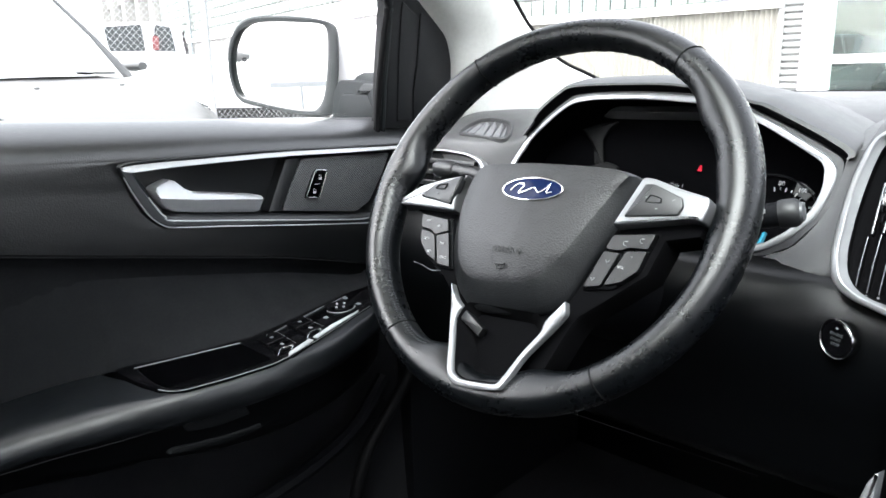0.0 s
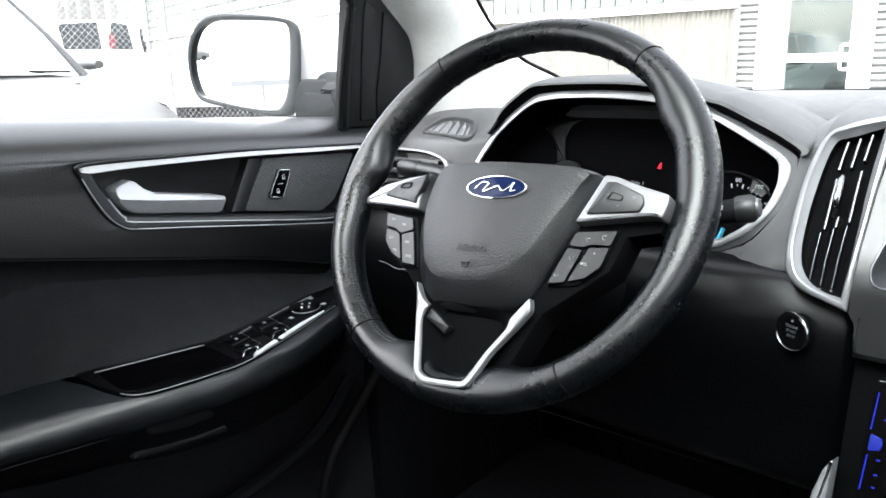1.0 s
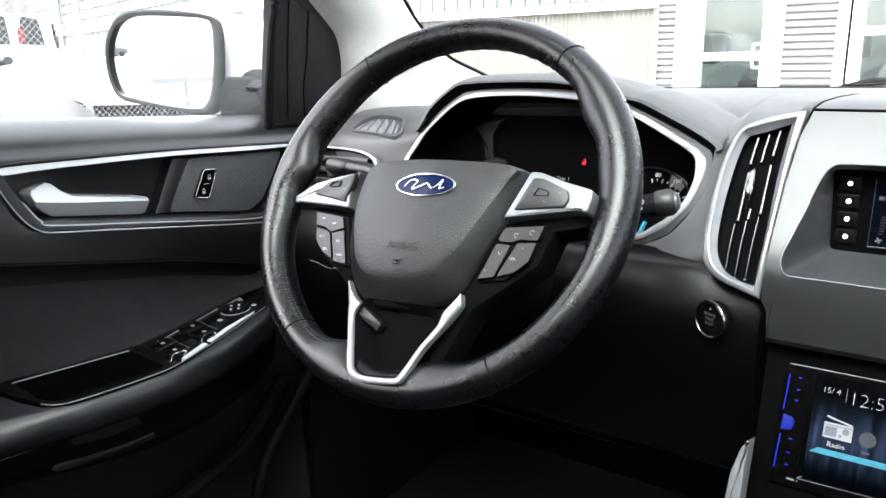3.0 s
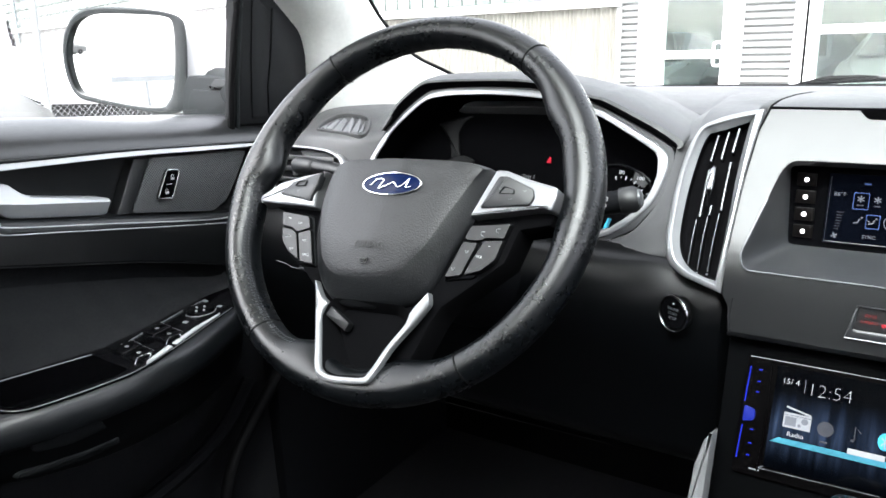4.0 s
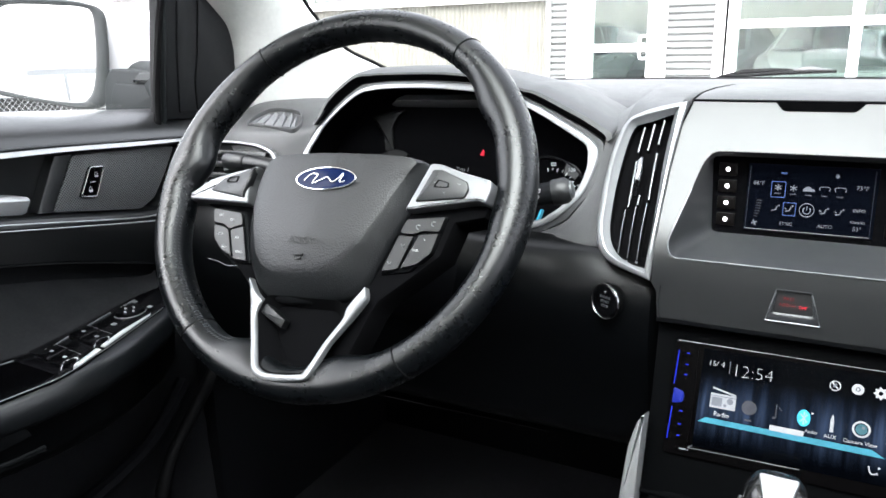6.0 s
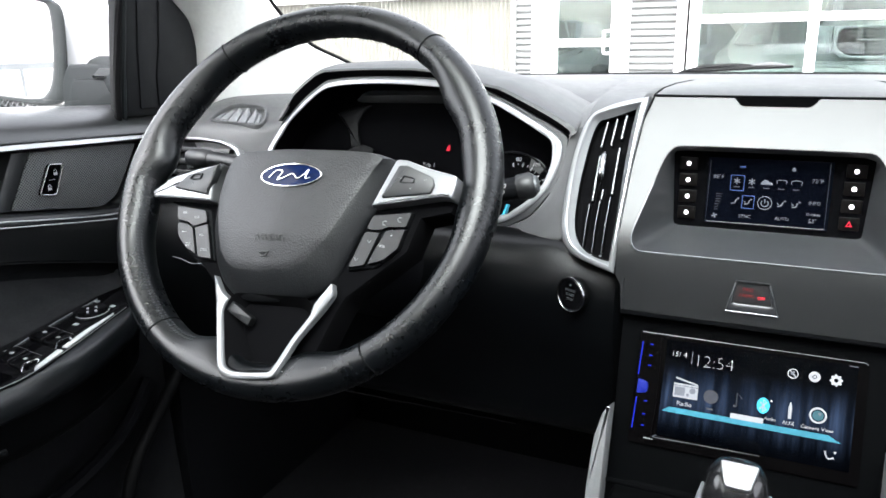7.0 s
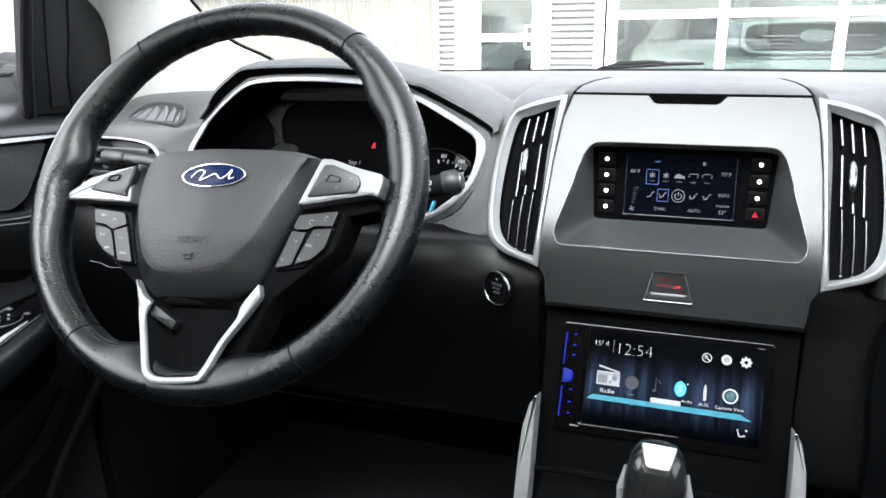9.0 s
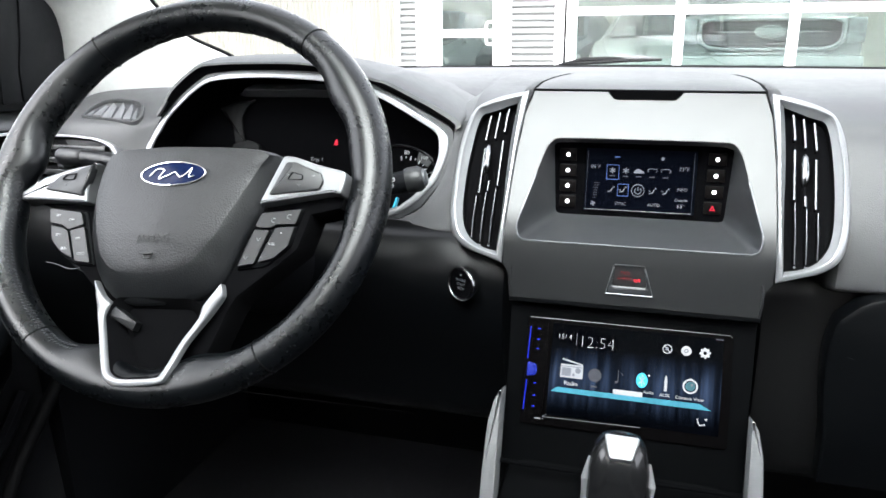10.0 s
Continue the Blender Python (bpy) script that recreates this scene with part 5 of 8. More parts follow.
TUNNEL = mat("matt_dial_black", (0.0013, 0.0013, 0.0016), 0.95, vary=0.1, scale=12, spec=0.02)
BEZEL_GREY = mat("satin_grey_bezel", (0.026, 0.027, 0.029), 0.42, vary=0.05, scale=15)


def instrument_cluster():
    c = thing("instrument_cluster", "hooded instrument cluster with a silver rim, mostly dark", "instrument cluster", (-0.38, 0.22, 1.0))
    pl = lambda y0: (lambda x, z, h=0.0: Vector((x, y0 + (z - 1.0) * 0.35 - h, z)))
    RNG = pl(0.205)
    ring_o = spl([(-0.5665, 0.980), (-0.5616, 0.9991), (-0.5528, 1.0157), (-0.5425, 1.0322), (-0.5236, 1.0513), (-0.5072, 1.0652), (-0.4907, 1.0765), (-0.4793, 1.0805), (-0.4553, 1.0838), (-0.4036, 1.0847), (-0.3535, 1.0829), (-0.3150, 1.0775), (-0.2818, 1.0673), (-0.2578, 1.0580), (-0.2304, 1.0441), (-0.2079, 1.0324), (-0.1982, 1.0245), (-0.1948, 1.0164), (-0.1955, 1.0029), (-0.2037, 0.9784), (-0.2199, 0.9594), (-0.2348, 0.9478), (-0.2529, 0.9395), (-0.30, 0.932), (-0.38, 0.930), (-0.50, 0.934), (-0.550, 0.945), (-0.566, 0.962)], 4)
    ring_i = spl([(-0.5575, 0.984), (-0.5516, 1.0037), (-0.5439, 1.0174), (-0.5337, 1.0339), (-0.5148, 1.0529), (-0.4985, 1.0665), (-0.4880, 1.0720), (-0.4790, 1.0742), (-0.4545, 1.0770), (-0.4030, 1.0780), (-0.3527, 1.0758), (-0.3130, 1.0708), (-0.2797, 1.0605), (-0.2563, 1.0500), (-0.2288, 1.0360), (-0.2118, 1.0266), (-0.2064, 1.0206), (-0.2047, 1.0122), (-0.2048, 1.0004), (-0.2110, 0.9812), (-0.2240, 0.9655), (-0.2370, 0.9550), (-0.2540, 0.9455), (-0.302, 0.939), (-0.38, 0.937), (-0.497, 0.940), (-0.542, 0.951), (-0.556, 0.966)], 4)
    n, cc = 144, (-0.375, 1.0)
    ring = part("silver_rim", band(ring_o, ring_i, RNG, -0.010, 0.0025, cc, None, 0.0015), SILVER, c, "satin silver rim")
    # hood: an arch that runs back into the dash top
    hood = [(-0.5440, 1.0350), (-0.5362, 1.0462), (-0.5272, 1.0628), (-0.5093, 1.0794), (-0.4926, 1.0899), (-0.4720, 1.0922), (-0.4508, 1.0932), (-0.3997, 1.0938), (-0.3599, 1.0925), (-0.3190, 1.0862), (-0.2822, 1.0769), (-0.2668, 1.0735), (-0.2377, 1.0610), (-0.2100, 1.0483), (-0.1884, 1.0361), (-0.1858, 1.0300)]
    arch = spl(hood, 5, False)
    seq = []
    for f, y0, drop in ((0.0, 0.198, 0.0008), (0.0, 0.194, 0.0), (0.010, 0.195, -0.0022), (0.03, 0.203, -0.0052), (0.12, 0.232, -0.0085), (0.35, 0.285, -0.0085), (0.65, 0.36, -0.001), (1.0, 0.47, 0.030)):
        row = []
        for p in arch:
            x = p.x + (p.x + 0.375) * ((0.015 if p.x < -0.3 else 0.028) * (1 if f else 0) + 0.08 * f)
            end = max(0.0, 1.056 - p.y) * (0.30 if p.x < -0.4 else 0.0) * min(1.0, f * 8)
            row.append(Vector((x, y0 + (p.y - 1.0) * 0.35 * (1 - f), p.y - drop - end)))
        seq.append(row)
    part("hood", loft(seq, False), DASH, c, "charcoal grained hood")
    # black lip under the hood, and the grey bezel between lip and rim
    lip_i = [(-0.5448, 1.0330), (-0.5422, 1.0361), (-0.5277, 1.0530), (-0.5078, 1.0699), (-0.4910, 1.0811), (-0.4720, 1.0838), (-0.4560, 1.0852), (-0.4044, 1.0864), (-0.3541, 1.0849), (-0.3190, 1.0805), (-0.2852, 1.0727), (-0.2688, 1.0657), (-0.2395, 1.0533), (-0.2115, 1.0406), (-0.1915, 1.0299), (-0.1890, 1.0260)]
    li = spl(lip_i, 5, False)
    part("hood_lip", loft([[pl(0.194)(p.x, p.y) for p in arch], [pl(0.203)(*(p.lerp(q, 0.5)).to_2d()) for p, q in zip(arch, li)], [pl(0.2065)(q.x, q.y) for q in li]], False), CLUSTER, c, "black lip under the hood")
    bez = [(-0.5690, 0.975), (-0.5650, 0.9991), (-0.5560, 1.0157)] + lip_i + [(-0.1890, 1.0200), (-0.1905, 0.9981), (-0.1990, 0.9760), (-0.2185, 0.9495), (-0.2370, 0.9395), (-0.2540, 0.9330), (-0.30, 0.926), (-0.38, 0.924), (-0.50, 0.928), (-0.553, 0.940), (-0.569, 0.958)]
    bez = [Vector(cc) + (Vector(p) - Vector(cc)) * 0.998 for p in bez]
    bo, ro = polar(rnd(bez, 0.002, 3), 432, cc), polar(ring_o, 432, cc)
    bo = [a if (a - Vector(cc)).length > (b - Vector(cc)).length + 0.0008 else b + (b - Vector(cc)).normalized() * 0.0008 for a, b in zip(bo, ro)]
    part("inner_bezel", loft([[pl(0.222)(p.x, p.y) for p in bo], [pl(0.2068)(p.x, p.y) for p in bo], [pl(0.2045)(p.x, p.y) for p in [a.lerp(b, 0.12) for a, b in zip(bo, ro)]], [pl(0.2045)(p.x, p.y) for p in ro], [pl(0.212)(p.x, p.y) for p in ro]]), BEZEL_GREY, c, "satin grey inner bezel")
    ri = polar(ring_i, n, cc)
    sm = [Vector((cc[0] + (p.x - cc[0]) * 0.98, cc[1] + (p.y - cc[1]) * (0.94 if p.y > cc[1] else 1.7))) for p in ri]
    FACE = pl(0.262)
    part("tunnel", loft([[RNG(p.x, p.y, 0.0) for p in ri], [FACE(p.x, p.y) for p in sm]], cap1=True), TUNNEL, c, "black tunnel and dial face")
    MK = plane_at((-0.265, 0.2435, 0.955), (1, 0, 0), (0, 0.33, 0.944))
    dial = part("gauge", band(oval(0, 0, 0.052, 0.052, 48), oval(0, 0, 0.050, 0.050, 48), MK, -0.002, 0.001, (0, 0), 64, 0.0004), DARK, c, "round gauge with white figures")
    gx, gy = 0.0085, 0.0100
    for a in range(-40, 116, 12):
        t = radians(a)
        big = (a + 40) % 24 == 0
        r0, r1, w = (0.0248, 0.0292, 0.00050) if big else (0.0262, 0.0288, 0.00030)
        p = lambda r, s: (gx + r * math.cos(t) - s * math.sin(t), gy + r * math.sin(t) + s * math.cos(t))
        part("tick", slab([Vector(p(r0, -w)), Vector(p(r1, -w)), Vector(p(r1, w)), Vector(p(r0, w))], MK, 0.0, 0.0012), WHITE_MARK, dial)
    words("80", 0.0066, MK, WHITE_MARK, dial, x=0.0079, y=0.0425, h=0.001)
    words("100", 0.0060, MK, WHITE_MARK, dial, x=0.0294, y=0.0372, h=0.002)
    for x, y in ((0.0400, 0.0212), (0.0324, 0.0044), (0.0287, -0.0048), (0.0250, -0.0093)):
        part("figure_bar", slab(rnd(rect(x - 0.0030, y - 0.0010, x + 0.0030, y + 0.0010), 0.0008), MK, 0.0, 0.001), GREY_MARK, dial)
    wedge = [(0.0224, 0.0468), (0.0300, 0.0440), (0.0360, 0.0398), (0.0399, 0.0357), (0.0334, 0.0273), (0.0270, 0.0310), (0.0205, 0.0328)]
    part("zone_patch", slab([Vector(p) for p in wedge][::-1], MK, -0.001, 0.0006), BUTTON, dial)
    FC = plane_at((-0.345, 0.2605, 1.004), (1, 0, 0), (0, 0.35, 0.937))
    part("belt_lamp", slab(rnd([(-0.0024, -0.0036), (0.0027, -0.0036), (0.0023, 0.0008), (0.0016, 0.0034), (0.0002, 0.0030), (-0.0008, 0.0008)], 0.0006), FC, 0.0, 0.001), LIT_RED_SOFT, c, "red seat-belt warning lamp")
    words("Trip 1", 0.0068, FC, GREY_MARK, c, x=-0.022, y=-0.0215, h=0.0005)
    words("Fuel", 0.0062, FC, GREY_MARK, c, x=-0.012, y=-0.0330, h=0.0005)
    part("blue_bar", slab([Vector(p) for p in ((-0.0062, -0.0325), (-0.0020, -0.0318), (0.0012, -0.0200), (0.0036, -0.0090), (0.0018, -0.0090), (-0.0012, -0.0190))], MK, 0.0, 0.007), LIT_CYAN, dial, "lit cyan gauge needle")
    # Fan-shaped plate painted grey as a faint reflection over the dials
    fan = [(-0.1576, 0.0363), (-0.1351, 0.0444), (-0.1071, 0.0484), (-0.1191, 0.0392), (-0.1251, 0.0251), (-0.1215, 0.0079), (-0.1170, -0.0044), (-0.1308, -0.0049), (-0.1354, 0.0145), (-0.1449, 0.0282)]
    part("gauge_ghost", slab(rnd(fan, 0.003)[::-1], FC, 0.0, 0.0030, 0.0015), DIAL_GREY, c, "faint ghost of a reflection, built as a grey plate")
    part("gauge_hub", slab(rnd([(-0.134, -0.020), (-0.1335, -0.0084), (-0.1255, -0.0040), (-0.1143, -0.0016), (-0.1025, -0.0039), (-0.0969, -0.0072), (-0.097, -0.020)], 0.002)[::-1], FC, 0.0, 0.0035, 0.0015), DIAL_GREY, c)
    return c


instrument_cluster()

# ---- centre stack ----
GREY_SILVER = mat("grey_silver_plastic", (0.17, 0.174, 0.18), 0.38, metal=0.4, vary=0.04, scale=15)
FACE_OUT = [(-0.105, 1.0705), (-0.1115, 1.050), (-0.1155, 1.010), (-0.1175, 0.960), (-0.118, 0.918), (-0.112, 0.908), (-0.1105, 0.8865), (0.1105, 0.8865), (0.112, 0.908), (0.118, 0.918), (0.1175, 0.960), (0.1155, 1.010), (0.1115, 1.050), (0.105, 1.0705)]
OPENING = rnd([(-0.0795, 1.0285), (0.0795, 1.0285), (0.0865, 1.0200), (0.1075, 0.9520), (0.1035, 0.9400), (-0.1035, 0.9400), (-0.1075, 0.9520), (-0.0865, 1.0200)], 0.006)


def centre_stack():
    s = thing("centre_stack", "charcoal centre stack with a hooded display recess", "centre stack", (0, 0.16, 0.9))
    n, c = 192, (0.0, 0.985)
    o, i = polar([Vector(p) for p in FACE_OUT], n, c), polar(OPENING, n, c)
    loops = [[STK(p.x, p.y, 0.0) + Vector((0, 0.035, 0)) for p in o]]
    loops += [[STK(p.x, p.y) for p in [a.lerp(b, f) for a, b in zip(o, i)]] for f in (0.0, 0.02, 0.2, 0.4, 0.6, 0.8, 0.985)]
    loops += [[STK(p.x, p.y, -0.001) for p in i]]
    part("face", loft(loops), STACK, s, "charcoal satin face panel")
    BK = lambda x, z, h=0.0: Vector((x, 0.196 - h + (z - 0.985) * 0.10, z))
    back = rnd([(-0.083, 1.0215), (0.083, 1.0215), (0.0785, 0.9515), (-0.0785, 0.9515)], 0.004)
    b = polar(back, n, c)
    rec = part("display_recess", loft([[STK(p.x, p.y, -0.001) for p in i], [STK(p.x, p.y, -0.004).lerp(BK(q.x, q.y), 0.08) for p, q in zip(i, b)], [BK(q.x, q.y) for q in b]]), RECESS_LIT, s, "sloping walls of the display recess, lightened as if lit")
    # Grey tube drawn as the highlight on the recess's lower edge
    edge = [STK(p.x, p.y, 0.0004) for p in i if p.y < 1.0]
    k = max(range(len(edge)), key=lambda j: (edge[j] - edge[j - 1]).length)
    part("recess_highlight", tube(edge[k:] + edge[:k], 0.0010, 8), EDGE_GREY, rec, "thin grey highlight along the lower edge")
    # chin and lower panel
    LOW = lambda x, z, h=0.0: Vector((x, 0.2 + (z - 1.067) * 0.42 + 0.012 - h * 0.92, z + h * 0.39))
    rows = []
    for t, dy, dz in ((0, 0.0, 0.0), (1, 0.0015, -0.004), (2, 0.006, -0.0065), (3, 0.020, -0.008)):
        rows.append([Vector((-0.1105 + 0.221 * j / 12, prof(0.8865) + dy, 0.8865 + dz)) for j in range(13)])
    part("chin", loft(rows, False), STACK, s)
    low = [(-0.1105, 0.884), (-0.108, 0.80), (-0.106, 0.735), (0.106, 0.735), (0.108, 0.80), (0.1105, 0.884)]
    part("lower_panel", slab([Vector(p) for p in low], LOW, -0.02, 0.0, 0.002), STACK_LOW, s, "black panel round the radio")
    # lid on top
    rows = []
    for y, w, z in ((0.204, 0.1055, 1.0715), (0.215, 0.1062, 1.0755), (0.26, 0.1060, 1.0785), (0.33, 0.1030, 1.0795), (0.40, 0.0965, 1.0790), (0.45, 0.086, 1.0775), (0.485, 0.068, 1.0755), (0.495, 0.05, 1.0745)):
        rows.append([Vector((w * (j / 12 - 1), y, z - 0.004 * (abs(j / 12 - 1) ** 6))) for j in range(25)])
    lid = part("lid", loft(rows, False), DASH, s, "charcoal lid of the dash-top bin")
    side = [[r[0] for r in rows], [r[-1] for r in rows]]
    for q in side:
        part("lid_seam", tube([p + Vector((0, 0, -0.0006)) for p in q], 0.0017, 6), CLUSTER, lid)
    part("front_seam", tube([Vector((-0.105 + 0.21 * j / 20, 0.2035, 1.0712)) for j in range(21)], 0.0012, 6), CLUSTER, lid)
    grip = rnd([(-0.036, 1.0712), (-0.028, 1.0630), (0.028, 1.0630), (0.036, 1.0712)], 0.003)
    # Flat plate, painted black for the shade inside the slot
    part("finger_slot", slab(grip, STK, -0.004, 0.0006), SLOT_SHADE, lid, "finger slot as a flat plate, black for its shade")
    # airbag lamp
    AB = STK
    ob = rnd([(-0.0225, 0.8965), (0.0200, 0.8965), (0.0115, 0.9240), (-0.0160, 0.9240)], 0.0018)
    ib = rnd([(-0.0165, 0.9045), (0.0140, 0.9045), (0.0105, 0.9230), (-0.0150, 0.9230)], 0.0012)
    lamp = part("airbag_lamp", band(ob, ib, AB, -0.002, 0.0022, (-0.002, 0.913), 72, 0.0009, low=-0.001), LAMP_GREY, s, "passenger airbag lamp in a grey bezel")
    part("lamp_edge", tube([AB(x, z, 0.0020) for x, z in ((-0.0155, 0.9220), (-0.0218, 0.8975), (0.0193, 0.8975), (0.0112, 0.9220))], 0.0007, 6), GREY_SILVER, lamp, "thin silver edge")
    part("lamp_window", slab(ib, AB, -0.002, -0.0004), GLOSS, lamp)
    words("PASS", 0.0040, AB, LIT_RED_DIM, lamp, x=-0.0055, y=0.9165, h=0.0)
    words("AIRBAG", 0.0036, AB, LIT_RED_DIM, lamp, x=-0.0062, y=0.9115, h=0.0)
    words("OFF", 0.0036, AB, LIT_RED, lamp, x=0.0055, y=0.9105, h=0.0)
    # shadow-gap between face and vents
    for g in (-1, 1):
        part("side_gap", tube([STK(g * x, z, 0.0004) for x, z in ((0.1052, 1.0700), (0.1118, 1.050), (0.1158, 1.010), (0.1178, 0.960), (0.1183, 0.918))], 0.0009, 6), SEAL, s)
        part("edge_glint", tube([STK(g * 0.1095, 0.915, 0.0), STK(g * 0.1105, 0.900, 0.0004), STK(g * 0.1085, 0.8865, -0.0006)], 0.0012, 6), STACK, s)
    return s


SLOT_SHADE = mat("slot_shade_black", (0.0005, 0.0005, 0.0006), 0.95, vary=0.1, scale=20, spec=0.02)
LAMP_GREY = mat("grey_lamp_bezel", (0.019, 0.020, 0.022), 0.32, metal=0.3, vary=0.05, scale=20)
LIT_RED_DIM = mat("lit_dim_red", (0.1, 0.01, 0.01), 0.5, spec=0.04, emit=(0.6, 0.22, 0.2), power=0.013)
stack = centre_stack()


def climate_display():
    d = thing("climate_display", "dark climate display between two columns of lit keys", "display", (0, 0.19, 0.985))
    BK = lambda x, z, h=0.0: Vector((x, 0.196 - h + (z - 0.985) * 0.10, z))
    part("panel", slab(rnd([(-0.0835, 1.022), (0.0835, 1.022), (0.079, 0.951), (-0.079, 0.951)], 0.004), BK, -0.006, 0.0006), GLOSS, d, "gloss black panel")
    scr = part("screen", slab(rect(-0.0515, 0.9565, 0.0515, 1.0165), BK, 0.0, 0.0012), SCREEN_OFF, d, "dim blue screen")
    part("screen_rim", tube([BK(-0.0498, 1.0140, 0.0013), BK(-0.0503, 0.9577, 0.0013), BK(0.0492, 0.9577, 0.0013), BK(0.0487, 1.0147, 0.0013)], 0.0004, 6), RIM_GREY, scr, "thin grey line round the screen")
    for sgn in (-1, 1):
        for i in range(4):
            z = 1.0100 - i * 0.0152
            x = sgn * (0.0690 - 0.0004 * i)
            key = part("key", slab(rnd(rect(x - 0.008, z - 0.0058, x + 0.008, z + 0.0058), 0.0014), BK, 0.0, 0.0022, 0.0006), SCREEN_KEY, d)
            if sgn > 0 and i == 3:
                tri = [(x - 0.0028, z - 0.0022), (x + 0.0028, z - 0.0022), (x, z + 0.0028)]
                part("hazard_mark", band([Vector(p) for p in tri], [Vector(p).lerp(Vector((x, z - 0.0006)), 0.55) for p in tri], BK, 0.002, 0.0030, (x, z - 0.0006), 36, 0.0002), LIT_RED_SOFT, key, "lit red triangle")
            else:
                part("key_dot", slab(oval(x, z, 0.0019, 0.0019, 20), BK, 0.002, 0.0030), LIT_KEY, key, "lit white dot")
    h = 0.0014
    txt = lambda s, x, z, size, m=LIT_DIM: words(s, size, BK, m, scr, x=x, y=z, h=h)
    txt("86°F", -0.0419, 0.9991, 0.0050)
    txt("73°F", 0.0400, 0.9994, 0.0050)
    txt("INFO", 0.0395, 0.9801, 0.0042)
    txt("SYNC", -0.0166, 0.9642, 0.0042)
    txt("AUTO", 0.0145, 0.9644, 0.0042)
    txt("Outside", 0.0393, 0.9702, 0.0036)
    txt("53°", 0.0393, 0.9642, 0.0050)
    fr = lambda x, z, a, b, m: part("icon_frame", band(rect(x - a, z - b, x + a, z + b), rect(x - a + 0.0006, z - b + 0.0006, x + a - 0.0006, z + b - 0.0006), BK, h - 0.001, h + 0.0003, (x, z), 60, 0.0001), m, scr)
    fr(-0.0255, 0.9944, 0.0060, 0.0072, LIT_BLUE_DIM)
    fr(-0.0150, 0.9775, 0.0053, 0.0060, LIT_BLUE_DIM)
    for x, w in ((0.0114, 0.0036), (0.0236, 0.0038)):
        q = [BK(x - w, 0.9955, h), BK(x - w - 0.0004, 0.9982, h), BK(x, 0.9990, h), BK(x + w + 0.0004, 0.9982, h), BK(x + w, 0.9955, h)]
        part("screen_icon", tube(spl(q, 3, False), 0.00035, 5), LIT_DIM, scr)
    for x in (-0.0259, -0.0133):
        bm = bmesh.new()
        for a in range(0, 180, 60):
            dx, dz = 0.0030 * math.cos(radians(a + 30)), 0.0030 * math.sin(radians(a + 30))
            tube([BK(x - dx, 0.9962 - dz, h), BK(x + dx, 0.9962 + dz, h)], 0.0005, 5, bm=bm)
        part("snowflake_icon", bm, LIT_DIM, scr)
    for x in (-0.0259, -0.0133, -0.0011, 0.0114, 0.0236):
        part("icon_caption", slab(rect(x - 0.0026, 0.9904, x + 0.0026, 0.9914), BK, h - 0.001, h + 0.0002), LIT_CAPTION, scr)
    part("car_icon", slab(rnd([(-0.0060, 0.9942), (0.0040, 0.9942), (0.0036, 0.9962), (0.0012, 0.9968), (-0.0006, 0.9984), (-0.0030, 0.9984), (-0.0052, 0.9964)], 0.0006), BK, h - 0.001, h + 0.0003), LIT_DIM, scr)
    part("power_icon", band(oval(-0.0010, 0.9777, 0.0062, 0.0062, 40), oval(-0.0010, 0.9777, 0.0055, 0.0055, 40), BK, h - 0.001, h + 0.0003, (-0.0010, 0.9777), 48, 0.0001), LIT_DIM, scr)
    part("power_mark", tube([BK(-0.0010 + 0.0030 * math.cos(radians(a)), 0.9774 + 0.0030 * math.sin(radians(a)), h) for a in range(-230, 51, 20)], 0.0005, 5), LIT_DIM, scr)
    part("power_mark", tube([BK(-0.0010, 0.9775, h), BK(-0.0010, 0.9810, h)], 0.0005, 5), LIT_DIM, scr)
    for x in (-0.0262, -0.0149, 0.0129, 0.0249):
        bm = bmesh.new()
        tube([BK(x - 0.0032, 0.9755, h), BK(x, 0.9762, h), BK(x + 0.0012, 0.9795, h)], 0.0006, 5, bm=bm)
        tube([BK(x + 0.0022, 0.9798, h), BK(x + 0.0028, 0.9808, h)], 0.0009, 5, bm=bm)
        if x > 0 or x > -0.02:
            tube([BK(x - 0.0040, 0.9785, h), BK(x - 0.0022, 0.9772, h)], 0.0004, 5, bm=bm)
        part("airflow_icon", bm, LIT_DIM, scr)
    for i in range(7):
        part("fan_step", slab(rect(-0.0438 + 0.0002 * i, 0.9690 + 0.0024 * i, -0.0405 + 0.0005 * i, 0.9695 + 0.0024 * i), BK, h - 0.001, h + 0.0002), LIT_CAPTION, scr)
    bm = bmesh.new()
    for a in (20, 110, 200, 290):
        tube([BK(-0.0429, 0.9634, h), BK(-0.0429 + 0.0024 * math.cos(radians(a)), 0.9634 + 0.0024 * math.sin(radians(a)), h)], [0.0004, 0.0009], 6, bm=bm)
    part("fan_icon", bm, LIT_DIM, scr)
    part("gear_icon", slab(oval(0.0202, 1.0087, 0.0016, 0.0018, 10), BK, h - 0.001, h + 0.0003), LIT_DIM, scr)
    part("status_icon", slab(rect(-0.0245, 1.0085, -0.0195, 1.0097), BK, h - 0.001, h + 0.0002), LIT_BLUE_DIM, scr)
    return d


SCREEN_KEY = mat("matt_black_key", (0.0026, 0.0022, 0.0022), 0.45, vary=0.05, scale=20, spec=0.05)
LIT_CAPTION = mat("lit_small_caption", (0.02, 0.02, 0.024), 0.5, spec=0.04, emit=(0.45, 0.5, 0.65), power=0.012)
RIM_GREY = mat("grey_screen_line", (0.022, 0.024, 0.028), 0.4, vary=0.05, scale=20)
LIT_KEY = mat("lit_key_dot", (0.8, 0.8, 0.8), 0.5, emit=(1.0, 0.98, 0.95), power=0.5)
climate_display()


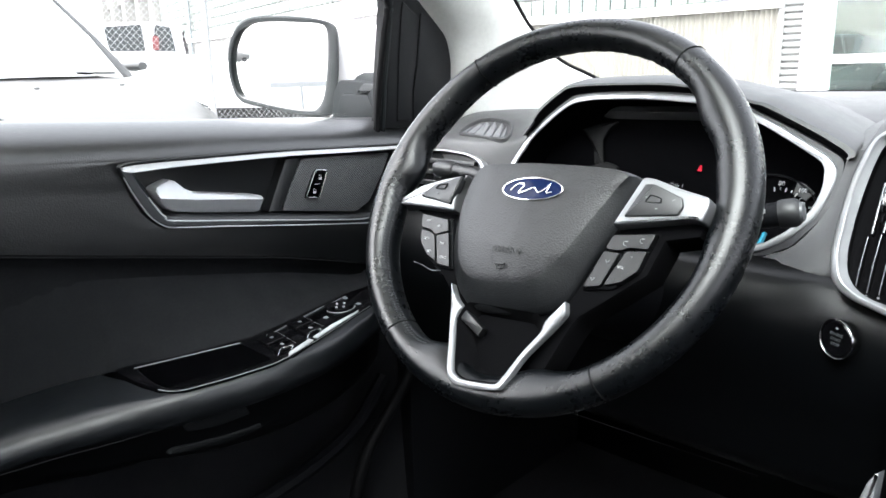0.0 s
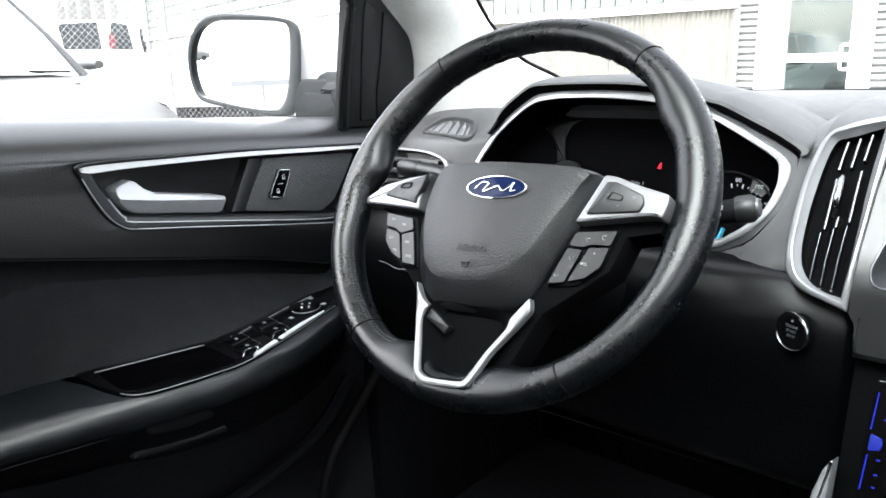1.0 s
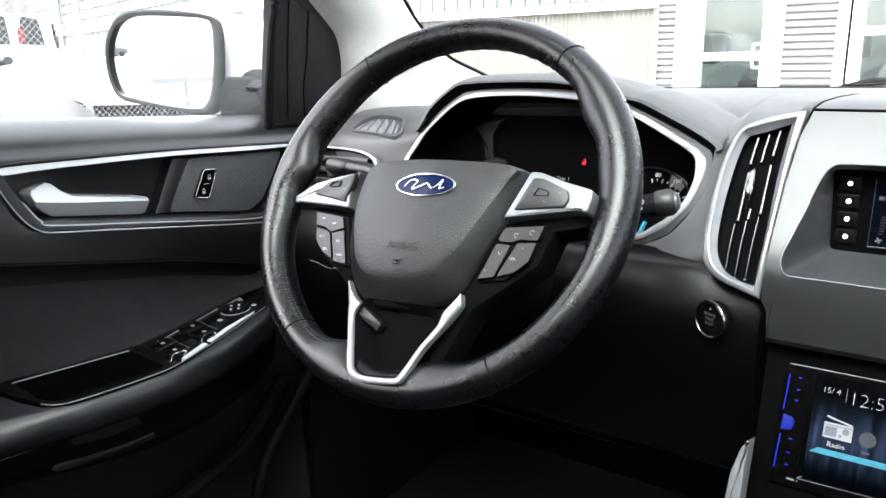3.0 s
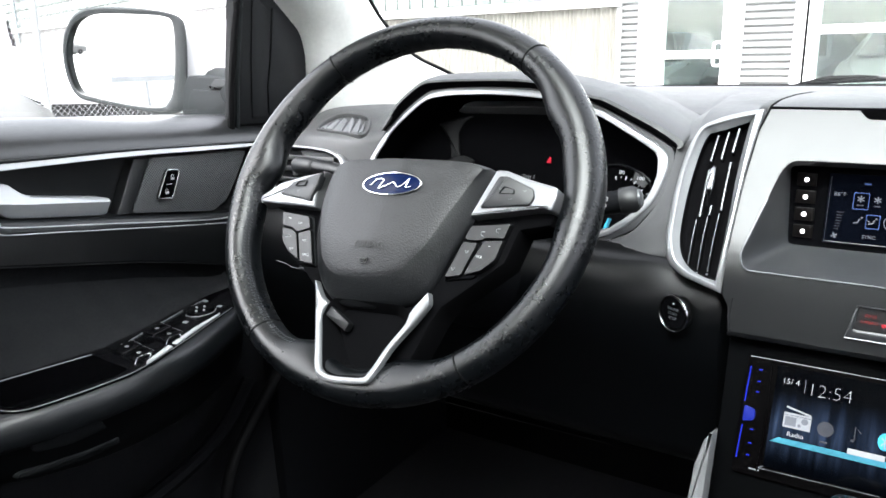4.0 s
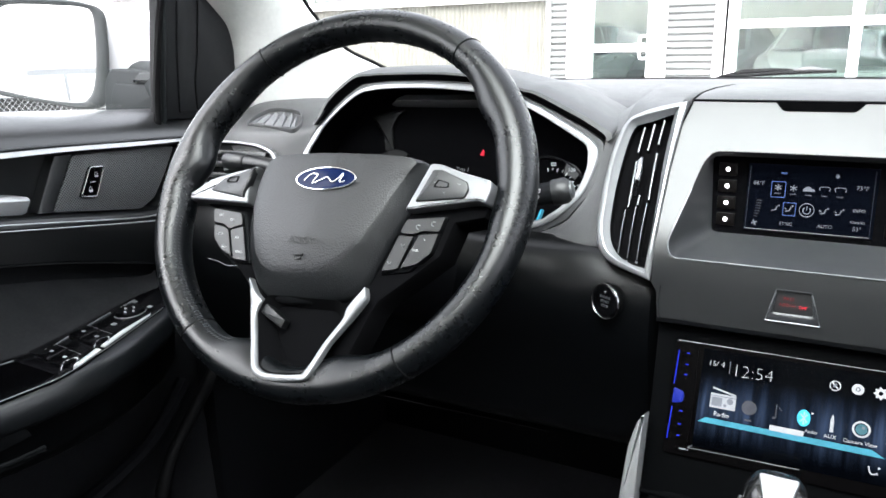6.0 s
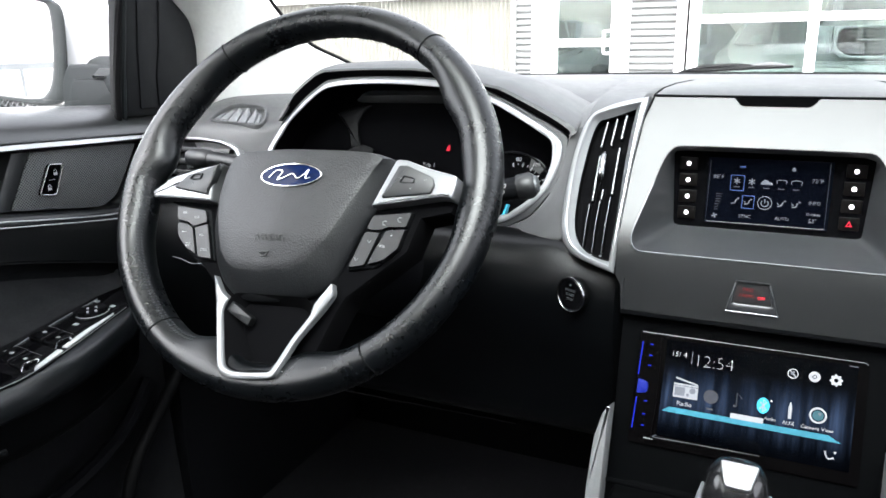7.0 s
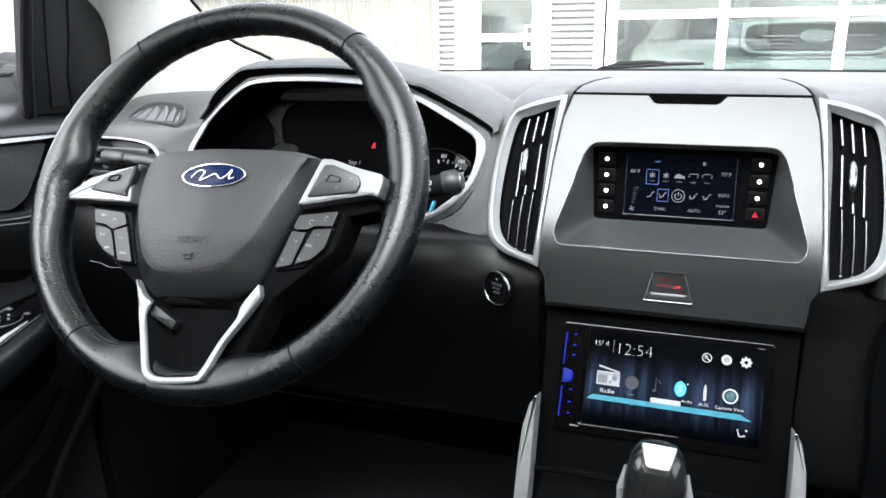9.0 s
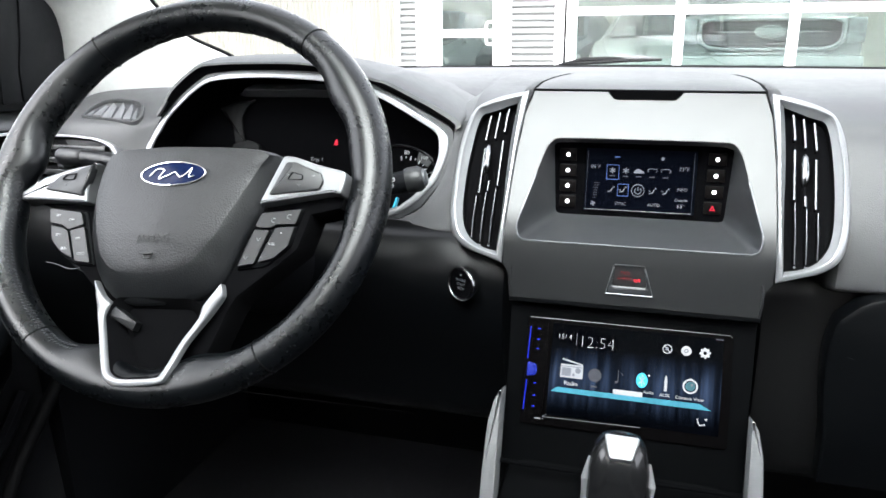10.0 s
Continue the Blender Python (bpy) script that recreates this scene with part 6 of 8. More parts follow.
def air_vent(sgn):
    v = thing("air_vent", "tall silver-framed air vent beside the centre stack", "air vent", STK(sgn * 0.145, 0.92, 0), "vents of the centre stack")
    fit = (lambda q: [Vector(p) for p in q]) if sgn > 0 else flip
    # a bowed outer side between two sharp corners, and a nearly straight inner side
    def d_shape(bow, back):
        return fit(spl([Vector(p) for p in bow], 8, False) + spl([Vector(p) for p in [bow[-1]] + back + [bow[0]]], 8, False)[1:-1])
    out = d_shape([(0.1090, 1.0695), (0.1352, 1.0645), (0.1500, 1.0605), (0.1626, 1.0545), (0.1705, 1.0400), (0.1748, 1.0150), (0.1760, 0.9800), (0.1738, 0.9565), (0.1685, 0.9395), (0.1560, 0.9290), (0.1370, 0.9232), (0.1188, 0.9178)], [(0.1172, 0.965), (0.1145, 1.022)])
    lip = d_shape([(0.1165, 1.0635), (0.1380, 1.0585), (0.1480, 1.0560), (0.1597, 1.0515), (0.1660, 1.0340), (0.1694, 1.0130), (0.1696, 0.9810), (0.1675, 0.9590), (0.1615, 0.9425), (0.1500, 0.9335), (0.1370, 0.9288), (0.1240, 0.9252)], [(0.1200, 0.968), (0.1180, 1.030)])
    hole = d_shape([(0.1205, 1.0600), (0.1385, 1.0540), (0.1470, 1.0520), (0.1555, 1.0490), (0.1602, 1.0340), (0.1632, 1.0060), (0.1636, 0.9830), (0.1622, 0.9630), (0.1583, 0.9480), (0.1500, 0.9365), (0.1379, 0.9300), (0.1250, 0.9275)], [(0.1228, 0.965), (0.1230, 1.020)])
    c = (sgn * 0.142, 0.993)
    # the frame curls back towards its outer side
    def at(x, z, h=0.0):
        k = max(0.0, abs(x) - 0.118) / 0.055
        return STK(x, z, h - 0.010 * k * k)
    mixp = lambda a, b, t: [u.lerp(w, t) for u, w in zip(a, b)]
    ring = lambda a, b, seq: loft([[at(p.x, p.y, h) for p in mixp(a, b, t)] for t, h in seq])
    part("bezel", ring(out, lip, ((0, -0.022), (0, 0.0008), (0.10, 0.0026), (0.35, 0.0036), (0.85, 0.0036), (0.96, 0.0030), (1.0, 0.0022))), VENT_SILVER, v, "satin silver surround")
    part("inner_bezel", ring(lip, hole, ((0, 0.0022), (0.06, 0.0014), (0.9, -0.0026), (1.0, -0.0034))), VENT_CHAMFER, v, "grey sloping inner surround")
    part("vent_box", loft([[at(p.x, p.y, -0.0032) for p in hole], [at(p.x, p.y, -0.0135) for p in hole], [at(p.x, p.y, -0.0155) for p in mixp(hole, [Vector(c)] * len(hole), 0.12)]], cap1=True), CLUSTER, v, "black box of the vent")
    blades = (((0.1291, 1.0555, 0.1310, 1.0350), (0.1310, 1.0270, 0.1312, 0.9875), (0.1320, 0.9850, 0.1335, 0.9340)),
              ((0.1378, 1.0525, 0.1398, 1.0295), (0.1402, 0.9910, 0.1404, 0.9830), (0.1415, 0.9815, 0.1425, 0.9345)),
              ((0.1468, 1.0500, 0.1490, 1.0280), (0.1488, 1.0205, 0.1488, 0.9815), (0.1510, 0.9790, 0.1516, 0.9385)))
    for row in blades:
        for k, (xa, za, xb, zb) in enumerate(row):
            # Lower lengths of a slat take a darker grey for their shade
            r, m = ((0.0009, GREY_SILVER), (0.0010, EDGE_GREY), (0.0005, EDGE_GREY))[k]
            edge = part("slat", tube([at(sgn * xa, za, -0.0062), at(sgn * (xa + xb) / 2, (za + zb) / 2, -0.0058), at(sgn * xb, zb, -0.0062)], r, 8, flat=0.8), m, v, "thin silver-edged slat")
            part("slat_blade", slab([Vector((sgn * xa - 0.0007, za)), Vector((sgn * xb - 0.0007, zb)), Vector((sgn * xb + 0.0007, zb)), Vector((sgn * xa + 0.0007, za))], at, -0.0130, -0.0066), CLUSTER, edge)
        part("bead", tube([at(sgn * xb, 0.9325, -0.0050), at(sgn * xb, 0.9310, -0.0050)], 0.0010, 8), SILVER, v)
    kx = 0.1390 if sgn > 0 else 0.1440
    part("knob", tube([at(sgn * kx, 1.0225, -0.0058), at(sgn * kx, 1.0190, -0.0036), at(sgn * kx, 1.0130, -0.0026), at(sgn * kx, 1.0060, -0.0028), at(sgn * kx, 1.0015, -0.0040), at(sgn * kx, 0.9985, -0.0060)], [0.0022, 0.0033, 0.0035, 0.0034, 0.0030, 0.0018], 16, up=(0, 1, 0)), DIM_CHROME, v, "chrome thumb knob")
    bar = [at(sgn * kx, 0.9975, -0.0070), at(sgn * (kx + 0.0004), 0.9900, -0.0070)]
    part("knob_stem", tube(bar, 0.0016, 8), CLUSTER, v)
    return v


air_vent(-1)
air_vent(1)


def radio():
    r = thing("car_radio", "double-height car radio with a lit touch screen", "radio", (0, 0.105, 0.775))
    RD = plane_at((-0.0005, 0.1048, 0.8205), (1, 0, 0), (0, 0.387, 0.922))
    part("case", slab(rnd(rect(-0.0915, -0.0500, 0.0915, 0.0500), 0.003), RD, -0.012, 0.0), CASE_BLACK, r, "gloss black front")
    part("trim_line", tube([RD(-0.0895, 0.0488, 0.0004), RD(0.0885, 0.0488, 0.0004), RD(0.0905, 0.0470, 0.0004)], 0.00045, 6), EDGE_GREY, r)
    part("divider", tube([RD(-0.0715, 0.046, 0.0006), RD(-0.0700, 0.01, 0.0014), RD(-0.0700, -0.02, 0.0014), RD(-0.0715, -0.045, 0.0006)], 0.0007, 8), CASE_BLACK, r)
    scr = part("screen", slab(rect(-0.0672, -0.0400, 0.0838, 0.0452), RD, 0.0, 0.0006), RADIO_SCREEN, r, "lit dark-blue touch screen")
    H = 0.0009
    w = lambda s, x, y, size, m=LIT_WHITE, thin=0.0: words(s, size, RD, m, scr, x=x, y=y, h=H, thin=thin)
    w("15/ 4", -0.0556, 0.0332, 0.0066, thin=0.00008)
    part("rule", slab(rect(-0.0449, 0.0265, -0.0445, 0.0375), RD, 0.0, H), LIT_DIM, scr)
    w("12:54", -0.0262, 0.0298, 0.0152, thin=0.00046)
    w("Radio", -0.0469, -0.0093, 0.0056)
    w("AUX", 0.0365, -0.0098, 0.0044)
    w("Camera View", 0.0579, -0.0102, 0.0044)
    w("Audio", 0.0225, -0.0090, 0.0038)
    bm = slab(rect(-0.0573, -0.0042, -0.0366, 0.0082), RD, 0.0, H)
    tube([RD(-0.0560, 0.0128, H), RD(-0.0372, 0.0086, H)], 0.0009, 5, bm=bm)
    ic = part("radio_icon", bm, LIT_SOFT, scr)
    part("radio_dial", slab(oval(-0.0412, 0.0030, 0.0026, 0.0026, 20), RD, 0.0, H + 0.0004), LIT_DIM, ic)
    part("radio_dial", slab(oval(-0.0450, -0.0010, 0.0013, 0.0013, 16), RD, 0.0, H + 0.0004), LIT_DIM, ic)
    part("radio_grille", slab(rect(-0.0560, -0.0025, -0.0475, 0.0050), RD, 0.0, H + 0.0004), LIT_DIM, ic)
    part("radio_line", slab(rect(-0.0573, 0.0060, -0.0366, 0.0064), RD, 0.0, H + 0.0004), LIT_FAINT, ic)
    part("disc_icon", slab(oval(-0.0257, 0.0009, 0.0060, 0.0060, 28), RD, 0.0, H), LIT_FAINT, scr)
    part("disc_label", slab(rect(-0.0285, -0.0105, -0.0230, -0.0088), RD, 0.0, H), LIT_FAINT, scr)
    bm = tube([RD(-0.0048, -0.003, H), RD(-0.0048, 0.0080, H), RD(-0.0005, 0.0035, H)], 0.0006, 5)
    slab(oval(-0.0060, -0.0032, 0.0014, 0.0011, 14), RD, 0.0, H, bm=bm)
    part("note_icon", bm, LIT_FAINT, scr)
    bt = part("link_icon", slab(oval(0.0162, 0.0012, 0.0050, 0.0068, 30), RD, 0.0, H), LIT_CYAN, scr)
    part("link_rune", tube([RD(0.0137, -0.0020, H), RD(0.0187, 0.0040, H), RD(0.0162, 0.0062, H), RD(0.0162, -0.0040, H), RD(0.0187, -0.0018, H), RD(0.0137, 0.0042, H)], 0.0005, 5), LIT_WHITE, bt)
    part("link_dot", slab(oval(0.0222, 0.0060, 0.0009, 0.0009, 12), RD, 0.0, H), LIT_WHITE, bt)
    part("jack_icon", tube([RD(0.0370, -0.0060, H), RD(0.0370, 0.0030, H), RD(0.0370, 0.0078, H)], [0.0013, 0.0014, 0.0004], 8), LIT_WHITE, scr)
    cm = part("camera_icon", band(oval(0.0579, 0.0006, 0.0066, 0.0066, 36), oval(0.0579, 0.0006, 0.0050, 0.0050, 36), RD, 0.0, H, (0.0579, 0.0006), 40, 0.0001), LIT_WHITE, scr)
    part("lens_icon", slab(oval(0.0579, 0.0006, 0.0042, 0.0042, 24), RD, 0.0, H), LIT_TEAL, cm)
    part("lens_glint", slab(oval(0.0592, 0.0020, 0.0012, 0.0012, 14), RD, 0.0, H + 0.0003), LIT_DIM, cm)
    ring = part("round_icon", band(oval(0.0363, 0.0315, 0.0042, 0.0042, 30), oval(0.0363, 0.0315, 0.0034, 0.0034, 30), RD, 0.0, H, (0.0363, 0.0315), 36, 0.0001), LIT_WHITE, scr)
    part("ring_stroke", tube([RD(0.0336, 0.0342, H), RD(0.0390, 0.0288, H)], 0.0005, 5), LIT_WHITE, ring)
    part("ring_stroke", tube([RD(0.0350, 0.0305, H), RD(0.0372, 0.0332, H)], 0.0009, 6), LIT_DIM, ring)
    disc = part("round_icon", slab(oval(0.0526, 0.0316, 0.0044, 0.0044, 30), RD, 0.0, H), LIT_WHITE, scr)
    part("power_mark", band(oval(0.0526, 0.0316, 0.0018, 0.0018, 20), oval(0.0526, 0.0316, 0.0011, 0.0011, 20), RD, 0.0, H + 0.0004, (0.0526, 0.0316), 24, 0.0001), LIT_FAINT, disc)
    gear = []
    for i in range(32):
        a, rr = 2 * math.pi * i / 32, 0.0050 if i % 4 < 2 else 0.0038
        gear.append(Vector((0.0686 + rr * math.cos(a), 0.0313 + rr * math.sin(a))))
    part("gear_icon", band(gear, oval(0.0686, 0.0313, 0.0016, 0.0016), RD, 0.0, H, (0.0686, 0.0313), 64, 0.0001), LIT_WHITE, scr)
    part("phone_dot", slab(oval(0.0728, -0.0268, 0.0010, 0.0010, 12), RD, 0.0, H), LIT_WHITE, scr)
    part("phone_icon", tube(spl([RD(0.0655, -0.0265, H), RD(0.0675, -0.0320, H), RD(0.0722, -0.0312, H)], 4, False), [0.0012] + [0.0006] * 7 + [0.0012], 6), LIT_WHITE, scr)
    shelf = part("shelf_band", slab([Vector(p) for p in ((-0.0595, -0.0137), (0.0668, -0.0137), (0.0765, -0.0187), (-0.0652, -0.0182))][::-1], RD, 0.0, H), LIT_BAND, scr, "cyan shelf of light")
    part("shelf_glow", slab(rnd(rect(-0.0085, -0.0140, 0.0175, -0.0096), 0.0008), RD, 0.0, H + 0.0003), LIT_WHITE, shelf)
    part("lower_line", tube([RD(-0.0704, -0.0425, 0.0006), RD(0.0176, -0.0410, 0.0006)], 0.0004, 6), EDGE_GREY, r)
    part("lower_line", tube([RD(-0.0710, -0.0425, 0.0006), RD(-0.0672, -0.0400, 0.0006)], 0.0005, 6), EDGE_GREY, r)
    part("status_mark", slab(rect(0.0770, 0.0440, 0.0835, 0.0452), RD, 0.0, H), LIT_FAINT, scr)
    for i, y in enumerate((0.0385, 0.0285, 0.0195, 0.0, -0.0125, -0.0240, -0.0340)):
        if i == 3:
            part("home_key", slab(rnd([(-0.0885, 0.0068), (-0.0802, 0.0050), (-0.0790, 0.0), (-0.0802, -0.0050), (-0.0885, -0.0068)], 0.002), RD, 0.0, 0.0022, 0.001), LIT_BLUE_KEY, r, "lit blue home key")
        else:
            part("key_mark", slab(rnd(rect(-0.0815, y - 0.0006, -0.0788, y + 0.0006), 0.0005), RD, 0.0, 0.0006), LIT_BLUE, r)
    for y0, y1 in ((0.010, 0.040), (-0.038, -0.010)):
        part("light_strip", tube([RD(-0.0890, y0, 0.0004), RD(-0.0882, y1, 0.0004)], 0.0006, 6), LIT_BLUE, r, "thin lit blue strip")
    part("lower_mark", slab(rect(-0.078, -0.0452, -0.070, -0.0440), RD, 0.0, 0.0005), GREY_MARK, r)
    return r


def screen_material():
    """Dark blue with soft upright streaks of light, brighter along the middle."""
    m = bpy.data.materials.new("radio_screen")
    m.use_nodes = True
    n, l = m.node_tree.nodes, m.node_tree.links
    b = n["Principled BSDF"]
    b.inputs["Base Color"].default_value = (0.0003, 0.0004, 0.0007, 1)
    b.inputs["Roughness"].default_value, b.inputs["Specular IOR Level"].default_value = 0.12, 0.03
    geo, sep, mp, nz = (n.new("ShaderNode" + k) for k in ("NewGeometry", "SeparateXYZ", "Mapping", "TexNoise"))
    mp.inputs["Scale"].default_value = (120, 6, 6)
    nz.inputs["Scale"].default_value, nz.inputs["Detail"].default_value = 1.5, 3
    l.new(geo.outputs["Position"], sep.inputs[0])
    l.new(geo.outputs["Position"], mp.inputs[0])
    l.new(mp.outputs[0], nz.inputs["Vector"])
    hump = n.new("ShaderNodeMapRange")
    hump.interpolation_type = "SMOOTHSTEP"
    d = n.new("ShaderNodeMath")
    d.operation = "SUBTRACT"
    d.inputs[1].default_value = 0.817
    ab = n.new("ShaderNodeMath")
    ab.operation = "ABSOLUTE"
    l.new(sep.outputs["Z"], d.inputs[0])
    l.new(d.outputs[0], ab.inputs[0])
    l.new(ab.outputs[0], hump.inputs["Value"])
    hump.inputs["From Min"].default_value, hump.inputs["From Max"].default_value = 0.0, 0.030
    hump.inputs["To Min"].default_value, hump.inputs["To Max"].default_value = 0.055, 0.0006
    pw = n.new("ShaderNodeMath")
    pw.operation = "POWER"
    pw.inputs[1].default_value = 3.0
    l.new(nz.outputs["Fac"], pw.inputs[0])
    mu = n.new("ShaderNodeMath")
    mu.operation = "MULTIPLY"
    l.new(pw.outputs[0], mu.inputs[0])
    l.new(hump.outputs[0], mu.inputs[1])
    b.inputs["Emission Color"].default_value = (0.35, 0.55, 1.0, 1)
    l.new(mu.outputs[0], b.inputs["Emission Strength"])
    return m


RADIO_SCREEN = screen_material()
radio()


def start_button():
    s = thing("start_button", "round chrome-ringed engine start button on the dash", "button", (-0.159, 0.133, 0.891))
    at = plane_at((-0.159, 0.1295, 0.8905), (0.88, -0.47, 0), (0, 0.10, 0.995))
    part("ring", lathe([(0.0160, -0.008), (0.0170, 0.0), (0.0169, 0.002), (0.0164, 0.0026), (0.0157, 0.0020), (0.0150, -0.002)], at), DIM_CHROME, s, "chrome ring")
    cap = part("cap", lathe([(0.0150, -0.006), (0.0150, 0.0012), (0.0140, 0.0022), (0.006, 0.0018), (0.0005, 0.0017)], at), GLOSS, s)
    for word, y in (("ENGINE", 0.0038), ("START", -0.0004), ("STOP", -0.0046)):
        words(word, 0.0036, at, EDGE_GREY, cap, y=y, h=0.0021)
    part("lamp_mark", slab(oval(0, 0.009, 0.0010, 0.0010, 12), at, 0.001, 0.0024), GREY_MARK, cap)
    return s


start_button()


def console():
    c = thing("centre_console", "black centre console with silver side blades", "console", (0, -0.1, 0.4))
    rows = []
    for y, z, w in ((0.075, 0.742, 0.104), (0.055, 0.722, 0.108), (0.02, 0.700, 0.110), (-0.10, 0.690, 0.112), (-0.36, 0.690, 0.112)):
        rows.append([Vector((-w, y, 0.35)), Vector((-w, y, z - 0.02)), Vector((-w + 0.006, y, z - 0.004)), Vector((-w + 0.02, y, z)), Vector((w - 0.02, y, z)), Vector((w - 0.006, y, z - 0.004)), Vector((w, y, z - 0.02)), Vector((w, y, 0.35))])
    part("body", loft(rows, True, True, True), STACK_LOW, c, "black console body")
    part("ledge", tube([Vector((-0.104, 0.058, 0.748)), Vector((0.104, 0.058, 0.748))], 0.0022, 8), STACK_LOW, c)
    for g in (-1, 1):
        at = plane_at((0, 0.070, 0.80), (1, 0, 0), (0, 0.30, 0.954))
        pts = [(g * 0.1065, 0.014), (g * 0.1125, 0.004), (g * 0.1175, -0.018), (g * 0.1195, -0.060), (g * 0.1200, -0.20), (g * 0.1065, -0.20)]
        if g < 0:
            pts = pts[::-1]
        part("side_blade", slab(rnd(pts, 0.003), at, -0.02, 0.004, 0.002), GREY_SILVER, c, "satin silver side blade")
    return c


console()


def shifter():
    s = thing("gear_shifter", "black and silver gear lever knob on the console", "gear lever", (0.002, 0.0, 0.69))
    ax = Vector((0, 0.16, 0.987))
    at = plane_at((0.003, -0.003, 0.69), (1, 0, 0), (0, 0.987, -0.16))
    L = []
    for h, rx, ry in ((0.0, 0.011, 0.011), (0.03, 0.013, 0.013), (0.05, 0.022, 0.018), (0.075, 0.0255, 0.022), (0.100, 0.0250, 0.023), (0.116, 0.0215, 0.020), (0.124, 0.015, 0.014), (0.1265, 0.006, 0.006)):
        q = [Vector((rx * math.copysign(abs(math.cos(a)) ** 0.75, math.cos(a)), ry * math.copysign(abs(math.sin(a)) ** 0.75, math.sin(a)))) for a in [2 * math.pi * i / 40 for i in range(40)]]
        L.append([at(p.x, p.y, h) for p in q])
    part("knob", loft(L, True, True, True), GLOSS_SOFT, s, "smooth black knob")
    for g in (-1, 1):
        part("side_strip", tube([at(g * 0.0225, -0.004, 0.046), at(g * 0.0262, -0.008, 0.07), at(g * 0.0262, -0.010, 0.09), at(g * 0.0235, -0.009, 0.108)], [0.0012, 0.0028, 0.0030, 0.0010], 10), SILVER, s, "chrome side strip")
    pl = plane_at(at(0, -0.0150, 0.1195), (1, 0, 0), Vector((0, 0.72, 0.62)))
    part("top_plate", slab(rnd([(-0.0128, 0.0100), (0.0148, 0.0096), (0.0100, -0.0100), (-0.0076, -0.0098)], 0.003), pl, -0.006, 0.0050, 0.0012), GREY_SILVER, s, "silver top plate")
    part("gaiter", lathe([(0.045, 0.0), (0.040, 0.006), (0.022, 0.022), (0.013, 0.035)], plane_at((0.002, 0.0, 0.688), (1, 0, 0), (0, 1, 0))), LEATHER, s)
    return s


GLOSS_SOFT = mat("smooth_black_knob", (0.006, 0.006, 0.0065), 0.22, vary=0.05, scale=20, coat=0.2)
shifter()
# ---- driver's door ----
def DR(y, z, h=0.0):
    """On the door's inner face; h stands into the cabin."""
    return Vector((-0.752 + h, y, z))


def sill_z(y):
    return 1.0585 - 0.0565 * y


def crease_z(y):
    return 0.8935 - 0.205 * y - 0.10 * max(0.0, y) ** 1.2


def perforated():
    """Small regular holes."""
    m = mat("perforated_grille", (0.125, 0.128, 0.130), 0.45, vary=0.03, scale=20)
    n, l = m.node_tree.nodes, m.node_tree.links
    b = n["Principled BSDF"]
    vo = n.new("ShaderNodeTexVoronoi")
    vo.inputs["Scale"].default_value, vo.inputs["Randomness"].default_value = 1.0, 0.0
    geo, mp = n.new("ShaderNodeNewGeometry"), n.new("ShaderNodeMapping")
    mp.inputs["Scale"].default_value = (0, 400, 400)
    mp.inputs["Rotation"].default_value = (radians(45), 0, 0)
    l.new(geo.outputs["Position"], mp.inputs[0])
    l.new(mp.outputs[0], vo.inputs["Vector"])
    st = n.new("ShaderNodeMapRange")
    st.inputs["From Min"].default_value, st.inputs["From Max"].default_value = 0.28, 0.40
    l.new(vo.outputs["Distance"], st.inputs["Value"])
    old = b.inputs["Base Color"].links[0].from_socket
    sc = n.new("ShaderNodeVectorMath")
    sc.operation = "SCALE"
    l.new(old, sc.inputs[0])
    l.new(st.outputs[0], sc.inputs["Scale"])
    l.new(sc.outputs[0], b.inputs["Base Color"])
    bp = n.new("ShaderNodeBump")
    bp.inputs["Strength"].default_value, bp.inputs["Distance"].default_value = 0.8, 0.001
    l.new(st.outputs[0], bp.inputs["Height"])
    l.new(bp.outputs[0], b.inputs["Normal"])
    return m


PERF = perforated()


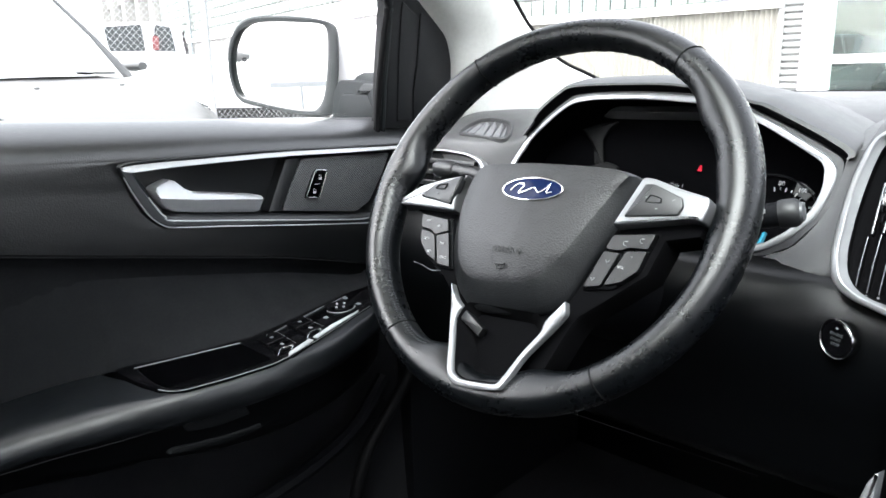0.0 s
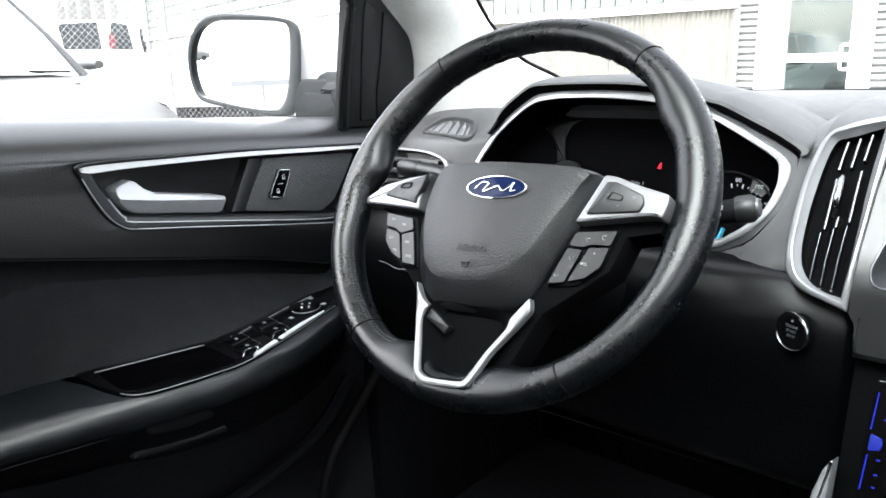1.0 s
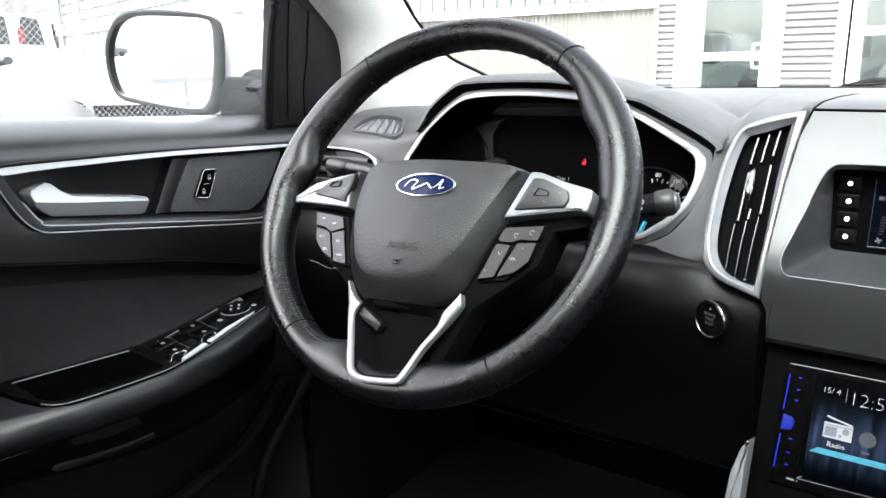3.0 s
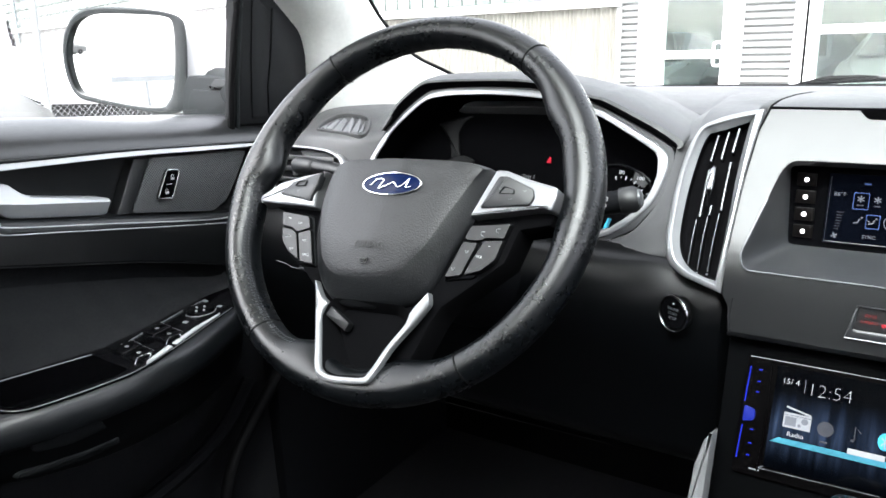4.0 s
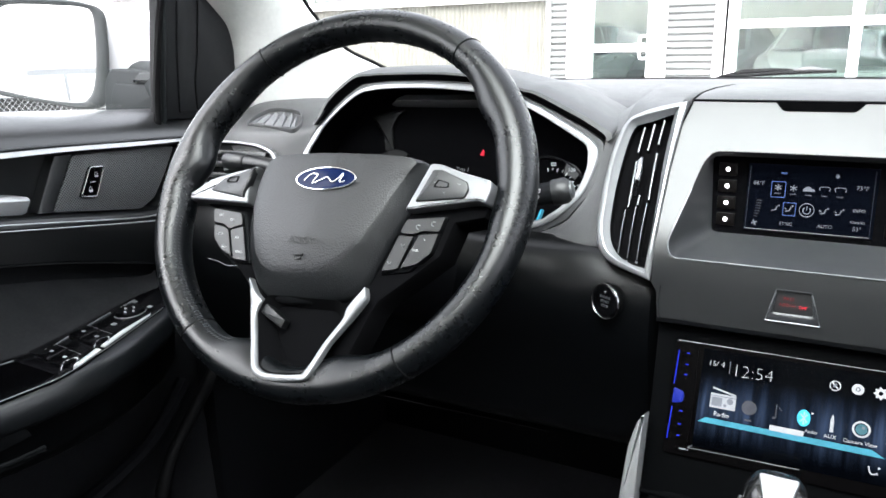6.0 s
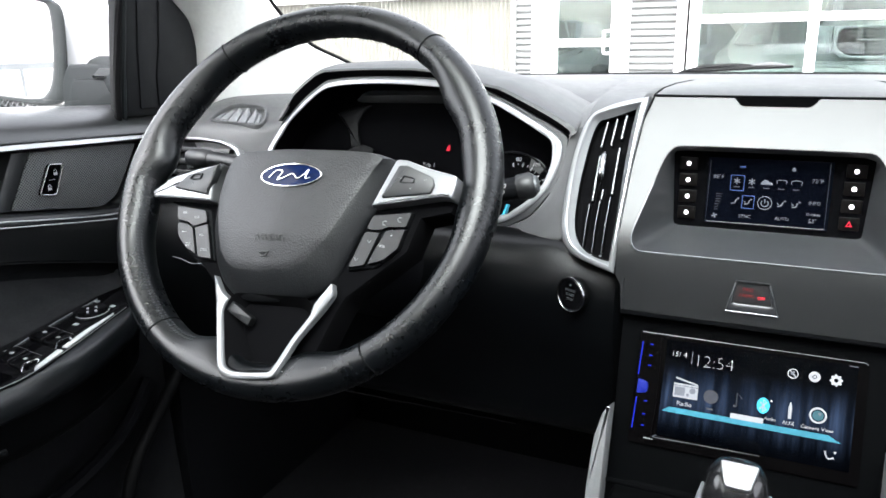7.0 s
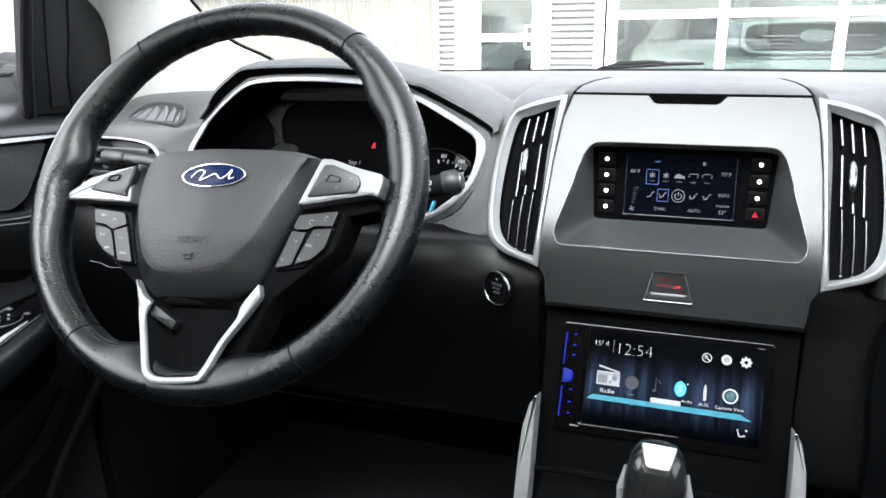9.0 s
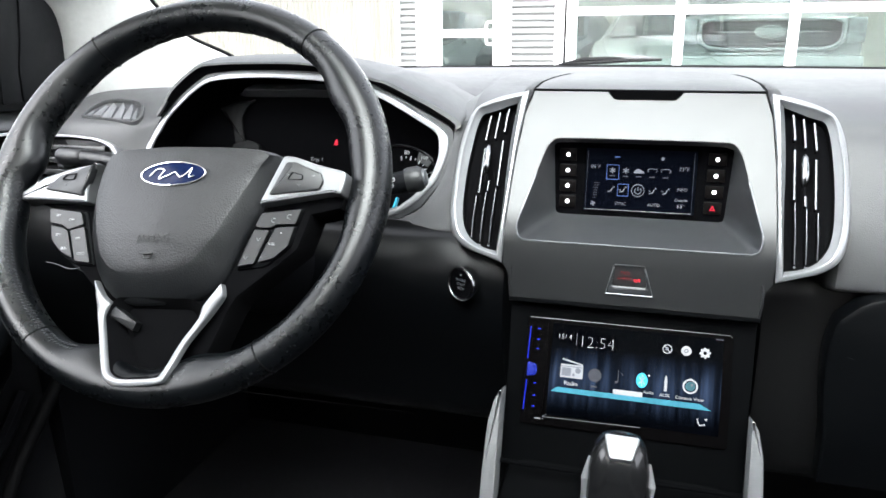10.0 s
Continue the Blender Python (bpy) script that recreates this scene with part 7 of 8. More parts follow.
def driver_door():
    d = thing("driver_door", "charcoal driver's door, shut, with silver handle trim and armrest", "car door", (-0.80, -0.2, 0.45))
    ys = [-0.80 + 0.05 * i for i in range(24)]
    # rolled sill
    rows = []
    for y in ys:
        z = sill_z(y)
        rows.append(spl([Vector((x, y, z + dz)) for x, dz in ((-0.8275, -0.0040), (-0.8255, 0.0012), (-0.806, 0.0010), (-0.786, -0.0050), (-0.768, -0.0140), (-0.7568, -0.0240), (-0.7527, -0.0330), (-0.7520, -0.0380))], 3, False))
    part("sill", loft(rows, False), DOOR_SOFT, d, "soft rolled window sill")
    # upper panel round the handle bezel
    bez = spl([(-0.1975, 1.0275), (-0.168, 1.0305), (-0.107, 1.0285), (-0.036, 1.0275), (0.045, 1.0235), (0.148, 1.0175), (0.227, 1.0110), (0.242, 0.990), (0.202, 0.942), (0.162, 0.914), (0.143, 0.9128), (-0.005, 0.9345), (-0.081, 0.9455), (-0.148, 0.9565), (-0.166, 0.967), (-0.180, 0.986), (-0.190, 1.008)], 6)
    inn = spl([(-0.1795, 1.0190), (-0.141, 1.0190), (-0.074, 1.0185), (0.003, 1.0165), (0.100, 1.0115), (0.190, 1.0058), (0.202, 0.995), (0.177, 0.962), (0.152, 0.937), (0.127, 0.9278), (-0.02, 0.9500), (-0.141, 0.9695), (-0.153, 0.975), (-0.167, 0.995)], 6)
    c, n = (0.0, 0.980), 384
    outer = [Vector((y, sill_z(y) - 0.038)) for y in ys] + [Vector((y, crease_z(y))) for y in reversed(ys)]
    o, b = polar(outer, n, c), polar(bez, n, c)
    mixp = lambda p, q, t: [u.lerp(v, t) for u, v in zip(p, q)]
    part("upper_panel", loft([[DR(p.x, p.y, 0.0006 * math.sin(math.pi * t)) for p in mixp(o, b, t)] for t in (0, 0.2, 0.4, 0.6, 0.8, 0.96)] + [[DR(p.x, p.y, -0.0015) for p in b]]), DOOR_SOFT, d, "grained charcoal upper panel")
    i = polar(inn, n, c)
    bz = part("handle_bezel", loft([[DR(p.x, p.y, h) for p in mixp(b, i, t)] for t, h in ((0, -0.004), (0.0, 0.001), (0.12, 0.0032), (0.6, 0.0018), (0.9, -0.002), (1.0, -0.006))]), CUP, d, "dark grey bezel round the handle cup")
    span = lambda q: spl([Vector(p) for p in q], 6, False)
    top = span([(-0.1976, 1.0267), (-0.1875, 1.0288), (-0.1537, 1.0284), (-0.1176, 1.0274), (-0.0379, 1.0252), (0.0219, 1.0233), (0.1243, 1.0182), (0.225, 1.0120)])
    bot = span([(-0.1925, 1.0212), (-0.1815, 1.0190), (-0.1547, 1.0196), (-0.1185, 1.0195), (-0.0386, 1.0181), (0.0213, 1.0164), (0.1239, 1.0112), (0.225, 1.0085)])
    part("silver_strip", loft([[DR(*a.lerp(b, t), h) for a, b in zip(top, bot)] for t, h in ((0, -0.003), (0.0, 0.0004), (0.06, 0.0014), (0.5, 0.0040), (0.92, 0.0060), (1.0, 0.0056), (1.0, -0.004))], False), LEVER, bz, "satin silver strip along the top")
    ho = span([(-0.1970, 1.0262), (-0.1918, 1.0140), (-0.1823, 0.9928), (-0.1690, 0.9705), (-0.1562, 0.9591), (-0.1423, 0.9544)])
    hi = span([(-0.1810, 1.0185), (-0.1781, 1.0078), (-0.1688, 0.9909), (-0.1591, 0.9746), (-0.1528, 0.9679), (-0.1438, 0.9622)])
    part("silver_hook", loft([[DR(*a.lerp(b, t), h) for a, b in zip(ho, hi)] for t, h in ((0, -0.003), (0, 0.0028), (0.08, 0.0042), (0.5, 0.0046), (0.92, 0.0030), (1.0, 0.0016), (1.0, -0.004))], False), HOOK_GREY, bz, "dark satin hook of the bezel")
    lo = span([(-0.1925, 1.0150), (-0.1825, 0.9928), (-0.1692, 0.9705), (-0.1562, 0.9591), (-0.1423, 0.9545), (-0.081, 0.9455), (-0.0449, 0.9398), (0.131, 0.9138), (0.16, 0.917)])
    part("lower_line", tube([DR(p.x, p.y, 0.0030) for p in lo], 0.0008, 8), LEVER, bz)
    lo = span([(-0.1690, 0.9909), (-0.1592, 0.9746), (-0.1528, 0.9679), (-0.1438, 0.9622), (-0.0442, 0.9464), (0.1198, 0.9212), (0.15, 0.928)])
    part("inner_line", tube([DR(p.x, p.y, 0.0030) for p in lo], 0.0009, 8), LEVER, bz)
    # cup with lever, switch and speaker mesh
    cup = part("handle_cup", loft([[DR(p.x, p.y, -0.006) for p in i], [DR(p.x, p.y, -0.024) for p in [u.lerp(Vector((0.01, 0.975)), 0.06) for u in i]]], cap1=True), CUP, d, "black handle cup")
    rows = []
    for y, zt, zr, zb in ((-0.1605, 0.9965, 0.9945, 0.9930), (-0.1572, 1.0000, 0.9890, 0.9850), (-0.1490, 1.0030, 0.9872, 0.9765), (-0.1399, 1.0056, 0.9857, 0.9705), (-0.1341, 1.0034, 0.9847, 0.9690), (-0.1265, 0.9950, 0.9834, 0.9678), (-0.1159, 0.9888, 0.9816, 0.9660), (-0.080, 0.9826, 0.9768, 0.9605), (-0.0365, 0.9753, 0.9708, 0.9542), (-0.0325, 0.9742, 0.9704, 0.9560)):
        rows.append([DR(y, zt, -0.022), DR(y, zt, 0.0036 - 0.55 * (zt - zr)), DR(y, zt - 0.0006, 0.0050 - 0.55 * (zt - zr)), DR(y, zr + 0.0010, 0.0053), DR(y, zr, 0.0056), DR(y, zr - 0.0010, 0.0052), DR(y, zb + 0.0008, 0.0050 - 0.62 * (zr - zb)), DR(y, zb, 0.0036 - 0.62 * (zr - zb)), DR(y, zb, -0.024)])
    part("door_lever", loft(rows, True, True, True), LEVER, cup, "satin silver pull lever", sharp=24)
    mesh_o = [(0.0341, 1.0105), (0.105, 1.0075), (0.184, 1.0030), (0.164, 0.970), (0.143, 0.941), (0.1195, 0.9308), (0.0005, 0.9495)]
    part("speaker_mesh", slab(rnd(mesh_o, 0.006), DR, -0.02, -0.0065, 0.001), PERF, cup, "fine perforated mesh")
    part("mesh_edge", slab([Vector(p) for p in ((0.0130, 1.0120), (0.0335, 1.0112), (0.0000, 0.9495), (-0.0177, 0.9515))], lambda y, z, h: DR(y, z, h - 0.25 * max(0.0, 0.020 - (y + 0.0335 - 0.55 * (z - 0.95)))), -0.022, -0.0066, 0.001), BUTTON, cup)
    sw = rnd([(0.0521, 0.9950), (0.0712, 0.9928), (0.0559, 0.9576), (0.0346, 0.9612)], 0.003)
    cc = (0.0534, 0.9765)
    lock = part("lock_switch", slab(sw, DR, -0.012, -0.003, 0.001), GLOSS, cup, "gloss black lock switch with chrome rim")
    part("switch_rim", band(sw, [p.lerp(Vector(cc), 0.09) for p in sw], DR, -0.006, -0.0018, cc, 60, 0.0006), CHROME, lock)
    for dy, dz in ((0.0055, 0.0070), (-0.0045, -0.0092)):
        part("padlock_mark", slab(rnd(rect(cc[0] + dy - 0.0022, cc[1] + dz - 0.0022, cc[0] + dy + 0.0022, cc[1] + dz + 0.0006), 0.0004), DR, -0.004, -0.0025), WHITE_MARK, lock)
        part("padlock_mark", tube([DR(cc[0] + dy + 0.0018 * math.cos(a), cc[1] + dz + 0.0010 + 0.0030 * math.sin(a), -0.0027) for a in [math.pi * k / 8 for k in range(9)]], 0.0004, 5), WHITE_MARK, lock)
    part("switch_line", slab(rect(cc[0] - 0.004, cc[1] - 0.0004, cc[0] + 0.004, cc[1] + 0.0004), DR, -0.004, -0.0026), WHITE_MARK, lock)
    # inset cloth under the crease, then the lower door
    rows = []
    for y in ys:
        z = crease_z(y)
        rows.append([Vector((-0.752, y, z)), Vector((-0.754, y, z - 0.004)), Vector((-0.764, y, z - 0.012)), Vector((-0.770, y, z - 0.03)), Vector((-0.772, y, 0.80)), Vector((-0.765, y, 0.70)), Vector((-0.752, y, 0.60)), Vector((-0.742, y, 0.42))])
    part("inset_panel", loft(rows, False), CLOTH, d, "black cloth inset and lower panel")
    part("crease_line", tube([Vector((-0.7525, y, crease_z(y) - 0.003)) for y in ys], 0.0012, 6), SEAL, d)

    # armrest: a padded roll over a black side, with the switch plate let in
    def along(pts):
        def f(y):
            for (a, u), (b2, v) in zip(pts, pts[1:]):
                if a <= y <= b2:
                    t = (y - a) / (b2 - a)
                    return u + (v - u) * (t * t * (3 - 2 * t) * 0.3 + t * 0.7)
            return pts[-1][1] if y > pts[-1][0] else pts[0][1]
        return f

    xi = along([(-0.80, -0.707), (-0.50, -0.702), (-0.355, -0.687), (-0.313, -0.672), (-0.269, -0.6536), (-0.222, -0.636), (-0.198, -0.626), (-0.144, -0.610), (-0.1145, -0.604), (-0.073, -0.602), (-0.037, -0.6075), (0.02, -0.626), (0.06, -0.650), (0.09, -0.680), (0.12, -0.735), (0.13, -0.755)])
    plate_front = along([(-0.232, -0.660), (-0.2198, -0.643), (-0.208, -0.632), (-0.1727, -0.6195), (-0.1287, -0.6080), (-0.1108, -0.6085), (-0.0639, -0.6170), (-0.024, -0.6275), (0.037, -0.644), (0.065, -0.660), (0.13, -0.755)])
    plate_back = along([(-0.80, -0.772), (-0.36, -0.772), (-0.281, -0.7624), (-0.235, -0.7455), (-0.231, -0.741), (-0.2182, -0.739), (-0.1816, -0.718), (-0.0881, -0.689), (-0.0558, -0.6915), (0.0083, -0.700), (0.0478, -0.7047), (0.0872, -0.7064), (0.13, -0.760)])
    hang = along([(-0.80, -0.056), (-0.36, -0.059), (-0.316, -0.066), (-0.271, -0.071), (-0.237, -0.070), (-0.207, -0.075), (-0.169, -0.080), (-0.128, -0.082), (0.13, -0.084)])

    def za(y):
        return 0.815 + 0.08 * (y + 0.27)

    yy = [-0.80, -0.60, -0.45, -0.38, -0.34, -0.31, -0.285, -0.265, -0.245, -0.234, -0.231] + [-0.225 + 0.0125 * i for i in range(28)] + [0.13]
    top, side = [], []
    for y in yy:
        ease = min(1.0, max(0.0, (y + 0.26) / 0.05))
        z, x = za(y), xi(y) + 0.006 * ease
        back = plate_back(y) - 0.002
        x0 = back + (min(plate_front(y) - 0.001, x - 0.006) - back) * min(1.0, max(0.0, (y + 0.238) / 0.009))
        r = min(x - x0, 0.034 - 0.025 * min(1.0, max(0.0, (y + 0.33) / 0.12)))
        top.append([Vector((x0, y, z - 0.0004)), Vector((x - r, y, z - 0.0006)), Vector((x - r * 0.70, y, z - 0.0014)), Vector((x - r * 0.42, y, z - 0.0040)), Vector((x - r * 0.20, y, z - 0.0082)), Vector((x - r * 0.06, y, z - 0.0138)), Vector((x, y, z - 0.020)), Vector((x - 0.0015, y, z - 0.0265)), Vector((x - 0.0060, y, z - 0.0315)), Vector((x - 0.0105, y, z - 0.0345))])
        lo = hang(y)
        side.append([Vector((x - 0.0105, y, z - 0.0345)), Vector((x - 0.0120, y, z - 0.038)), Vector((x - 0.017, y, z + lo * 0.8)), Vector((x - 0.021, y, z + lo * 0.96)), Vector((x - 0.027, y, z + lo)), Vector((-0.772, y, z + lo - 0.002))])
    arm = part("armrest", loft(top, False), ARM_VINYL, d, "black padded armrest", sharp=60)
    part("armrest_side", loft(side, False), LOW_DASH, d, "matt black side of the armrest, deepened for shade", sharp=50)
    # the inset runs down to the plate
    ledge = []
    for y in yy:
        if y > -0.37:
            pb, z0, z1 = plate_back(y), za(y) - 0.0004, crease_z(y) - 0.022
            ledge.append([Vector((pb + 0.001, y, z0)), Vector((pb * 0.7 - 0.7715 * 0.3, y, z0 + (z1 - z0) * 0.22)), Vector((pb * 0.3 - 0.7715 * 0.7, y, z0 + (z1 - z0) * 0.60)), Vector((-0.7715, y, z1))])
    part("inset_ledge", loft(ledge, False), CLOTH, d, sharp=70)
    AR = lambda x, y, h=0.0: Vector((x, y, za(y) + h))
    # gloss plate with cup rim and switches
    rim_o = rnd([(-0.741, -0.2315), (-0.694, -0.2298), (-0.677, -0.2265), (-0.656, -0.2247), (-0.643, -0.2198), (-0.632, -0.208), (-0.619, -0.1727), (-0.6078, -0.1287), (-0.6072, -0.104), (-0.690, -0.098), (-0.718, -0.1816), (-0.7392, -0.2182)], 0.003)
    rim_i = rnd([(-0.7225, -0.2160), (-0.6800, -0.2195), (-0.6550, -0.2180), (-0.6450, -0.2120), (-0.6385, -0.200), (-0.6275, -0.170), (-0.6185, -0.135), (-0.6200, -0.1185), (-0.6830, -0.1155)], 0.004)
    cr = part("cup_rim", band(rim_o, rim_i, AR, -0.004, 0.0022, (-0.668, -0.165), 120, 0.0008), GLOSS, arm, "gloss black rim of the pull cup")
    plate = rnd([(-0.690, -0.0985), (-0.6074, -0.1045), (-0.6085, -0.095), (-0.6170, -0.0639), (-0.6275, -0.024), (-0.644, 0.037), (-0.656, 0.065), (-0.676, 0.086), (-0.700, 0.086), (-0.7047, 0.0478), (-0.700, 0.0083), (-0.6915, -0.0558)][::-1], 0.004)
    pt = part("switch_plate", slab(plate, AR, -0.006, 0.0020, 0.0010), GLOSS, arm, "gloss black switch plate")
    # Silver-grey rods drawn as glints along the gloss rim and plate front
    part("rim_glint", tube([AR(-0.7241, -0.2176, 0.0024), AR(-0.6836, -0.1167, 0.0024)], 0.0006, 6), GREY_SILVER, cr)
    part("rim_glint", tube(spl([AR(-0.656, -0.2243, 0.0018), AR(-0.643, -0.2194, 0.0020), AR(-0.6325, -0.208, 0.0020), AR(-0.6195, -0.1727, 0.0020), AR(-0.6082, -0.1287, 0.0020), AR(-0.6085, -0.110, 0.0020)], 4, False), 0.0005, 6), GREY_SILVER, cr)
    part("plate_line", tube(spl([AR(plate_front(y) + 0.0004, y, 0.0018) for y in (-0.110, -0.08, -0.05, -0.02, 0.01, 0.037)], 3, False), 0.0004, 6), GREY_SILVER, pt)
    part("silver_edge", slab([Vector(p) for p in ((-0.6100, -0.1050), (-0.6100, -0.1000), (-0.6188, -0.0665), (-0.6255, -0.0675), (-0.6155, -0.1000))][::-1], AR, 0.0, 0.0034, 0.0006), LEVER, pt, "satin silver edge strip")
    part("silver_edge", slab([Vector(p) for p in ((-0.6205, -0.0600), (-0.6305, -0.0218), (-0.6405, 0.0160), (-0.6428, 0.0178), (-0.6368, -0.0243), (-0.6265, -0.0610))][::-1], AR, 0.0, 0.0034, 0.0006), LEVER, pt, "satin silver edge strip")
    for x0, y0 in ((-0.6354, -0.0945), (-0.6454, -0.0496)):
        for x, y in ((x0, y0), (x0 - 0.0252, y0 + 0.0036)):
            sw = part("window_switch", slab(rnd([(x - 0.0115, y - 0.012), (x + 0.0115, y - 0.014), (x + 0.010, y + 0.012), (x - 0.0125, y + 0.014)], 0.004), AR, 0.0, 0.0050, 0.0022), GLOSS, pt, "black window switch")
            part("window_mark", slab(rnd(rect(x - 0.0024, y - 0.0020, x + 0.0024, y + 0.0014), 0.001), AR, 0.004, 0.0053), GREY_MARK, sw)
            part("switch_line", tube([AR(x - 0.011, y + 0.0125, 0.0046), AR(x + 0.009, y + 0.0105, 0.0046)], 0.0004, 5), EDGE_GREY, sw)
        # Bright hooked rod drawn as the glint on each pair of switches
        hook = spl([AR(x0 + 0.0177, y0 - 0.0180, 0.0030), AR(x0 + 0.0113, y0 - 0.0100, 0.0056), AR(x0 + 0.0113, y0 - 0.0043, 0.0060), AR(x0 + 0.0133, y0 + 0.0036, 0.0050), AR(x0 + 0.0185, y0 - 0.0020, 0.0030)], 4, False)
        part("switch_glint", tube(hook, 0.0007, 6), CHROME, pt)
    for q in (((-0.6735, -0.0930), (-0.6768, -0.0860)), ((-0.6759, -0.0786), (-0.6809, -0.0575)), ((-0.6847, -0.0325), (-0.6916, 0.0046)), ((-0.6916, 0.0176), (-0.6953, 0.0421))):
        part("plate_line", tube([AR(*q[0], 0.0022), AR(*q[1], 0.0022)], 0.0006, 5), GREY_SILVER, pt)
    mk = plane_at(AR(-0.6690, 0.0125, 0.0020), (1, 0, 0), (0, 1, 0.08))
    mj = part("mirror_joystick", lathe([(0.0165, -0.002), (0.0160, 0.002), (0.0148, 0.0042), (0.0110, 0.0036), (0.006, 0.0028), (0.0006, 0.0028)], mk, 36), GLOSS, pt, "round mirror joystick")
    # Part of a ring, drawn as a glint on the near side
    part("joystick_glint", tube([mk(0.0172 * math.cos(radians(a)), 0.0172 * math.sin(radians(a)), 0.0008) for a in range(-110, 60, 10)], 0.0006, 6), GREY_SILVER, mj)
    for x, y in ((-0.0106, 0.0009), (-0.0042, 0.0070), (-0.0023, -0.0066), (0.0040, -0.0006)):
        part("joystick_mark", slab(oval(x + 0.003, y, 0.0013, 0.0013, 10), mk, 0.002, 0.0042), WHITE_MARK, mj)
    for x, y in ((-0.660, -0.0168), (-0.6603, 0.0327), (-0.6896, 0.0365)):
        part("fold_mark", slab(rnd(rect(x - 0.0032, y - 0.0024, x + 0.0032, y + 0.0024), 0.001), AR, 0.0, 0.0026), GREY_MARK, pt)
    # seam and pull pocket under the armrest
    part("armrest_seam", tube([Vector((xi(y) - 0.0080, y, za(y) - 0.0345)) for y in (-0.70, -0.5, -0.42, -0.36, -0.316, -0.271, -0.245, -0.2234)], 0.0005, 6), LOW_DASH, arm)
    under = lambda y, z, h=0.0: Vector((xi(y) + 0.0015 - 0.31 * max(0.0, za(y) - 0.022 - z) + h, y, z))
    pocket = rnd([(-0.2141, 0.7849), (-0.2083, 0.7920), (-0.1907, 0.7945), (-0.1575, 0.7925), (-0.1505, 0.7800), (-0.1824, 0.7747), (-0.2110, 0.7775)], 0.003)
    part("pull_pocket", slab(pocket[::-1], under, -0.004, 0.0010, 0.0012), CUP_MATT, arm, "dark grey pull pocket")
    ledge = rnd([(-0.2273, 0.7557), (-0.2225, 0.7611), (-0.1704, 0.7614), (-0.1393, 0.7650), (-0.1365, 0.7565), (-0.1696, 0.7510), (-0.2222, 0.7519)], 0.003)
    part("pocket_ledge", slab(ledge[::-1], under, -0.004, 0.0035, 0.003), CUP_MATT, arm)
    part("cup_liner", loft([[AR(p.x, p.y, -0.001) for p in rim_i], [AR(p.x, p.y, -0.025) for p in [q.lerp(Vector((-0.672, -0.168)), 0.03) for q in rim_i]]], cap1=True), GLOSS, arm, "black liner of the pull cup")
    # Grey rod drawn as the bright line deep in the cup
    part("liner_glint", tube([AR(-0.7165, -0.1930, -0.0235), AR(-0.6880, -0.1220, -0.0235)], 0.0006, 6), EDGE_GREY, arm)
    part("map_pocket_lip", tube(spl([Vector((-0.70, -0.60, 0.60)), Vector((-0.70, -0.2, 0.61)), Vector((-0.705, 0.02, 0.64)), Vector((-0.72, 0.12, 0.70))], 5, False), 0.010, 8), DARK, d)
    # outer skin, frame of the window and the pane
    part("outer_skin", box((-0.93, -0.22, 0.68), (0.03, 1.24, 0.66), 0.01), WHITE_PAINT, d, "white painted outer skin")
    part("door_bottom", box((-0.845, -0.22, 0.38), (0.16, 1.24, 0.05), 0.01), SEAL, d)
    part("window_pane", loft([[Vector((-0.822, y, sill_z(y) - 0.02)) for y in (-0.78, 0.17)], [Vector((-0.745, y, 1.46)) for y in (-0.70, -0.02)]], False), CLEAR, d)
    return d


CUP_MATT = mat("dark_grey_pocket_plastic", (0.0056, 0.0062, 0.0070), 0.6, vary=0.1, scale=15, spec=0.12)
LEVER = mat("satin_silver_lever", (0.48, 0.49, 0.50), 0.34, metal=0.4, vary=0.04, scale=15)
CUP = mat("smooth_cup_plastic", (0.0065, 0.0072, 0.0080), 0.32, vary=0.1, scale=15, spec=0.45)
HOOK_GREY = mat("dark_satin_bezel", (0.040, 0.042, 0.045), 0.36, metal=0.4, vary=0.05, scale=15)
ARM_VINYL = mat("smooth_black_vinyl", (0.0040, 0.0050, 0.0062), 0.36, vary=0.12, scale=8, bump=0.10, bump_scale=1100, voronoi=True, spec=0.5)
wrinkle(ARM_VINYL, 45, 0.08)
driver_door()


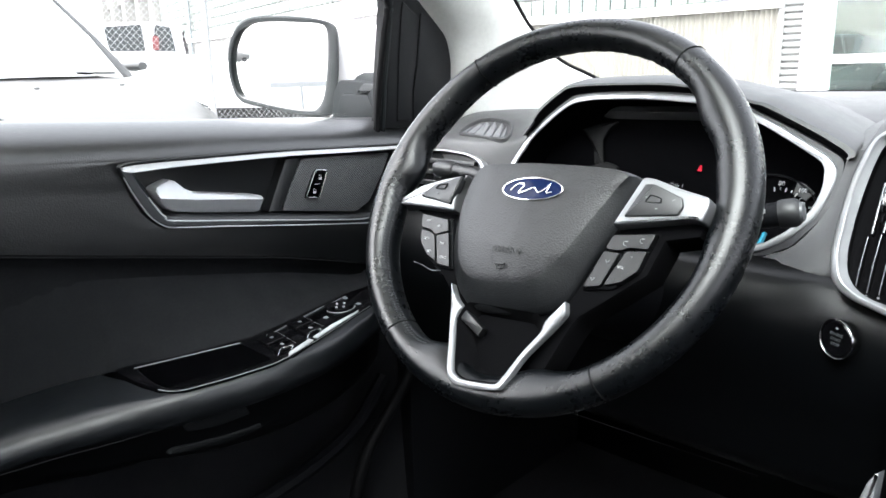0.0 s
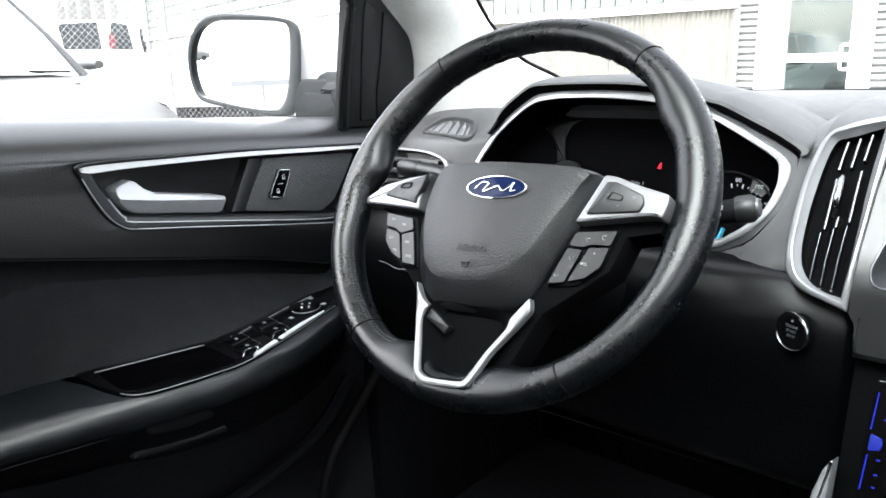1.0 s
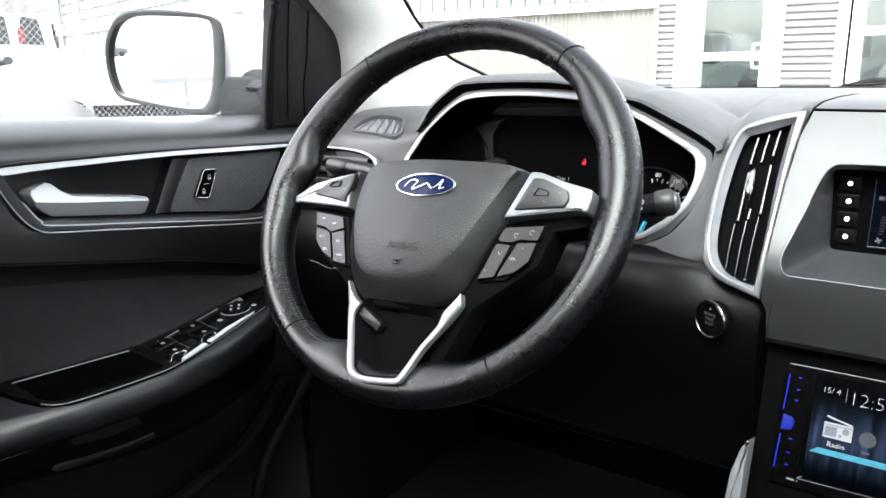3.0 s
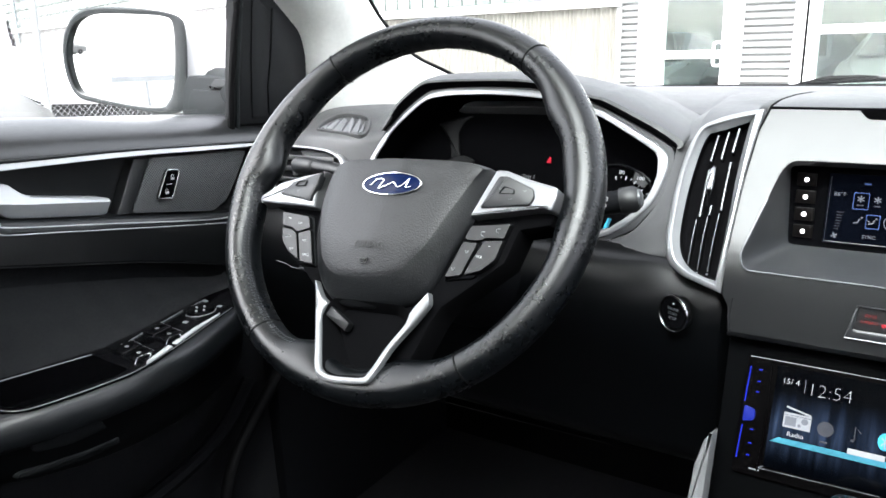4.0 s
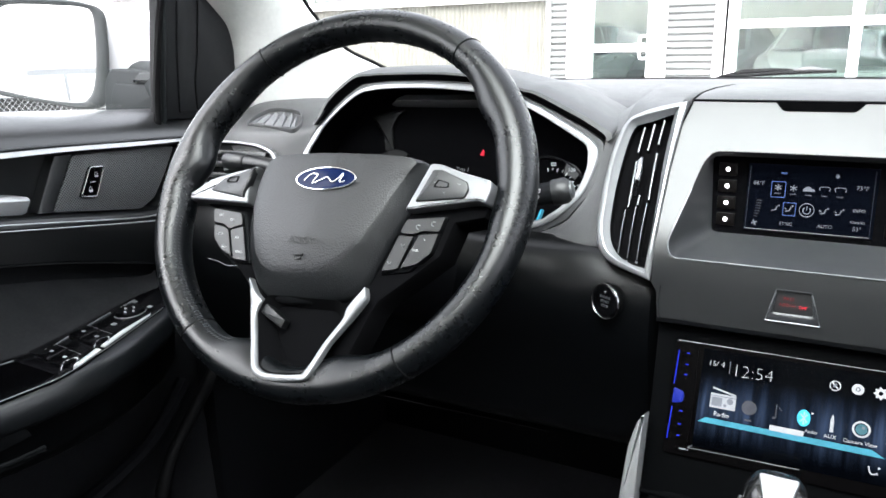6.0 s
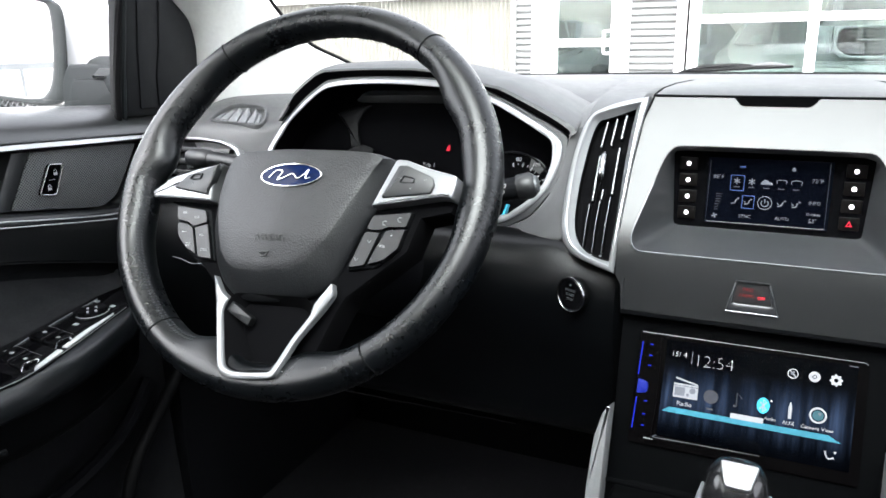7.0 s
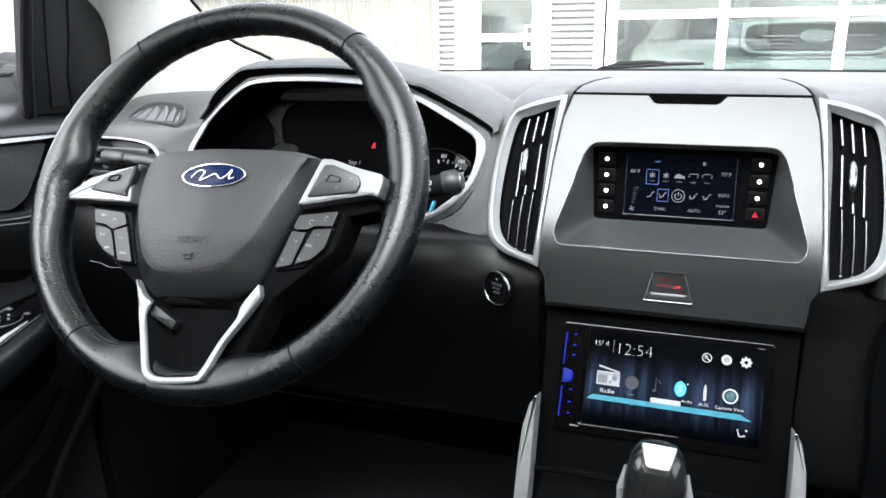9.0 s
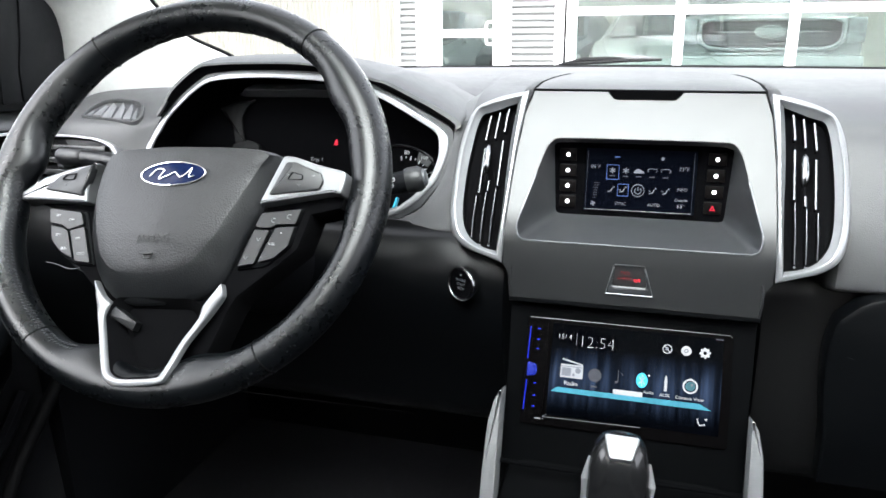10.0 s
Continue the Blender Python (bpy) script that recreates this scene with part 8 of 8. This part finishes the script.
def sail_panel():
    s = thing("sail_panel", "black corner panel between door window and windscreen pillar", "corner panel", (-0.76, 0.24, 1.05))
    at = lambda y, z, h=0.0: Vector((-0.765 + h + (z - 1.05) * 0.10, y, z))
    body = [Vector(p) for p in ((0.185, 1.036), (0.320, 1.030))] + spl([Vector(p) for p in ((0.3165, 1.08), (0.3150, 1.105), (0.3125, 1.128), (0.3010, 1.1573), (0.2792, 1.1775), (0.2432, 1.206), (0.18, 1.262), (0.12, 1.32))], 5, False) + [Vector((0.10, 1.32)), Vector((0.165, 1.25)), Vector((0.1912, 1.205)), Vector((0.1898, 1.1616)), Vector((0.1865, 1.10))]
    part("plate", slab(body, at, -0.03, 0.0, 0.004), SAIL, s, "grained black plate")
    part("panel", slab(rnd([(0.2056, 1.044), (0.2350, 1.044), (0.2325, 1.084), (0.2374, 1.122), (0.2404, 1.185), (0.2091, 1.205), (0.2067, 1.189), (0.2044, 1.122)], 0.003), at, -0.01, 0.0024, 0.0016), SAIL, s)
    part("inset", slab(rnd([(0.2375, 1.044), (0.310, 1.041), (0.3095, 1.110), (0.306, 1.132), (0.295, 1.155), (0.274, 1.172), (0.2435, 1.192), (0.2400, 1.122), (0.2345, 1.084)], 0.006), at, -0.01, 0.0028, 0.002), SAIL, s)
    edge = lambda q: spl([at(y, z, -0.002) for y, z in q], 4, False)
    part("window_channel", tube(edge([(0.1700, 1.030), (0.1710, 1.0494), (0.1730, 1.1007), (0.1790, 1.1614), (0.1838, 1.2045), (0.170, 1.25)]), 0.0050, 8), SEAL, s, "black rubber run of the window")
    part("window_channel", tube(edge([(0.1805, 1.030), (0.1805, 1.0489), (0.1822, 1.1004), (0.1872, 1.1615), (0.1890, 1.2048), (0.176, 1.25)]), 0.0042, 8), FOOT_GREY, s, "grey strip of the window run")
    return s


SAIL = mat("black_sail_plastic", (0.0042, 0.0047, 0.0054), 0.6, vary=0.1, scale=12, bump=0.3, bump_scale=1300, spec=0.2)
sail_panel()


def door_mirror():
    m = thing("door_mirror", "door mirror with a grey housing and white cap", "mirror", (-0.95, 0.23, 1.05))
    flat = plane_at((-1.052, 0.220, 1.126), (0.96, 0.28, 0), (0.006, -0.0146, 1.0))
    at = lambda x, y, h=0.0: flat(x + 0.81 * h, y, h)
    out = spl([(-0.1147, 0.0295), (-0.1046, 0.0502), (-0.0852, 0.0702), (-0.0609, 0.0786), (-0.0200, 0.0800), (0.0448, 0.0752), (0.0861, 0.0688), (0.1061, 0.0625), (0.1160, 0.0500), (0.1150, 0.0100), (0.1108, -0.0269), (0.1059, -0.0605), (0.0935, -0.0815), (0.0548, -0.0848), (-0.0020, -0.0764), (-0.0609, -0.0677), (-0.1000, -0.0575), (-0.1150, -0.0314), (-0.1187, 0.0011)], 5)
    inn = spl([(-0.1051, 0.0292), (-0.0998, 0.0395), (-0.0871, 0.0565), (-0.0624, 0.0674), (-0.0301, 0.0700), (0.0439, 0.0660), (0.0814, 0.0618), (0.0945, 0.0510), (0.0916, 0.0000), (0.0819, -0.0468), (0.0694, -0.0674), (0.0516, -0.0733), (-0.0012, -0.0693), (-0.0690, -0.0569), (-0.0985, -0.0480), (-0.1090, -0.0242), (-0.1110, 0.0045)], 5)
    o = polar(out, 96, (0, 0))
    i = polar(inn, 96, (0, 0))
    part("housing", loft([[at(p.x, p.y, h) for p in q] for q, h in ((o, -0.020), (o, -0.008), ([a.lerp(b, 0.12) for a, b in zip(o, i)], -0.002), ([a.lerp(b, 0.35) for a, b in zip(o, i)], 0.0), ([a.lerp(b, 0.85) for a, b in zip(o, i)], -0.001), ([a.lerp(b, 0.97) for a, b in zip(o, i)], -0.004), (i, -0.010))]), GREY_PLASTIC, m, "dark grey housing")
    part("glass", slab(i, at, -0.014, -0.009), MIRROR, m, "mirror glass")
    part("cap", loft([[at(p.x * k + dx, p.y * k + 0.012 * (1 - k), h) for p in o] for k, dx, h in ((1.0, 0.0, -0.020), (1.0, 0.060, -0.05), (0.93, 0.105, -0.09), (0.74, 0.16, -0.13), (0.45, 0.19, -0.15), (0.1, 0.20, -0.158))], cap1=True), WHITE_PAINT, m, "white painted cap")
    arm = [Vector((-0.93, 0.30, 1.085)), Vector((-0.87, 0.27, 1.080)), Vector((-0.80, 0.25, 1.070))]
    part("arm", tube(arm, [0.030, 0.030, 0.036], 14, flat=0.9), FOOT_GREY, m, "grey mirror arm")
    ft = plane_at((-0.92, 0.228, 0.0), (0.987, 0.158, 0), (0, 0, 1))
    part("mirror_foot", slab(rnd([(-0.020, 1.020), (0.105, 1.020), (0.105, 1.0945), (0.050, 1.0992), (0.000, 1.1010), (-0.012, 1.080)], 0.005), ft, -0.07, 0.0, 0.004), FOOT_GREY, m, "dark grey mirror foot")
    part("foot_cover", slab(rnd([(0.0, 1.030), (0.105, 1.030), (0.105, 1.0795), (0.0104, 1.0812), (0.0, 1.0606)], 0.004), ft, -0.01, 0.005, 0.003), FOOT_GREY, m)
    part("foot_fairing", slab(rnd([(0.042, 1.082), (0.105, 1.081), (0.105, 1.0945), (0.056, 1.0960)], 0.004), ft, -0.01, 0.007, 0.004), GREY_PLASTIC, m)
    return m


door_mirror()

# door seal and kick panel low by the driver's feet
seal = thing("kick_panel", "black kick panel and door seal low beside the pedals", "panel", (-0.70, 0.2, 0.5))
part("panel", box((-0.745, 0.46, 0.64), (0.03, 0.56, 0.62), 0.01), DARK, seal)
part("door_seal", tube(spl([Vector((-0.715, 0.20, 0.72)), Vector((-0.712, 0.125, 0.655)), Vector((-0.708, 0.068, 0.60)), Vector((-0.705, 0.045, 0.53)), Vector((-0.705, 0.045, 0.40))], 5, False), 0.009, 10), SEAL, seal, "rubber door seal")
